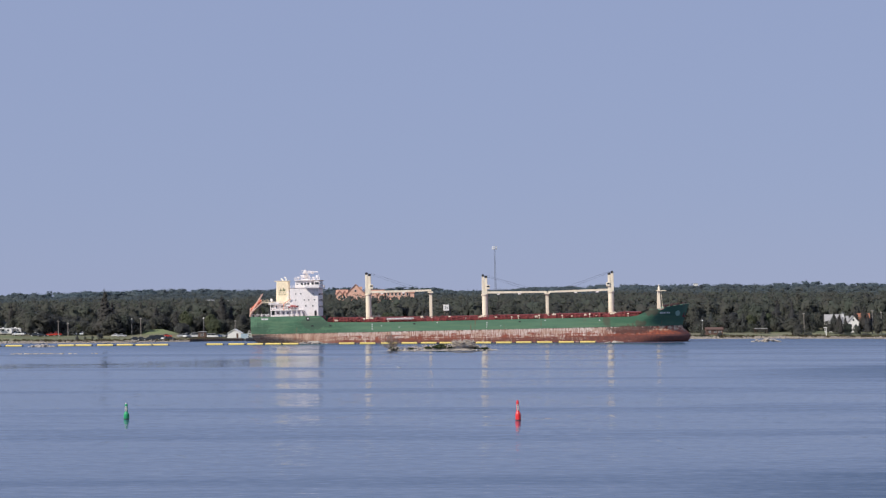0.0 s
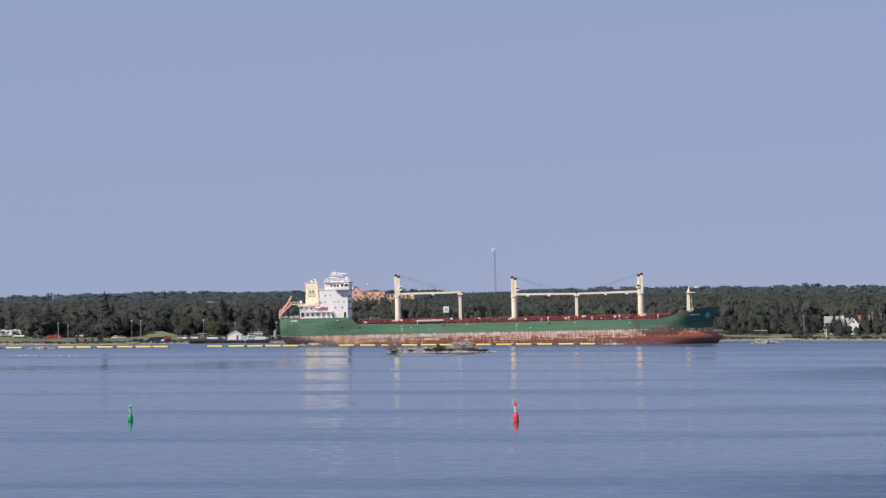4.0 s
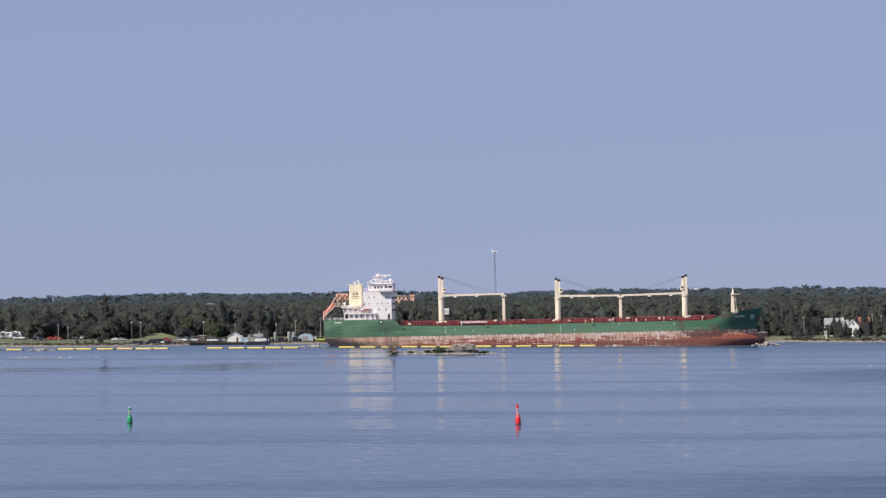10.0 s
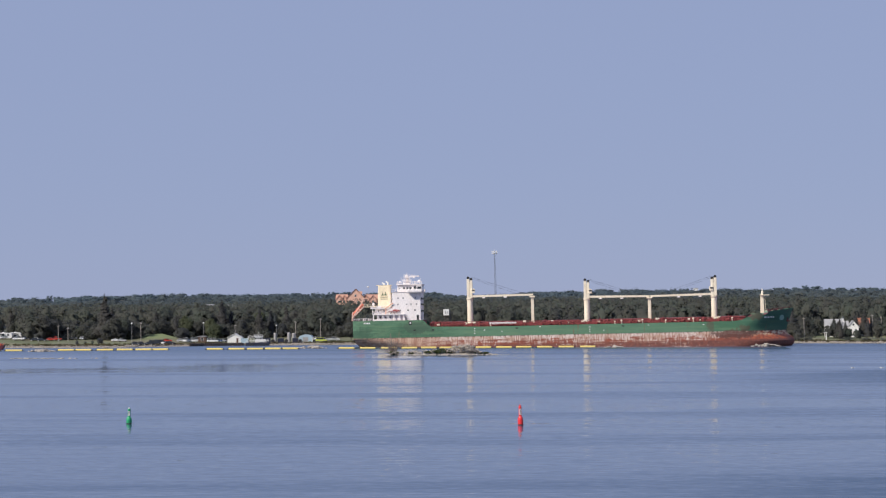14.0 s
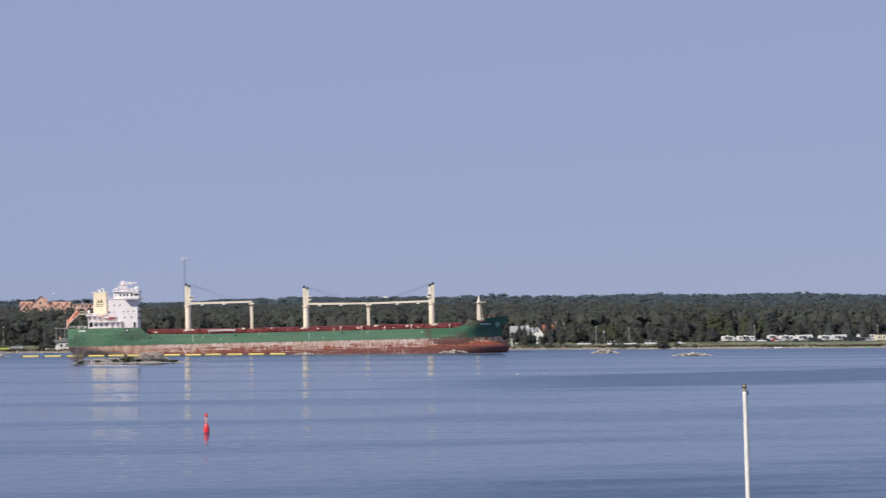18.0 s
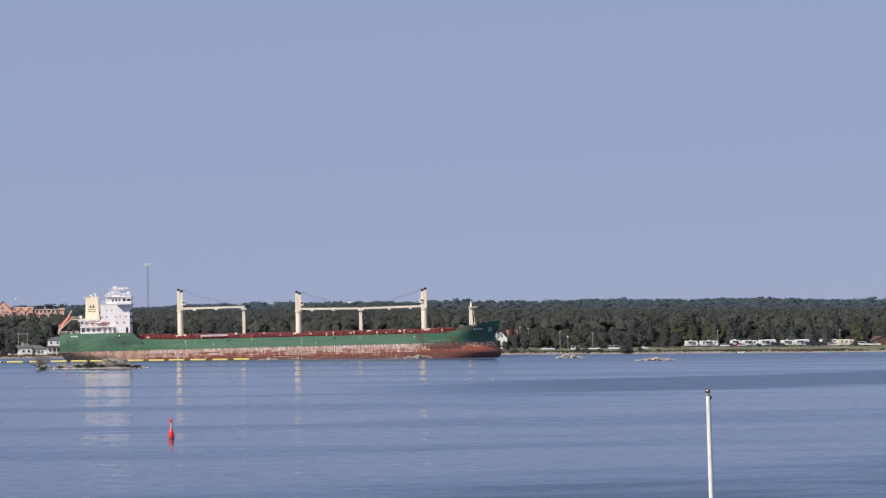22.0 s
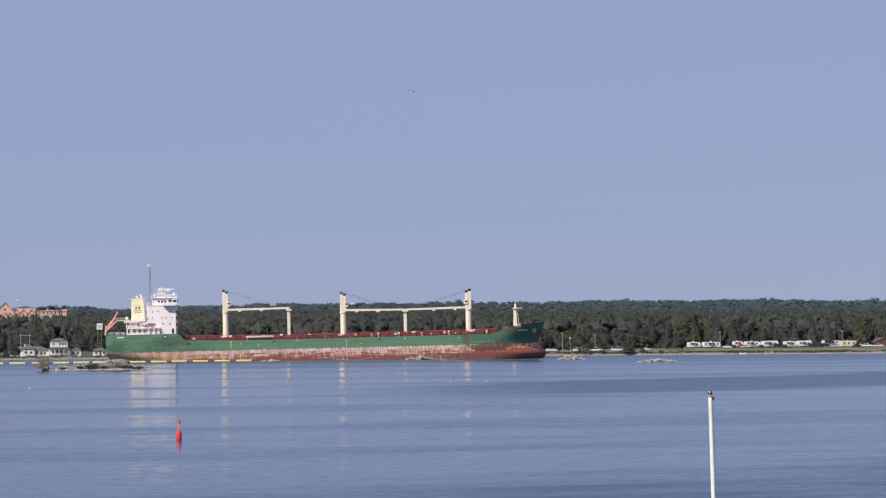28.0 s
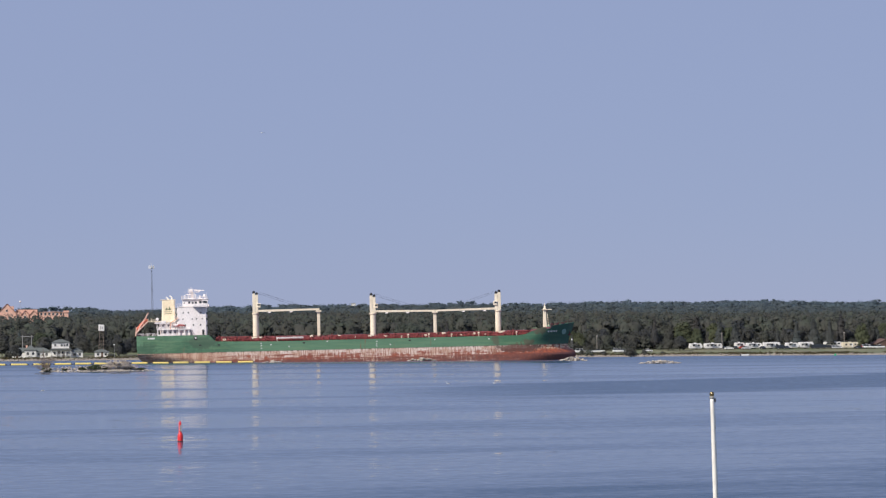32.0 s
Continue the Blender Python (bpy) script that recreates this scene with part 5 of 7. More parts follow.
def build_flagpole():
    """White flagpole without a flag on the near bank; gilt ball on top."""
    pole = thing("flagpole", pose(18.62, 53.6, near_bank(53.6), 0, -1.4, 0), "bare white flagpole with a gilt ball on the near bank", "flagpole")
    paint = worn("white_pole_paint", (0.78, 0.76, 0.72), (0.45, 0.40, 0.34), 0.3, 2.0, 0.35, stretch=(1, 1, 0.15))
    h = 11.74
    part("shaft", lathe(bmesh.new(), [(0.095, -0.1), (0.09, 2), (0.058, h - 0.12), (0.05, h)], 20), paint, pole, smooth=True)
    part("base_collar", lathe(bmesh.new(), [(0.2, -0.05), (0.2, 0.05), (0.12, 0.12)], 16), STEEL, pole)
    part("truck", lathe(bmesh.new(), [(0.06, h - 0.02), (0.075, h), (0.075, h + 0.05), (0.03, h + 0.06)], 16), STEEL, pole)
    brass = worn("tarnished_brass", (0.24, 0.19, 0.11), (0.05, 0.045, 0.04), 0.7, 8, 0.35, 0.8)
    bm = bmesh.new()
    bmesh.ops.create_uvsphere(bm, u_segments=18, v_segments=12, radius=0.075, matrix=Matrix.Translation((0, 0, h + 0.12)))
    part("ball", bm, brass, pole, smooth=True)
    part("pulley", bevelled(box(bmesh.new(), 0.07, 0.12, -0.02, 0.02, h - 0.12, h - 0.02), 0.008), BLACK, pole)
    part("halyard", tube(bmesh.new(), (0.085, 0, h - 0.1), (0.10, 0, 1.2), 0.006, sides=5), worn("rope", (0.5, 0.46, 0.4)), pole)


build_flagpole()


# ---- buildings and things on the far bank ----
SHINGLE = worn("grey_roof_shingle", (0.115, 0.130, 0.122), (0.08, 0.08, 0.08), 0.5, 0.8, 0.85)
PALE_ROOF = worn("pale_metal_roof", (0.34, 0.335, 0.33), (0.22, 0.21, 0.20), 0.5, 0.6, 0.5)
RUSSET = worn("russet_roof", (0.30, 0.125, 0.075), (0.20, 0.09, 0.06), 0.5, 0.8, 0.8)
SIDING = worn("white_siding", (0.76, 0.75, 0.72), (0.45, 0.42, 0.38), 0.25, 0.6, 0.6)
# brick paled towards pink, with the hall's distance haze in its colour
BRICK = worn("orange_brick", (0.76, 0.455, 0.345), (0.50, 0.33, 0.26), 0.5, 0.5, 0.85)
BROWN = worn("brown_timber", (0.120, 0.070, 0.055), (0.07, 0.05, 0.042), 0.5, 0.8, 0.8)
PALEBLUE = worn("pale_blue_sheet", (0.40, 0.52, 0.60), (0.25, 0.30, 0.33), 0.4, 0.6, 0.5)
CONCRETE = worn("grey_concrete", (0.34, 0.33, 0.31), (0.18, 0.17, 0.16), 0.5, 0.6, 0.9)
TIMBER = worn("weathered_pole_timber", (0.34, 0.31, 0.28), (0.12, 0.10, 0.09), 0.5, 1.0, 0.9)
LATTICE = worn("rusty_lattice_steel", (0.22, 0.18, 0.155), (0.13, 0.10, 0.085), 0.5, 1.0, 0.8)
RUBBER = worn("black_rubber", (0.02, 0.02, 0.02))
CHROME = worn("lamp_lens", (0.7, 0.7, 0.68), rough=0.15)


def spot(k, s):
    """A place on the far bank, fitted to the camera's view: k metres to the side for each metre ahead of it, s metres
    behind the waterline.
    """
    y = 800.0 + s
    for _ in range(4):
        y = shore(k * y) + s
    return k * y, y


def add_window(parent, x, y, z, w, h, mullions=1):
    """Framed window on a wall that faces -y."""
    frame_ob = part("window_frame", box(bmesh.new(), x - w / 2 - 0.08, x + w / 2 + 0.08, y - 0.06, y + 0.02, z - h / 2 - 0.08, z + h / 2 + 0.08), SIDING, parent)
    step = w / mullions
    for i in range(mullions):
        x0 = x - w / 2 + i * step
        part("pane", box(bmesh.new(), x0 + 0.03, x0 + step - 0.03, y - 0.085, y - 0.055, z - h / 2, z + h / 2), GLASS, frame_ob)


def block(parent, x0, x1, y0, y1, z0, h, rise, wall, roof, style="gable", windows=(), door=None, over=0.35, win=(1.0, 1.1)):
    """A wing of a house: walls, a gable or hip roof with eaves, windows and a door on the river side."""
    bm = box(bmesh.new(), x0, x1, y0, y1, z0, z0 + h)
    ym, xm = (y0 + y1) / 2, (x0 + x1) / 2
    if style == "gable":
        a = [bm.verts.new(c) for c in ((x0, y0, z0 + h), (x0, y1, z0 + h), (x0, ym, z0 + h + rise - 0.05), (x1, y0, z0 + h), (x1, y1, z0 + h), (x1, ym, z0 + h + rise - 0.05))]
        bm.faces.new((a[0], a[2], a[1]))
        bm.faces.new((a[3], a[4], a[5]))
    if style == "front":
        a = [bm.verts.new(c) for c in ((x0, y0, z0 + h), (x1, y0, z0 + h), (xm, y0, z0 + h + rise - 0.05), (x0, y1, z0 + h), (x1, y1, z0 + h), (xm, y1, z0 + h + rise - 0.05))]
        bm.faces.new((a[0], a[1], a[2]))
        bm.faces.new((a[4], a[3], a[5]))
    w = part("wall", bm, wall, parent)
    t = 0.16
    bm = bmesh.new()
    if style == "hip":
        q = min(x1 - x0, y1 - y0) / 2 * 0.9
        lo = [bm.verts.new(c) for c in ((x0 - over, y0 - over, z0 + h), (x1 + over, y0 - over, z0 + h), (x1 + over, y1 + over, z0 + h), (x0 - over, y1 + over, z0 + h))]
        lip = [bm.verts.new(v.co + Vector((0, 0, t))) for v in lo]
        hi = [bm.verts.new(c) for c in ((x0 + q, ym - 0.05, z0 + h + rise), (x1 - q, ym - 0.05, z0 + h + rise), (x1 - q, ym + 0.05, z0 + h + rise), (x0 + q, ym + 0.05, z0 + h + rise))]
        bm.faces.new(lo[::-1])
        bm.faces.new(hi)
        for i in range(4):
            j = (i + 1) % 4
            bm.faces.new((lo[i], lo[j], lip[j], lip[i]))
            bm.faces.new((lip[i], lip[j], hi[j], hi[i]))
    elif style == "gable":
        dz = rise * over / ((y1 - y0) / 2)
        for s, ya in ((-1, y0 - over), (1, y1 + over)):
            pts = [(ya, z0 + h - dz), (ym, z0 + h + rise), (ym, z0 + h + rise + t), (ya, z0 + h - dz + t)]
            f = [bm.verts.new((x0 - over, y, z)) for y, z in pts]
            g = [bm.verts.new((x1 + over, y, z)) for y, z in pts]
            bm.faces.new(f)
            bm.faces.new(g[::-1])
            for i in range(4):
                bm.faces.new((f[i], g[i], g[(i + 1) % 4], f[(i + 1) % 4]))
    else:
        dz = rise * over / ((x1 - x0) / 2)
        for xa in (x0 - over, x1 + over):
            pts = [(xa, z0 + h - dz), (xm, z0 + h + rise), (xm, z0 + h + rise + t), (xa, z0 + h - dz + t)]
            f = [bm.verts.new((x, y0 - over, z)) for x, z in pts]
            g = [bm.verts.new((x, y1 + over, z)) for x, z in pts]
            bm.faces.new(f)
            bm.faces.new(g[::-1])
            for i in range(4):
                bm.faces.new((f[i], g[i], g[(i + 1) % 4], f[(i + 1) % 4]))
    bmesh.ops.recalc_face_normals(bm, faces=bm.faces[:])
    part("roof", bm, roof, parent)
    for x, z in windows:
        add_window(w, x, y0, z0 + z, *win, 2)
    if door is not None:
        d = part("door", bevelled(box(bmesh.new(), door - 0.45, door + 0.45, y0 - 0.07, y0 + 0.03, z0 + 0.4, z0 + 2.45), 0.02), BROWN, w)
        part("door_handle", box(bmesh.new(), door + 0.28, door + 0.36, y0 - 0.13, y0 - 0.05, z0 + 1.4, z0 + 1.46), CHROME, d)
    return w


def house_at(name, k, s, label, category="house", turn=0.0, group=""):
    x, y = spot(k, s)
    return thing(name, Matrix.Translation((x, y, hill(x, y) - 0.3)) @ Matrix.Rotation(radians(turn), 4, "Z"), label, category, group)


def build_lock_house():
    h = house_at("lock_house", -0.0196, 14, "white two-storey lock house with low wings and grey hip roofs", turn=1)
    block(h, -4.0, 4.2, 0, 8, 0, 4.2, 0.3, SIDING, SHINGLE, "hip", [(-2.6, 2.2), (2.6, 2.2)], 1.2)
    w = block(h, -3.9, 3.7, 1.2, 7.5, 4.4, 2.5, 1.5, SIDING, SHINGLE, "hip", [(-2.4, 1.4), (0.4, 1.4), (1.6, 1.4), (2.8, 1.4)], win=(0.8, 1.0))
    add_window(h, 0.0, -0.02, 2.4, 2.2, 1.3, 3)
    part("veranda_floor", box(bmesh.new(), -4.4, 4.6, -2.2, 0, 0.9, 1.1), CONCRETE, h)
    part("veranda_roof", bevelled(box(bmesh.new(), -4.6, 4.8, -2.4, -0.02, 3.7, 3.95), 0.04), SHINGLE, h)
    for x in (-4.2, -2.0, 0.1, 2.2, 4.4):
        part("veranda_post", box(bmesh.new(), x - 0.14, x + 0.14, -2.2, -1.92, 0, 3.7), SIDING, h)
    railing("veranda_rail", h, [(-4.2, -2.1, 1.1), (4.4, -2.1, 1.1)], 0.9, 0.5, SIDING, 0.04)
    block(h, -22.5, -4.2, 2, 9, 0, 2.9, 1.9, SIDING, SHINGLE, "hip", [(-20.5, 1.8), (-17.5, 1.8), (-9.6, 1.8), (-7.8, 1.8), (-6.2, 1.8)], -18.9)
    block(h, -15.6, -10.6, 1.0, 6.5, 0, 3.6, 2.3, SIDING, SHINGLE, "hip", [(-14.3, 2.2), (-12.0, 2.2)])
    block(h, 4.3, 9.6, 2, 8, 0, 2.8, 1.6, SIDING, SHINGLE, "hip", [(6.0, 1.7), (8.2, 1.7)])
    part("chimney", bevelled(box(bmesh.new(), -15.2, -14.4, 5, 5.8, 4, 5.8), 0.03), BRICK, h)
    a = house_at("white_annex", 0.0018, 15, "small white annex with a grey hip roof", "shed")
    block(a, -3.1, 3.1, 0, 6, 0, 2.5, 1.6, SIDING, SHINGLE, "hip", [(-1.6, 1.6), (1.8, 1.6)], 0.2)


def build_signal_tower():
    """Lattice tower with a white box on top."""
    x, y = spot(0.0016, 18)
    t = thing("lattice_tower", pose(x, y, hill(x, y) - 0.8), "slender brown lattice tower carrying a square white box", "tower")
    for sx in (-1, 1):
        for sy in (-1, 1):
            part("leg", tube(bmesh.new(), (sx * 1.3, sy * 1.3, -0.3), (sx * 0.8, sy * 0.8, 12.3), 0.12, 0.09, 6), LATTICE, t)
    for i in range(7):
        z, r = 1.0 + i * 1.7, 1.3 - 0.5 * (1.0 + i * 1.7) / 12.3
        bm = bmesh.new()
        for a, b in (((-1, -1), (1, -1)), ((1, -1), (1, 1)), ((1, 1), (-1, 1)), ((-1, 1), (-1, -1))):
            tube(bm, (a[0] * r, a[1] * r, z), (b[0] * r, b[1] * r, z), 0.06, sides=4)
            tube(bm, (a[0] * r, a[1] * r, z), (b[0] * r * 0.95, b[1] * r * 0.95, z + 1.6), 0.05, sides=4)
        part("bracing", bm, LATTICE, t)
    part("platform", box(bmesh.new(), -1.4, 1.4, -1.4, 1.4, 12.2, 12.35), LATTICE, t)
    part("box", bevelled(box(bmesh.new(), -1.3, 1.3, -1.3, 1.3, 12.4, 15.2), 0.08), SIDING, t, "square white box with faded dark marks")
    for x0, z0, w, h in ((-0.5, 13.1, 0.35, 1.4), (0.25, 13.3, 0.4, 0.9)):
        part("mark_bar", box(bmesh.new(), x0, x0 + w, -1.36, -1.28, z0, z0 + h), STEEL, t)
    railing("top_rail", t, [(-1.3, -1.4, 15.2), (1.3, -1.4, 15.2)], 0.6, 0.6, BLACK, 0.03)


def build_white_house():
    h = house_at("white_house", 0.2155, 44, "white house with grey gable roofs and a small cupola", turn=-8)
    block(h, -6.8, 0.6, 0, 7, 0, 5.4, 3.0, SIDING, PALE_ROOF, "gable", [(-5.0, 3.6), (-2.2, 3.6)], -0.6, win=(1.0, 1.2))
    block(h, 3.4, 8.2, -2.5, 6, 0, 5.0, 2.8, SIDING, PALE_ROOF, "front", [(4.7, 3.4), (6.9, 3.4)], win=(0.9, 1.1))
    block(h, 0.6, 3.8, 1, 7, 0, 5.2, 2.4, SIDING, PALE_ROOF, "gable", [(2.2, 2.4)])
    part("cupola", bevelled(box(bmesh.new(), 1.0, 2.0, 3.3, 4.5, 7.0, 8.8), 0.05), SIDING, h)
    part("cupola_roof", lathe(bmesh.new(), [(1.0, 8.8), (0.1, 9.8)], 4, (1.5, 3.9, 0)), SHINGLE, h)
    add_window(h, 5.8, -2.52, 6.0, 0.8, 0.9)
    b = house_at("russet_roofed_house", 0.2275, 58, "house with a broad russet roof behind the trees", turn=-6)
    block(b, -3.0, 3.6, 0, 8, 0, 5.6, 2.8, SIDING, RUSSET, "gable", [(-2, 2.0), (2, 2.0)])


def build_cabins():
    c = house_at("brown_cabin", 0.1473, 22, "small red-brown timber cabin with a flat-pitched roof", "cabin")
    block(c, -3.8, 3.8, 0, 5, 0, 2.7, 0.9, BROWN, BROWN, "gable", [(-2.2, 1.6), (0.2, 1.6), (2.4, 1.6)], win=(0.9, 0.8))
    c = house_at("kiosk", -0.1310, 18, "small brown brick kiosk with a pale flat roof", "kiosk")
    block(c, -1.7, 1.7, 0, 3, 0, 2.9, 0.3, BROWN, PALE_ROOF, "hip", [(0, 1.7)])
    c = house_at("white_shed", -0.1135, 12, "white gabled shed by the dock", "shed")
    block(c, -3.0, 3.0, 0, 7, 0, 2.6, 1.7, SIDING, SIDING, "front", (), 1.4)
    c = house_at("pale_blue_shed", -0.0748, 14, "pale blue corrugated shed with a rounded roof", "shed")
    bm = prism(bmesh.new(), [(-3.1, 0), (3.1, 0), (3.1, 2.4), (2.4, 3.2), (0.8, 3.6), (-0.8, 3.6), (-2.4, 3.2), (-3.1, 2.4)], 0, 8)
    part("shell", bm, PALEBLUE, c)
    part("door", box(bmesh.new(), -1.2, 1.2, -0.08, 0.02, 0, 2.5), STEEL, c)
    for x in (-3.12, 3.12):
        part("corner_rib", box(bmesh.new(), x - 0.08, x + 0.08, -0.06, 8.06, 0, 2.4), SIDING, c)
    c = house_at("blue_container", -0.1080, 6, "light blue steel container on the quay", "container")
    part("body", bevelled(box(bmesh.new(), -1.6, 1.6, 0, 2.4, 0.2, 2.5), 0.04), PALEBLUE, c)
    for i in range(8):
        part("corrugation", box(bmesh.new(), -1.45 + i * 0.39, -1.3 + i * 0.39, -0.05, 0, 0.35, 2.35), PALEBLUE, c)
    c = house_at("picnic_shelter", 0.1728, 26, "open picnic shelter with a pale sloping roof", "shelter")
    part("roof", bevelled(box(bmesh.new(), -2.8, 2.8, -0.5, 4.5, 2.7, 2.95), 0.05), PALE_ROOF, c)
    for x in (-2.5, 2.5):
        for y in (0, 4):
            part("post", box(bmesh.new(), x - 0.1, x + 0.1, y - 0.1, y + 0.1, 0, 2.7), BROWN, c)
    part("table", box(bmesh.new(), -1.0, 1.0, 1.4, 2.2, 0.95, 1.05), BROWN, c)
    c = house_at("camp_shelter", 0.4475, 52, "low building with a broad dark brown roof", "shelter")
    block(c, -5, 6, 0, 8, 0, 2.2, 2.4, BROWN, BROWN, "front", [(-3, 1.4), (3, 1.4)], 0)
    c = house_at("white_cottage", -0.2345, 66, "white cottage half hidden by trees", turn=4)
    block(c, -4, 4, 0, 6, 0, 2.8, 2.2, SIDING, SHINGLE, "gable", [(-2, 1.7), (2, 1.7)], 0)
    for k, y, z, w, label in ((-0.1268, 1180, 13.9, 7, "pale flat-roofed building among the trees"), (-0.1150, 1240, 13.6, 6, "pale flat-roofed building among the trees"), (0.1375, 2150, 31.5, 4.5, "white building showing above the wooded hill")):
        x = k * y
        c = thing("hillside_building", pose(x, y, hill(x, y)), label, "building", "buildings on the hill")
        top = z - hill(x, y) + 4
        block(c, -w / 2, w / 2, 0, 8, 0, max(3, top), 0.6, SIDING, PALE_ROOF, "hip", [(i * 2.0 - 3, max(3, top) - 1.3) for i in range(4)] if y < 2000 else ())
    # small sign post by the white house
    c = house_at("notice_post", 0.2079, 9, "white post with a small pale canopy", "post")
    part("post", box(bmesh.new(), -0.18, 0.18, -0.18, 0.18, 0, 4.0), SIDING, c)
    part("canopy", bevelled(box(bmesh.new(), -1.2, 0.4, -0.6, 0.6, 4.0, 4.25), 0.04), SIDING, c)


HALL_ROOF = worn("pale_red_tile", (0.52, 0.29, 0.21), (0.36, 0.20, 0.15), 0.5, 0.6, 0.85)


def build_brick_hall():
    """Large orange brick hall with steep gables on the rise behind the trees."""
    x, y = -36.4, 1012
    z = hill(x, y)
    b = thing("brick_hall", pose(x, y, z), "large orange brick hall with steep red gables", "building")
    top = 21.2 - z
    # low end range, tall gable, range of three small gables under one red roof, flat-roofed wing
    block(b, -22.6, -16.6, 3, 12, 0, top - 0.4, 2.6, BRICK, HALL_ROOF, "gable")
    for xm, w, rise in ((-20.8, 3.2, 2.2), (-18.0, 2.8, 2.0)):
        block(b, xm - w / 2, xm + w / 2, 0.6, 8, 0, top - 0.4, rise, BRICK, HALL_ROOF, "front", [(xm, top - 1.8)])
    block(b, -16.8, -6.8, -0.6, 14, 0, top, 5.2, BRICK, HALL_ROOF, "front", [(-13.4, top - 2.0), (-10.4, top - 2.0), (-11.8, top + 1.6)])
    block(b, -6.8, 3.6, 4, 14, 0, top - 0.6, 2.7, BRICK, HALL_ROOF, "gable")
    for xm in (-6.0, -2.2, 2.2):
        block(b, xm - 1.9, xm + 1.9, 0.4, 9, 0, top - 0.6, 2.3, BRICK, HALL_ROOF, "front", [(xm, top - 1.8)])
    block(b, 5.0, 17.6, 2, 14, 0, top + 0.7, 0.4, BRICK, BRICK, "hip", [(6.2 + i * 2.1, top - 0.2) for i in range(6)], win=(1.0, 1.4))
    block(b, 18.2, 20.4, 2, 10, 0, top + 0.6, 0.9, BRICK, HALL_ROOF, "gable")
    part("roof_light", box(bmesh.new(), -10.6, -8.4, 5, 8, top + 2.4, top + 4.0), BRICK, b)
    part("finial_pole", tube(bmesh.new(), (-5.2, 8, top + 2.5), (-5.2, 8, top + 6.2), 0.06, sides=5), STEEL, b)
    bm = bmesh.new()
    bmesh.ops.create_icosphere(bm, subdivisions=2, radius=0.55, matrix=Matrix.Translation((-5.2, 8, top + 6.5)))
    part("finial_ball", bm, LETTER, b, smooth=True)


def build_radio_mast():
    x, y = 42.9, 1500
    z = hill(x, y)
    m = thing("radio_mast", pose(x, y, z, 0, -1.2, 0), "tall thin lattice radio mast with white antennas on top", "mast")
    h = 61.5 - z
    grey = worn("dull_galvanised_steel", (0.15, 0.17, 0.20), (0.10, 0.11, 0.12), 0.4, 0.5, 0.7)
    for i in range(3):
        a = 2 * math.pi * i / 3
        part("leg", tube(bmesh.new(), (0.95 * math.cos(a), 0.95 * math.sin(a), -0.3), (0.42 * math.cos(a), 0.42 * math.sin(a), h), 0.12, 0.1, 5), grey, m)
    bm = bmesh.new()
    n = 26
    for k in range(n):
        z0, z1 = h * k / n, h * (k + 1) / n
        for i in range(3):
            a, b = 2 * math.pi * i / 3, 2 * math.pi * (i + 1) / 3
            r0, r1 = 0.95 - 0.53 * k / n, 0.95 - 0.53 * (k + 1) / n
            tube(bm, (r0 * math.cos(a), r0 * math.sin(a), z0), (r1 * math.cos(b), r1 * math.sin(b), z1), 0.06, sides=3)
    part("lattice", bm, grey, m)
    part("ring_platform", lathe(bmesh.new(), [(0.5, h - 2.4), (2.0, h - 2.3), (2.0, h - 2.15), (0.5, h - 2.1)], 14), STEEL, m)
    for i in range(9):
        a = 2 * math.pi * i / 9
        part("antenna_panel", bevelled(box(bmesh.new(), -0.25, 0.25, -0.12, 0.12, 0, 2.6), 0.04), LETTER, m).matrix_basis = Matrix.Translation((2.1 * math.cos(a), 2.1 * math.sin(a), h - 2.9)) @ Matrix.Rotation(a + math.pi / 2, 4, "Z")
    part("top_aerial", tube(bmesh.new(), (0, 0, h - 2), (0, 0, h + 1.6), 0.09, 0.05, 5), LETTER, m)


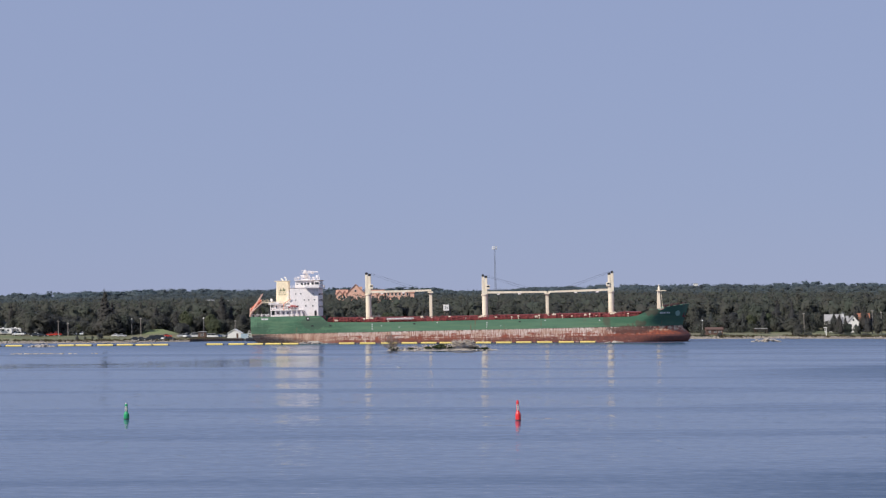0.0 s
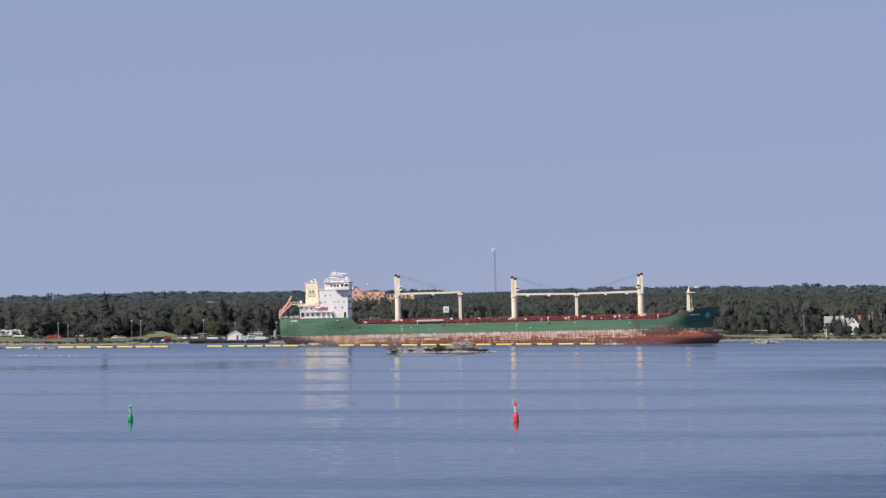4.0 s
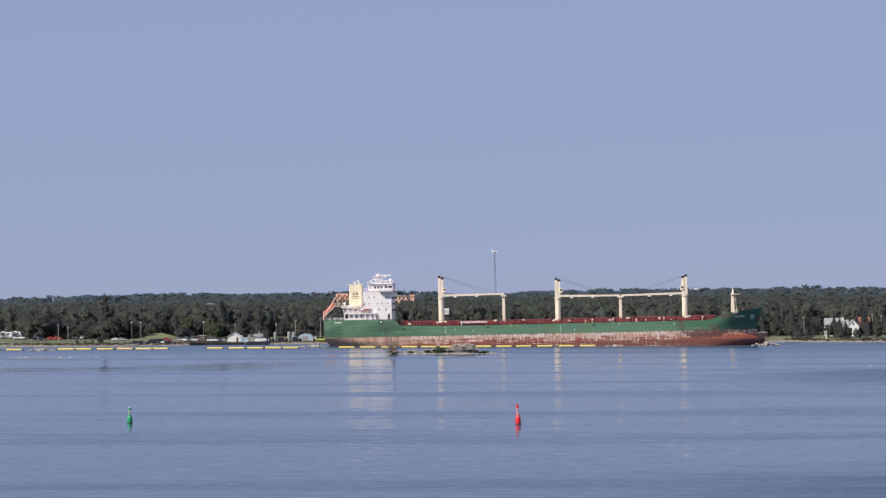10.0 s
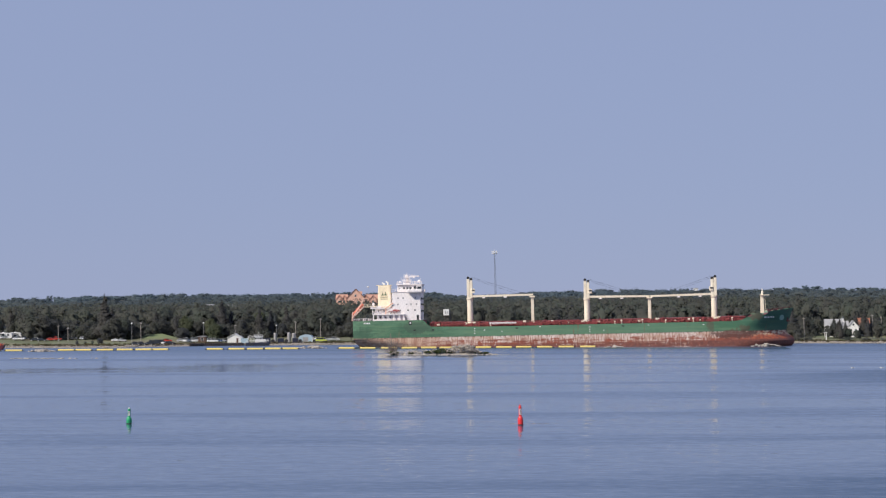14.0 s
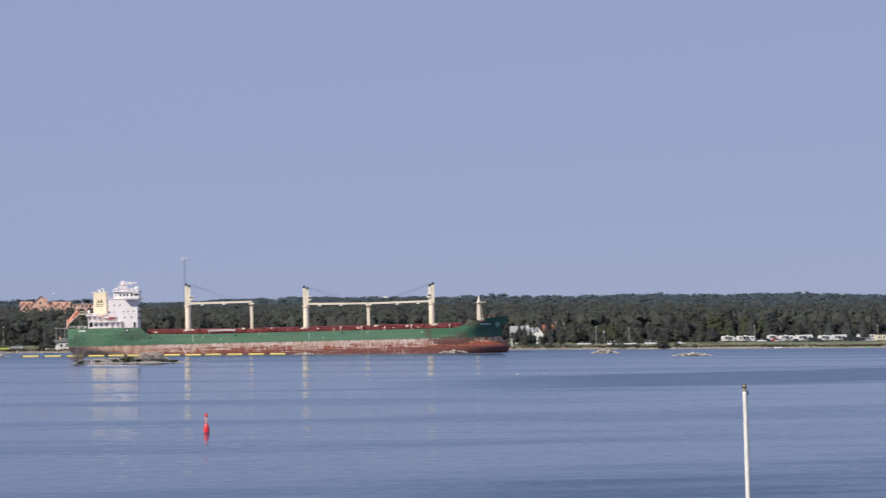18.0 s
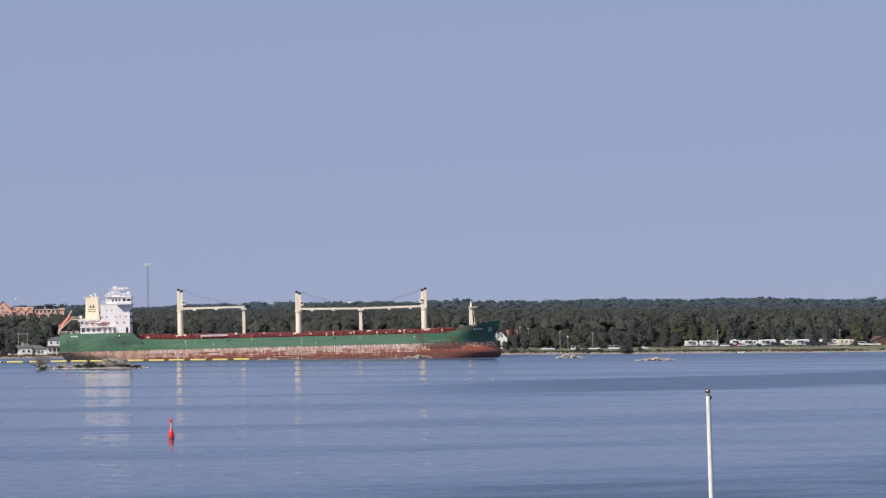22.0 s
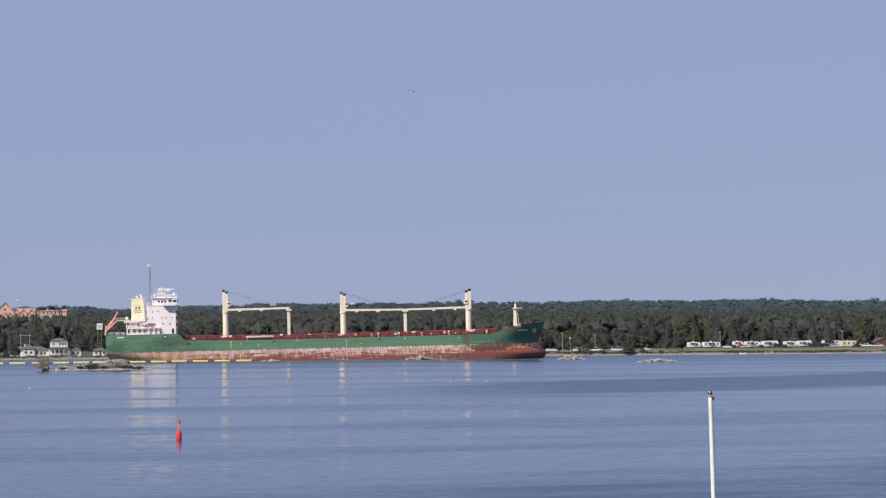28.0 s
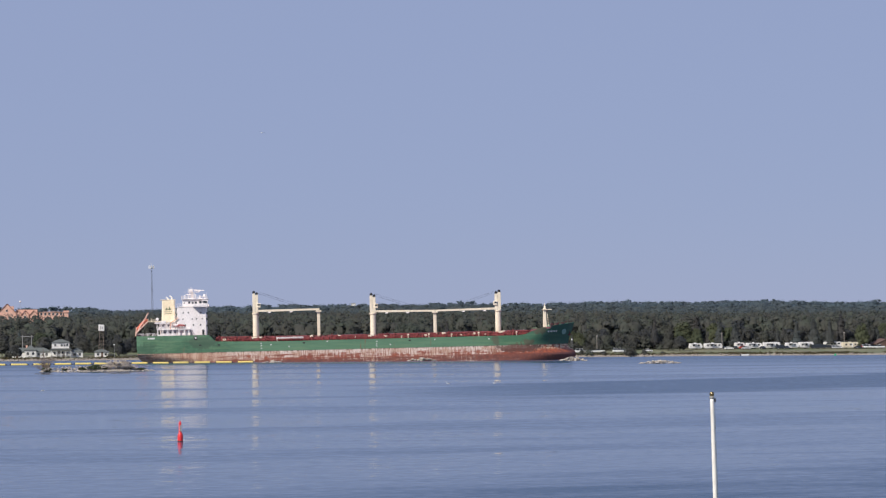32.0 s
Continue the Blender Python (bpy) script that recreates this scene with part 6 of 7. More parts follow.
def build_poles():
    rng = random.Random(12)
    plain = (("utility_pole", -0.2089, 30, 7.6), ("utility_pole", -0.2037, 40, 6.0), ("utility_pole", -0.1641, 25, 9.0), ("utility_pole", -0.1128, 16, 8.0),
             ("utility_pole", 0.1961, 20, 10.0), ("utility_pole", 0.2332, 26, 11.0), ("utility_pole", 0.2381, 22, 10.5), ("utility_pole", -0.0665, 20, 10.5),
             ("utility_pole", -0.0800, 14, 9.5), ("utility_pole", 0.2560, 24, 9.0), ("utility_pole", 0.2750, 28, 8.0), ("utility_pole", 0.3485, 42, 8.4), ("utility_pole", 0.4222, 50, 8.0))
    for name, k, s, h in plain:
        x, y = spot(k, s)
        p = thing(name, Matrix.Translation((x, y, hill(x, y))) @ Matrix.Rotation(radians(-1.3 + rng.uniform(-0.6, 0.6)), 4, "Y"), "weathered wooden utility pole with a short crossarm", "pole", "poles along the bank")
        part("shaft", tube(bmesh.new(), (0, 0, -0.4), (0, 0, h), 0.17, 0.12, 8), TIMBER, p)
        part("crossarm", box(bmesh.new(), -0.5, 0.5, -0.07, 0.07, h - 0.7, h - 0.55), TIMBER, p)
        for q in (-0.42, 0.42):
            part("insulator", lathe(bmesh.new(), [(0.06, h - 0.5), (0.08, h - 0.35), (0.03, h - 0.25)], 6, (q, 0, 0)), LETTER, p)
    for k, s, h in ((-0.1690, 28, 8.4), (-0.1300, 24, 8.6), (0.1408, 14, 7.0), (0.2606, 20, 6.5), (0.0085, 10, 5.8), (-0.0905, 18, 7.5)):
        x, y = spot(k, s)
        p = thing("street_lamp", pose(x, y, hill(x, y), 0, -1, 0), "slim grey lamp post with a pale round lantern", "lamp", "lamp posts along the bank")
        part("post", lathe(bmesh.new(), [(0.12, -0.2), (0.09, 1), (0.06, h - 0.4)], 8), STEEL, p)
        part("lantern", lathe(bmesh.new(), [(0.1, h - 0.4), (0.34, h - 0.25), (0.36, h), (0.12, h + 0.25)], 10), LETTER, p)
    x, y = spot(-0.0371, 40)
    p = thing("pylon_frame", pose(x, y, hill(x, y)), "pale H-shaped timber pole frame", "pole")
    for q in (-2.0, 2.0):
        part("leg", tube(bmesh.new(), (q, 0, -0.3), (q, 0, 9.0), 0.16, 0.12, 8), STEEL, p)
    part("crossbeam", box(bmesh.new(), -2.8, 2.8, -0.1, 0.1, 8.2, 8.45), STEEL, p)


PAINTS = {}


def car_paint(name, c):
    if name not in PAINTS:
        PAINTS[name] = worn(name + "_car_paint", c, tuple(v * 0.6 for v in c), 0.2, 0.8, 0.25)
    return PAINTS[name]


CARS = {}


def build_car(style, paint, colour):
    car = new("car" if style != "pickup" else "pickup_truck")
    if style == "car":
        out = [(-2.2, 0.35), (2.2, 0.35), (2.25, 0.75), (1.9, 0.9), (1.1, 0.98), (-1.7, 1.0), (-2.2, 0.85)]
        cab = [(-1.65, 0.98), (1.0, 0.96), (0.35, 1.46), (-1.0, 1.48)]
    elif style == "van":
        out = [(-2.5, 0.4), (2.5, 0.4), (2.5, 0.95), (1.9, 1.15), (-2.5, 1.2)]
        cab = [(-2.48, 1.18), (1.85, 1.13), (1.2, 2.0), (-2.4, 2.05)]
    else:
        out = [(-2.8, 0.55), (2.8, 0.55), (2.8, 1.0), (1.4, 1.15), (-0.6, 1.15), (-0.65, 1.2), (-2.8, 1.2)]
        cab = [(-0.6, 1.12), (1.35, 1.12), (0.7, 1.85), (-0.45, 1.85)]
    body = part("body", bevelled(prism(bmesh.new(), out, -0.9, 0.9), 0.06), paint, car)
    part("cabin", bevelled(prism(bmesh.new(), cab, -0.78, 0.78), 0.06), GLASS, car)
    x0, x1 = cab[3][0], cab[2][0]
    part("roof_panel", bevelled(box(bmesh.new(), x0 - 0.02, x1 + 0.02, -0.76, 0.76, cab[2][1] - 0.01, cab[2][1] + 0.06), 0.02), paint, car)
    for x in (x0 + 0.05, (x0 + x1) / 2, x1 - 0.1):
        part("pillar", box(bmesh.new(), x - 0.05, x + 0.05, -0.8, -0.76, cab[0][1], cab[2][1]), paint, car)
    for x in (out[0][0] * 0.62, out[1][0] * 0.64):
        for y in (-0.85, 0.85):
            wheel = part("wheel", tube(bmesh.new(), (x, y - 0.11, 0.33), (x, y + 0.11, 0.33), 0.33, sides=14), RUBBER, car)
            part("rim", tube(bmesh.new(), (x, y - 0.13, 0.33), (x, y + 0.13, 0.33), 0.19, sides=10), CHROME, wheel)
    for y in (-0.65, 0.65):
        part("headlight", box(bmesh.new(), out[1][0] - 0.02, out[1][0] + 0.04, y - 0.15, y + 0.15, 0.66, 0.8), CHROME, body)
    return car


def park(style, colour, k, s, turn):
    shades = {"white": (0.75, 0.75, 0.74), "red": (0.48, 0.05, 0.03), "dark": (0.03, 0.035, 0.045), "silver": (0.42, 0.43, 0.45), "blue": (0.05, 0.09, 0.20), "yellow": (0.5, 0.55, 0.10)}
    x, y = spot(k, s)
    m = pose(x, y, hill(x, y), 0, 0, turn)
    key = style + colour
    if key in CARS:
        ob = copy_thing(CARS[key], m)
    else:
        ob = CARS[key] = build_car(style, car_paint(colour, shades[colour]), colour)
        ob.matrix_basis = m
    kind = {"car": "car", "van": "van", "pickup": "pickup truck"}[style]
    tagged(ob, "parked %s %s on the grass by the river" % (colour, kind), "vehicle", "vehicles parked on the bank")


def build_vehicles():
    for style, colour, k, s, turn in (
            ("van", "white", -0.2400, 44, 5), ("pickup", "white", -0.2305, 36, 175), ("van", "white", -0.2325, 44, 0), ("car", "dark", -0.2270, 42, 8), ("car", "white", -0.2206, 38, 3),
            ("car", "red", -0.2128, 38, 2), ("pickup", "red", -0.2105, 39, 4), ("car", "dark", -0.2180, 34, 0), ("car", "dark", -0.2215, 35, 0), ("car", "white", -0.2016, 50, 185), ("car", "white", -0.1960, 52, 90), ("car", "red", -0.1500, 26, 0),
            ("car", "silver", -0.1745, 34, 0), ("car", "white", -0.1775, 36, 10), ("car", "dark", -0.1670, 6, 0), ("car", "dark", -0.1600, 5, 180), ("van", "dark", -0.1565, 6, 0),
            ("car", "white", -0.1510, 8, 60), ("car", "dark", -0.1485, 5, 0), ("van", "white", -0.1395, 22, 80), ("car", "white", -0.1360, 22, 0), ("van", "silver", -0.1340, 24, 0),
            ("van", "white", -0.1252, 16, 0), ("car", "blue", -0.1225, 18, 180), ("car", "silver", -0.1195, 18, 0), ("car", "dark", -0.1170, 18, 0),
            ("car", "white", -0.0690, 30, 0), ("car", "silver", -0.0640, 24, 0), ("van", "yellow", -0.0662, 14, 0), ("car", "white", -0.0588, 26, 180), ("pickup", "silver", -0.0600, 22, 0),
            ("car", "white", 0.2478, 24, 0), ("car", "white", 0.2502, 24, 180), ("car", "dark", 0.2530, 25, 0), ("van", "white", 0.2652, 22, 0), ("car", "white", 0.2698, 22, 0), ("car", "dark", 0.2722, 25, 0),
            ("pickup", "white", 0.2757, 22, 180), ("van", "white", 0.2872, 24, 0), ("car", "white", 0.3044, 26, 0), ("car", "silver", 0.2900, 27, 90),
            ("car", "white", 0.3525, 42, 0), ("car", "dark", 0.3490, 46, 90), ("car", "dark", 0.3560, 46, 90), ("car", "silver", 0.3630, 44, 0), ("car", "red", 0.3612, 50, 0),
            ("van", "dark", 0.3836, 44, 0), ("car", "dark", 0.3725, 44, 90), ("car", "dark", 0.3868, 46, 90), ("van", "dark", 0.4050, 46, 0), ("van", "dark", 0.4087, 46, 180), ("pickup", "dark", 0.4125, 45, 0), ("van", "dark", 0.4070, 50, 0),
            ("car", "silver", 0.4170, 44, 0), ("car", "white", 0.4192, 45, 0), ("car", "dark", 0.4310, 44, 0), ("car", "red", 0.4330, 48, 90), ("pickup", "white", 0.4372, 44, 0), ("van", "white", 0.4358, 47, 0), ("pickup", "white", 0.4433, 43, 180), ("car", "dark", 0.4405, 47, 0),
            ("car", "dark", -0.1638, 5, 0), ("van", "dark", -0.1535, 9, 0), ("car", "silver", -0.1420, 26, 0), ("car", "dark", -0.1155, 14, 0), ("van", "dark", -0.0975, 12, 0), ("car", "dark", -0.0725, 16, 0)):
        park(style, colour, k, s, turn)


CARAVANS = {}


def build_caravan(length, paint, style):
    c = new("camper")
    h = 3.1
    if style == "fifth":
        out = [(-length / 2, 0.6), (length / 2 - 2.0, 0.6), (length / 2 - 1.9, 1.6), (length / 2, 1.7), (length / 2 - 0.5, h + 0.2), (-length / 2, h)]
    elif style == "motor":
        out = [(-length / 2, 0.5), (length / 2, 0.5), (length / 2, 1.3), (length / 2 - 0.9, 1.5), (length / 2 - 1.2, 2.0), (length / 2 - 0.3, 2.2), (length / 2 - 0.6, h), (-length / 2, h)]
    else:
        out = [(-length / 2, 0.55), (length / 2 - 0.5, 0.55), (length / 2, 1.3), (length / 2 - 0.3, 2.5), (length / 2 - 0.9, h - 0.2), (-length / 2 + 0.3, h - 0.2), (-length / 2, h - 0.6)]
    body = part("body", bevelled(prism(bmesh.new(), out, -1.2, 1.2), 0.07), paint, c)
    n = max(2, int(length / 2.2))
    for i in range(n):
        x = -length / 2 + (i + 0.7) * (length - 1.2) / n
        f = part("window_frame", box(bmesh.new(), x - 0.5, x + 0.5, -1.235, -1.19, 1.6, 2.4), STEEL, body)
        part("pane", box(bmesh.new(), x - 0.44, x + 0.44, -1.25, -1.23, 1.66, 2.34), GLASS, f)
    d = part("door", box(bmesh.new(), length * 0.08 - 0.35, length * 0.08 + 0.35, -1.23, -1.18, 0.65, 2.5), LETTER, body)
    part("door_handle", box(bmesh.new(), length * 0.08 + 0.2, length * 0.08 + 0.3, -1.27, -1.22, 1.5, 1.58), BLACK, d)
    part("stripe", box(bmesh.new(), -length / 2 + 0.1, length / 2 - 2.1, -1.225, -1.19, 1.1, 1.3), STEEL, body)
    for x in (-0.6, 0.3) if style != "motor" else (-length * 0.28, length * 0.33):
        for y in (-1.05, 1.05):
            part("wheel", tube(bmesh.new(), (x, y - 0.12, 0.36), (x, y + 0.12, 0.36), 0.36, sides=14), RUBBER, c)
    part("roof_vent", bevelled(box(bmesh.new(), -0.8, 0.1, -0.4, 0.4, h - 0.2, h + 0.12), 0.04), LETTER, c)
    for x in (-length / 2 + 0.5, length / 2 - 1.0):
        part("jack", tube(bmesh.new(), (x, -0.8, 0), (x, -0.8, 0.65), 0.06, sides=5), BLACK, c)
    if style != "motor":
        part("hitch", tube(bmesh.new(), (length / 2 - 0.6, 0, 0.6), (length / 2 + 0.9, 0, 0.55), 0.08, sides=6), BLACK, c)
        part("awning", bevelled(box(bmesh.new(), -length * 0.3, length * 0.05, -2.6, -1.22, 2.6, 2.68), 0.02), STEEL, c)
    return c


def build_campers():
    white = worn("white_camper_shell", (0.74, 0.73, 0.71), (0.45, 0.42, 0.40), 0.3, 0.8, 0.4)
    cream = worn("cream_camper_shell", (0.70, 0.62, 0.46), (0.42, 0.36, 0.28), 0.3, 0.8, 0.4)
    for i, (k, s, length, paint, style, turn, label) in enumerate((
            (-0.2385, 42, 8.0, white, "trailer", 0, "long white travel trailer on the grass by the wood"), (-0.2320, 46, 5.2, white, "trailer", 4, "small white travel trailer parked on the grass"),
            (0.3327, 46, 6.4, white, "trailer", 0, "small white travel trailer parked on the grass"), (0.3431, 46, 9.0, white, "trailer", 2, "long white travel trailer with a row of windows"),
            (0.3589, 52, 5.0, white, "trailer", 0, "small white travel trailer parked on the grass"), (0.3674, 48, 7.8, white, "trailer", 0, "long white travel trailer with a row of windows"),
            (0.3780, 48, 8.4, white, "fifth", 0, "white fifth-wheel camper with a raised nose"), (0.3902, 48, 6.4, white, "trailer", 0, "small white travel trailer parked on the grass"),
            (0.3988, 48, 7.2, white, "fifth", 0, "white fifth-wheel camper with a raised nose"), (0.4150, 58, 9.0, white, "trailer", 0, "long white travel trailer behind dark vehicles"),
            (0.4256, 46, 8.2, cream, "motor", 0, "cream motorhome with an overhanging cab"), (0.4500, 56, 7.0, white, "trailer", 0, "long white travel trailer with a row of windows"))):
        x, y = spot(k, s)
        m = pose(x, y, hill(x, y), 0, 0, turn)
        key = (length, style, paint.name)
        if key in CARAVANS:
            ob = copy_thing(CARAVANS[key], m)
        else:
            ob = CARAVANS[key] = build_caravan(length, paint, style)
            ob.matrix_basis = m
        tagged(ob, label, "camper", "campers along the bank")


def build_dock():
    x0, y0 = spot(-0.1375, -1.0)
    x1, y1 = spot(-0.1085, -1.0)
    q = thing("quay", pose(0, 0, 0), "dark timber-faced quay along the bank", "quay", kind="structure")
    n = 26
    for i in range(n):
        a, b = x0 + (x1 - x0) * i / n, x0 + (x1 - x0) * (i + 1) / n
        y = shore((a + b) / 2) - 1.2
        part("plank", box(bmesh.new(), a + 0.03, b - 0.03, y - 0.2, y + 3.0, -1.5, 1.15), BLACK, q)
        part("pile", tube(bmesh.new(), (a, y - 0.35, -1.5), (a, y - 0.35, 1.5), 0.16, sides=7), BROWN, q)
    # work boat
    x, y = spot(-0.1005, -5)
    t = thing("tug_boat", pose(x, y, 0), "dark blue work boat with a white wheelhouse, moored", "boat")
    bm = bmesh.new()
    prism(bm, [(-5.2, -0.3), (4.6, -0.3), (5.6, 1.9), (3.0, 1.5), (-5.4, 1.3)], -1.7, 1.7)
    navy = worn("navy_boat_paint", (0.012, 0.017, 0.038), (0.03, 0.025, 0.025), 0.4, 0.8, 0.55)
    part("hull", bevelled(bm, 0.15), navy, t)
    cab = part("wheelhouse", bevelled(box(bmesh.new(), -1.4, 1.8, -1.2, 1.2, 1.3, 4.0), 0.08), SIDING, t)
    windows_row(cab, (-0.9, 0.2, 1.2), -1.21, 3.2, 0.7, 0.7)
    part("wheelhouse_roof", bevelled(box(bmesh.new(), -1.9, 2.3, -1.5, 1.5, 4.0, 4.2), 0.05), SIDING, t)
    part("deck_frame", tube(tube(bmesh.new(), (-4.6, 0, 1.3), (-4.2, 0, 4.4), 0.1, sides=6), (-4.2, 0, 4.4), (-1.4, 0, 4.1), 0.08, sides=6), SIDING, t)
    part("canopy", bevelled(box(bmesh.new(), -4.6, -1.6, -1.5, 1.5, 3.3, 3.45), 0.04), SIDING, t)
    for x in (-4.4, -3.0, -1.8):
        part("canopy_post", tube(bmesh.new(), (x, -1.4, 1.3), (x, -1.4, 3.3), 0.08, sides=6), SIDING, t)
    part("fore_cabin", bevelled(box(bmesh.new(), 1.8, 3.4, -1.1, 1.1, 1.4, 2.8), 0.08), SIDING, t)
    railing("rail", t, [(-5.2, -1.65, 1.35), (0.0, -1.65, 1.4), (4.8, -1.5, 1.7)], 0.9, 1.2, SIDING, 0.06)
    railing("roof_rail", t, [(-1.7, -1.3, 4.2), (2.1, -1.3, 4.2)], 0.8, 0.9, SIDING, 0.05)
    part("mast", tube(bmesh.new(), (0.3, 0, 4.2), (0.3, 0, 6.0), 0.07, sides=6), SIDING, t)
    for x in (-3.4, -2.2, 3.2):
        part("tyre_fender", lathe(bmesh.new(), [(0.25, -0.12), (0.42, -0.08), (0.42, 0.08), (0.25, 0.12)], 12), RUBBER, t).matrix_basis = pose(x, -1.85, 0.7, 90, 0, 0)
    for k, h, r in ((-0.0912, 4.4, 0.75), (-0.0838, 4.6, 0.75), (-0.0812, 4.4, 0.8)):
        x, y = spot(k, 10)
        s = thing("storage_tank", pose(x, y, hill(x, y)), "upright pale grey storage tank by the dock", "tank", "tanks by the dock")
        part("shell", lathe(bmesh.new(), [(r, -0.2), (r, h - 0.4), (r * 0.8, h - 0.1), (0.1, h)], 18), PALE_ROOF, s)
        part("band", lathe(bmesh.new(), [(r + 0.02, h * 0.5), (r + 0.03, h * 0.5 + 0.1), (r + 0.02, h * 0.5 + 0.2)], 18), STEEL, s)
        part("pipe", tube(bmesh.new(), (r + 0.1, -0.2, 0), (r + 0.1, -0.2, h - 0.6), 0.07, sides=6), STEEL, s)
    for k, w in ((-0.0945, 5.5), (-0.0872, 5.5), (-0.0795, 5.0)):
        x, y = spot(k, 5)
        s = thing("equipment_skid", pose(x, y, hill(x, y)), "dark blue machinery skid on the dock", "machine", "machines on the dock")
        part("frame", bevelled(box(bmesh.new(), -w / 2, w / 2, -1, 1, 0, 0.4), 0.05), BLACK, s)
        part("engine", bevelled(box(bmesh.new(), -w * 0.4, w * 0.1, -0.8, 0.8, 0.4, 2.3), 0.15), navy, s)
        part("drum", tube(bmesh.new(), (w * 0.3, -0.8, 1.1), (w * 0.3, 0.8, 1.1), 0.75, sides=14), BLACK, s)
    x, y = spot(0.3619, -6)
    b = thing("rowing_boat", pose(x, y, 0.05), "small white open boat at the beach", "boat")
    part("hull", bevelled(prism(bmesh.new(), [(-1.7, 0), (1.3, 0), (2.1, 0.75), (-1.8, 0.6)], -0.7, 0.7), 0.1), SIDING, b)
    part("thwart", box(bmesh.new(), -0.3, 0.1, -0.6, 0.6, 0.6, 0.68), BROWN, b)
    part("outboard", bevelled(box(bmesh.new(), -2.15, -1.8, -0.15, 0.15, 0.1, 1.0), 0.05), BLACK, b)
    x, y = spot(0.4165, -8)
    b = thing("small_green_float", pose(x, y, 0), "small pale green mooring float", "float")
    part("body", lathe(bmesh.new(), [(0.2, -0.2), (0.5, 0), (0.5, 0.4), (0.2, 0.7), (0.1, 1.2)], 12), BUOYGREEN, b)


def build_work_boat():
    """Low maroon work boat with orange deck gear at the bow; bow towards +x, origin amidships."""
    b = thing("work_boat", pose(-190, 752, 0), "low maroon work boat with orange gear on its foredeck", "boat")
    bm = prism(bmesh.new(), [(-4.6, -0.4), (3.4, -0.4), (4.6, 1.8), (2.4, 1.6), (-4.7, 1.5)], -1.5, 1.5)
    part("hull", bevelled(bm, 0.12), worn("maroon_boat_paint", (0.10, 0.020, 0.028), (0.05, 0.02, 0.02), 0.5, 0.8, 0.4), b)
    part("gunwale", bevelled(box(bmesh.new(), -4.7, 2.4, -1.58, -1.42, 1.48, 1.66), 0.03), BLACK, b)
    part("engine_box", bevelled(box(bmesh.new(), -3.4, -1.2, -0.9, 0.9, 1.5, 2.1), 0.1), MAROON, b)
    gear = worn("red_deck_gear", (0.55, 0.11, 0.05), (0.30, 0.09, 0.05), 0.4, 0.8, 0.5)
    winch = part("winch", bevelled(box(bmesh.new(), 2.3, 3.4, -1.0, 1.0, 1.5, 2.3), 0.12), gear, b)
    part("drum", tube(bmesh.new(), (2.8, -1.2, 2.2), (2.8, 1.2, 2.2), 0.4, sides=12), gear, winch)
    part("bow_roller", tube(bmesh.new(), (3.4, 0, 1.7), (4.4, 0, 2.7), 0.14, sides=6), gear, b)
    part("coaming", bevelled(box(bmesh.new(), -0.6, 1.6, -1.1, 1.1, 1.5, 1.8), 0.06), BLACK, b)
    return b


BANK_STONE = worn("brown_bank_stone", (0.33, 0.29, 0.25), (0.13, 0.11, 0.095), 0.75, 1.2, 0.9)


def build_riprap():
    """Stones along the far waterline."""
    rng = np.random.default_rng(77)
    bm = bmesh.new()
    bmesh.ops.create_icosphere(bm, subdivisions=1, radius=1.0)
    base = np.array([v.co for v in bm.verts])
    tris = np.array([[v.index for v in f.verts] for f in bm.faces])
    bm.free()
    verts, faces = [], []
    for i in range(5200):
        x = rng.uniform(-232, 400)
        s = rng.uniform(-1.2, 3.2)
        y = shore(x) + s
        if rng.random() < (0.8 if x > 270 else 0.3) + 0.6 * noise.noise((x * 0.09, 0.0, 0.0)):
            continue
        size = rng.uniform(0.18, 0.55) * np.array((1.4, 1, 0.75))
        v = base * rng.uniform(0.75, 1.15, (12, 1)) * size + np.array((x, y, hill(x, y) + 0.08))
        faces.append(tris + 12 * len(verts))
        verts.append(v)
    tagged(tri_mesh("riprap", np.concatenate(verts), np.concatenate(faces), None, BANK_STONE), "pale broken stones lining the far waterline", "stones", kind="stuff")


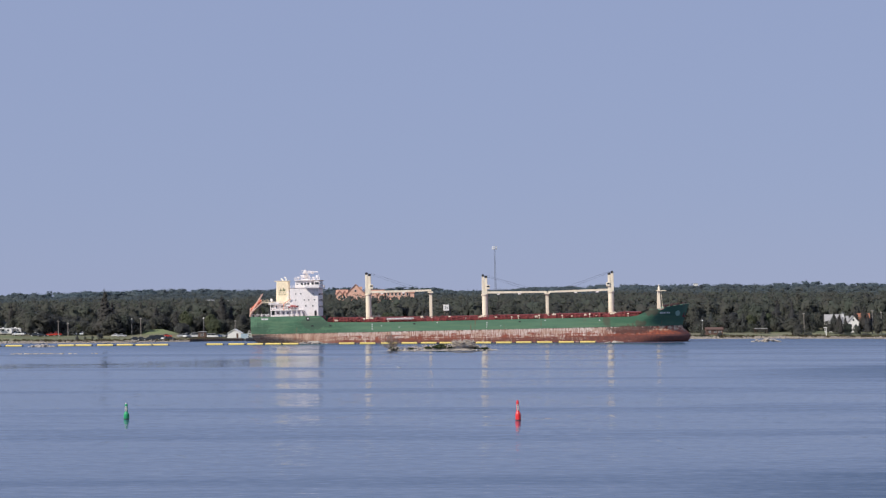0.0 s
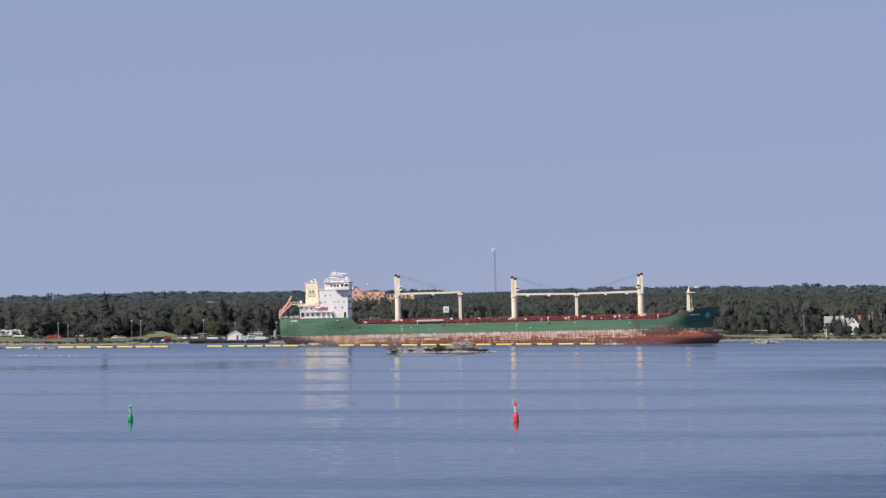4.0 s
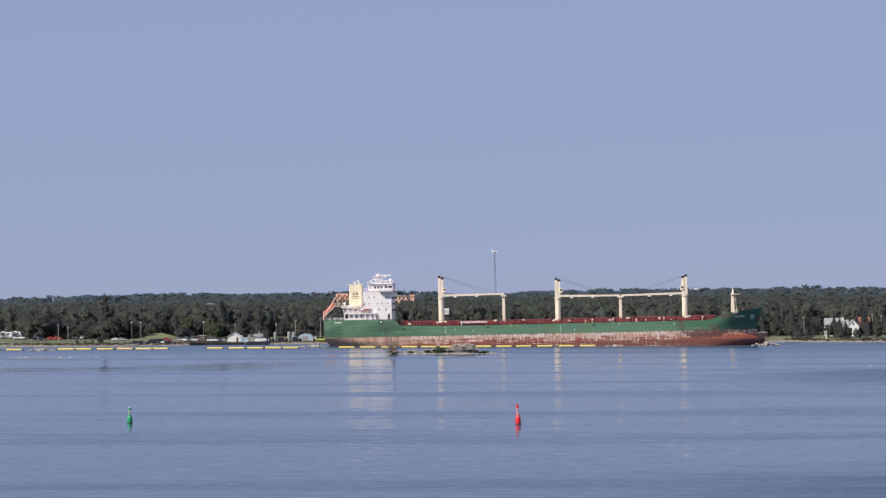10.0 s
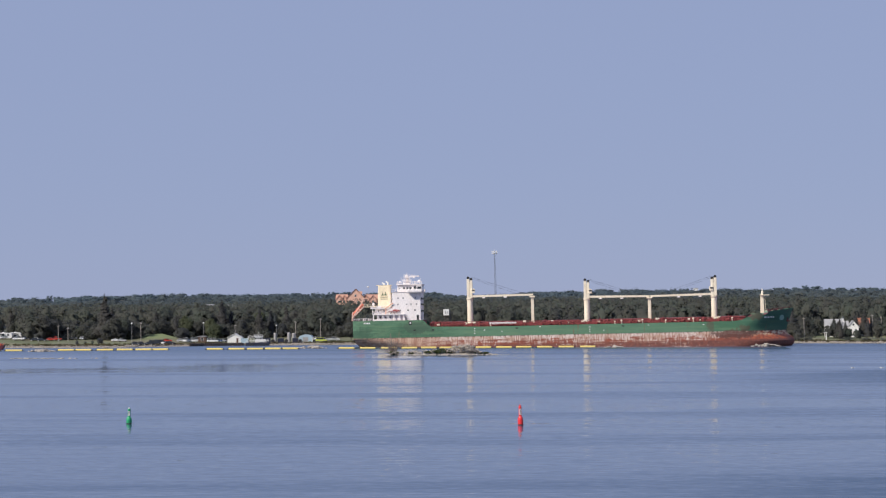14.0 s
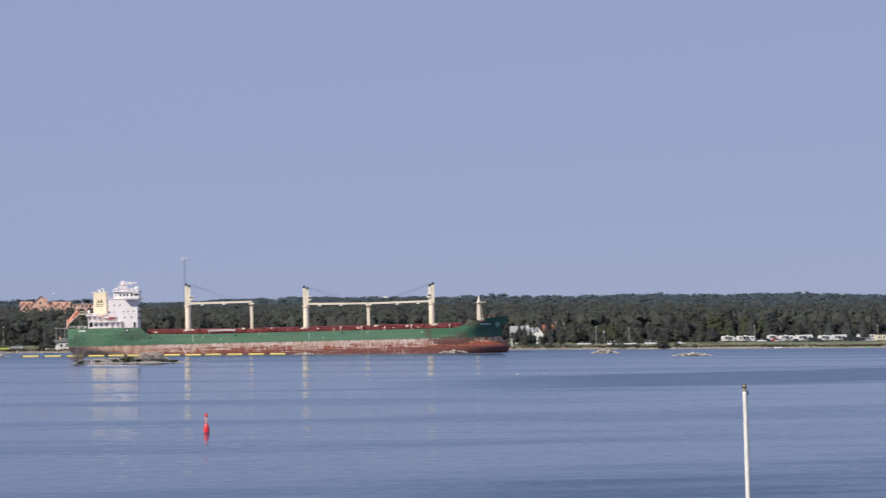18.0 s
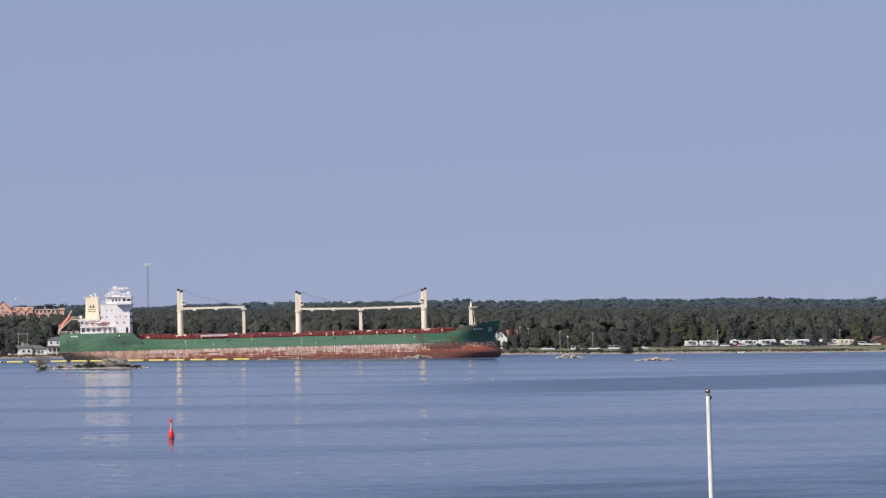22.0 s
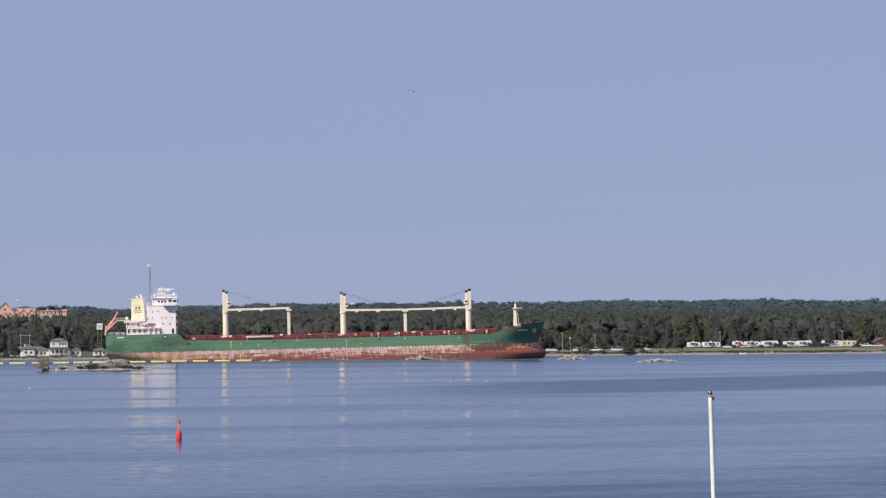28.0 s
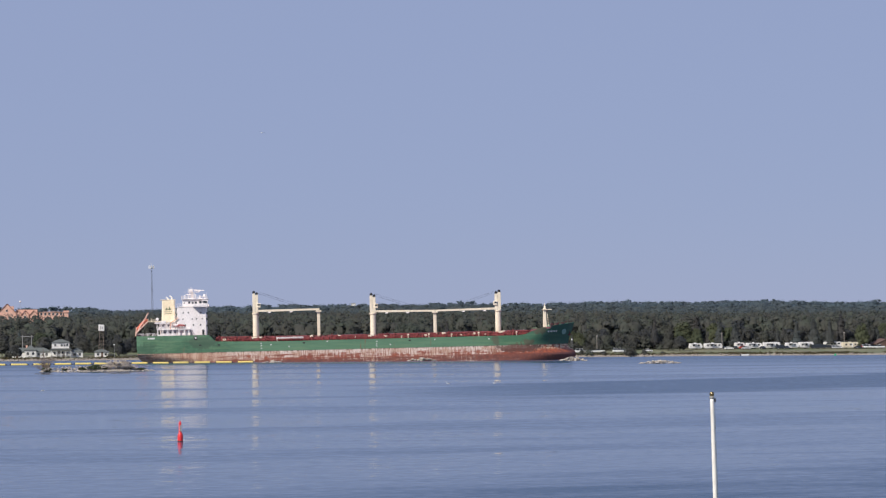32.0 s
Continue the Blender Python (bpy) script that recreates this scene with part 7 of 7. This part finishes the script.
def build_planting():
    """Single trees and bushes that stand out from the wood."""
    bush = "round dark green bush on the bank"
    for kind, k, s, h, label, wide in (
            ("pine0", -0.1838, 52, 19.8, "very tall dark pine standing above the wood", 1.25), ("pine1", -0.1800, 64, 15.0, PINE, 1.0),
            ("broad1", -0.1418, 34, 6.2, "round dark green tree beside the grass mound", 2.0), ("light1", -0.1240, 40, 7.6, LIGHT, 1.2), ("broad3", -0.2240, 42, 11.5, BROAD, 1.2), ("broad6", -0.2175, 42, 12.0, BROAD, 1.1), ("broad0", -0.1790, 44, 11.0, BROAD, 1.3), ("broad4", -0.1735, 46, 11.0, BROAD, 1.1), ("bush0", -0.1865, 22, 3.2, bush, 0.8),
            ("bush1", -0.1990, 16, 2.2, bush, 0.6), ("bush2", -0.1945, 16, 2.0, bush, 0.6), ("bush0", -0.1905, 16, 2.1, bush, 0.5), ("broad4", -0.2110, 50, 10, BROAD, 1.1), ("broad5", -0.2200, 52, 11, BROAD, 1.0),
            ("broad4", 0.1895, 14, 8.6, "broad dark tree close to the water", 1.2), ("broad2", 0.1925, 12, 5.6, "broad dark tree close to the water", 1.2), ("bush0", 0.1930, 9, 4.4, bush, 1.0), ("bush2", 0.1985, 8, 3.0, bush, 1.2), ("bush1", 0.1412, 8, 4.0, bush, 0.6), ("bush0", 0.1500, 6, 2.4, bush, 1.0),
            ("broad0", 0.2090, 28, 6.4, BROAD, 1.1), ("pine1", 0.2122, 30, 9.5, "small conifer in front of the white house", 1.4), ("pine2", 0.2150, 28, 9.0, "small conifer in front of the white house", 1.4), ("pine0", 0.2183, 26, 7.8, "small conifer in front of the white house", 1.4), ("broad3", 0.2145, 24, 3.6, BROAD, 1.3), ("broad5", 0.2195, 26, 5.2, BROAD, 1.4), ("broad1", 0.2245, 22, 4.4, BROAD, 1.4), ("pine3", 0.2160, 22, 6.8, "small conifer in front of the white house", 1.1), ("pine1", 0.2305, 24, 9.5, PINE, 1.0),
            ("bush1", 0.2200, 8, 2.2, bush, 1.4), ("bush2", 0.2290, 8, 2.4, bush, 1.5), ("broad6", 0.2360, 20, 9, BROAD, 0.9), ("pine0", 0.2430, 40, 13, PINE, 1.0),
            ("bush0", 0.2660, 4, 2.8, bush, 1.2), ("bush1", 0.2700, 3, 3.4, bush, 1.3), ("bush2", 0.2790, 4, 2.6, bush, 1.2), ("bush0", 0.2935, 2, 4.2, bush, 1.2), ("bush1", 0.2965, 3, 2.8, bush, 1.0), ("bush1", 0.3030, 4, 2.8, bush, 1.2), ("bush2", 0.3130, 5, 2.0, bush, 1.2), ("pine2", 0.2285, 48, 12, PINE, 1.1),
            ("broad7", 0.3234, 32, 7.4, "round dark green tree behind the beach", 1.5), ("broad0", 0.3165, 36, 6.5, BROAD, 1.2), ("light0", 0.3335, 52, 10.5, LIGHT, 0.7), ("light1", 0.3250, 64, 13.5, LIGHT, 1.0), ("light2", 0.3440, 66, 13, LIGHT, 0.9),
            ("spruce0", 0.3933, 58, 13.5, "blue-grey spruce behind the campers", 1.1), ("spruce1", 0.4036, 60, 14.5, "blue-grey spruce behind the campers", 1.1), ("spruce0", 0.4132, 58, 13.5, "blue-grey spruce behind the campers", 1.1),
            ("spruce1", 0.3468, 58, 13.5, "blue-grey spruce behind the campers", 1.1), ("light1", 0.4329, 54, 12.5, LIGHT, 0.75), ("spruce0", 0.3562, 60, 13, "blue-grey spruce behind the campers", 1.1), ("pine2", 0.4201, 66, 17, PINE, 1.0),
            ("broad2", -0.0433, 8, 6.6, "broad dark tree in front of the lock house", 1.3), ("broad3", -0.0470, 10, 3.6, "broad dark bush in front of the lock house", 1.3), ("broad7", -0.0085, 34, 9.5, BROAD, 1.2), ("broad0", -0.0285, 34, 9.0, BROAD, 1.2), ("broad6", 0.0150, 24, 8, BROAD, 1.0), ("light0", -0.0300, 52, 10, LIGHT, 1.1), ("bush2", 0.0065, 12, 2.6, bush, 1.3),
            ("broad1", 0.0110, 16, 5.2, BROAD, 1.1), ("broad4", -0.0500, 26, 8.5, BROAD, 1.1)):
        x, y = spot(k, s)
        plant(kind, x, y, h, label, "trees and bushes on the bank", wide)


build_lock_house()
build_signal_tower()
build_white_house()
build_cabins()
build_brick_hall()
build_radio_mast()
build_poles()
build_vehicles()
build_campers()
build_dock()
WORK_BOAT = build_work_boat()
build_planting()
build_riprap()


# ---- gulls ----
def build_gull(name, label, flying):
    g = thing(name, pose(0, 0, 0), label, "bird", "gulls")
    pale = worn("white_plumage", (0.78, 0.78, 0.77), (0.6, 0.6, 0.6), 0.2, 4.0, 0.8)
    grey = worn("grey_plumage", (0.30, 0.31, 0.33), (0.2, 0.2, 0.22), 0.3, 4.0, 0.8)
    part("body", lathe(bmesh.new(), [(0.02, -0.28), (0.07, -0.18), (0.10, 0.0), (0.085, 0.12), (0.055, 0.20)], 10), pale, g).matrix_basis = pose(0, 0, 0.06, 0, 90, 0)
    bm = bmesh.new()
    bmesh.ops.create_icosphere(bm, subdivisions=2, radius=0.06, matrix=Matrix.Translation((0.24, 0, 0.10 if flying else 0.2)))
    head = part("head", bm, pale, g)
    part("beak", tube(bmesh.new(), (0.28, 0, 0.09 if flying else 0.19), (0.36, 0, 0.07 if flying else 0.18), 0.018, 0.006, 6), YELLOW, head)
    part("tail", box(bmesh.new(), -0.42, -0.24, -0.07, 0.07, 0.05, 0.07), pale, g)
    for s in (-1, 1):
        if flying:
            bm = bmesh.new()
            pts = [(0.10, 0.05, 0.08), (-0.10, 0.05, 0.08), (0.14, 0.35, 0.18), (-0.06, 0.35, 0.18), (-0.02, 0.68, 0.14), (-0.12, 0.62, 0.13)]
            for dz in (0, 0.02):
                v = [bm.verts.new((x, s * y, z + dz)) for x, y, z in pts]
                bm.faces.new((v[0], v[1], v[3], v[2]))
                bm.faces.new((v[2], v[3], v[5], v[4]))
            part("wing", bm, grey, g)
        else:
            part("wing", bevelled(box(bmesh.new(), -0.30, 0.10, s * 0.10 - 0.02, s * 0.10 + 0.02, 0.06, 0.15), 0.015), grey, g)
    return g


FLYING_GULL = build_gull("flying_gull", "white gull with grey wings gliding over the river", True)
GULLS = [build_gull("swimming_gull", "white gull swimming on the river", False) for _ in range(3)]
for gull in GULLS:
    gull.scale = (1.5, 1.5, 1.5)


# ---- everything that moves ----
def gull_place(yaw, pitch, dist):
    a, b = radians(yaw), radians(pitch)
    return Vector(EYE) + Vector((math.sin(a) * math.cos(b), math.cos(a) * math.cos(b), math.sin(b))) * dist


def motions():
    # the ship runs down the channel at six knots and turns slowly
    rows = []
    for t in range(0, 33, 4):
        x = 12.35 + 3.115 * t - 0.0032 * t * t
        rows.append((float(t), pose(x, 779 - 0.0536 * (1.5 * t + 0.05 * t * t) - 0.003 * t * t, -0.25, 0, -1.0, -1.5 - 0.1 * t)))
    walk(SHIP, rows)
    # a work boat passes slowly behind the boom
    walk(WORK_BOAT, [(t, pose(x, 752, 0)) for t, x in ((0.0, -226.0), (8.0, -202.0), (13.5, -185.0), (15.5, -179.0), (16.0, -177.7), (17.0, -176.0), (24.0, -166.0), (32.0, -154.0))])
    # the buoys ride to their moorings
    drift = ((0, -0.2), (1.5, 0.05), (3.5, -0.4), (5.5, -0.6), (8, 0.05), (9, 0.0), (10.5, -0.25), (12, -0.25), (13.5, 0.15), (15.5, 0.12), (17, -0.15), (19, -0.35), (21, 0.0), (23, -0.2), (25, 0.05), (27.5, 0.7), (30, 0.08), (32, 0.6))
    walk(RED_BUOY, [(float(t), pose(11.2 + d, 271.8, 0.02 * math.sin(t * 2.1), 1.2 * math.sin(t * 1.3), -1.5 + 3.0 * d + 1.5 * math.sin(t * 1.7), 20 * d)) for t, d in drift])
    drift = ((0, -0.25), (1, -0.12), (3, 0.4), (5.5, 0.1), (6.5, 0.0), (8.5, 0.25), (10.5, 0.25), (11.5, 0.0), (13, 0.0), (15.5, 0.4), (17, 0.0), (20, 0.3), (24, -0.1), (28, 0.3), (32, 0.0))
    walk(GREEN_BUOY, [(float(t), pose(-47.5 + d, 277.7, 0.02 * math.sin(t * 1.9), 1.0 * math.sin(t * 1.1), -0.5 + 3.0 * d + 1.5 * math.sin(t * 1.6), 20 * d)) for t, d in drift])
    # one gull glides away over the river, three drift with the stream
    way = ((0, 40, 14, 60), (18, 28, 11.0, 80), (21, 20.3, 10.2, 96), (22, 19.9, 9.7, 100), (23, 17.5, 8.98, 106), (24, 15.1, 8.7, 125), (28, 9.7, 6.98, 215), (32, 4.98, 5.75, 340))
    places = [(t, gull_place(a, b, d)) for t, a, b, d in way]
    rows = []
    for i, (t, p) in enumerate(places):
        q = places[min(i + 1, len(places) - 1)][1] - places[max(0, min(i, len(places) - 2))][1]
        rows.append((float(t), Matrix.Translation(p) @ Matrix.Rotation(math.atan2(q.y, q.x), 4, "Z") @ pose(0, 0, 0, 14, 0, 0)))
    walk(FLYING_GULL, rows)
    for gull, line in zip(GULLS, (((0, 0.2585, 517), (6, 0.2420, 512), (13, 0.2245, 505), (19, 0.2089, 497), (23, 0.2011, 494), (28, 0.1925, 491), (32, 0.1899, 489)),
                                  ((0, 0.2750, 518), (6, 0.2590, 514), (13, 0.2405, 505), (19, 0.2243, 497), (23, 0.2161, 494), (28, 0.2127, 491), (32, 0.2160, 489)),
                                  ((0, -0.0240, 484), (6, -0.0298, 484), (13, -0.0356, 478), (19, -0.0310, 480), (23, -0.0360, 482), (28, -0.0343, 478), (32, -0.0290, 474)))):
        walk(gull, [(float(t), pose(k * y, y, 0, 0, 0, 170)) for t, k, y in line])


motions()
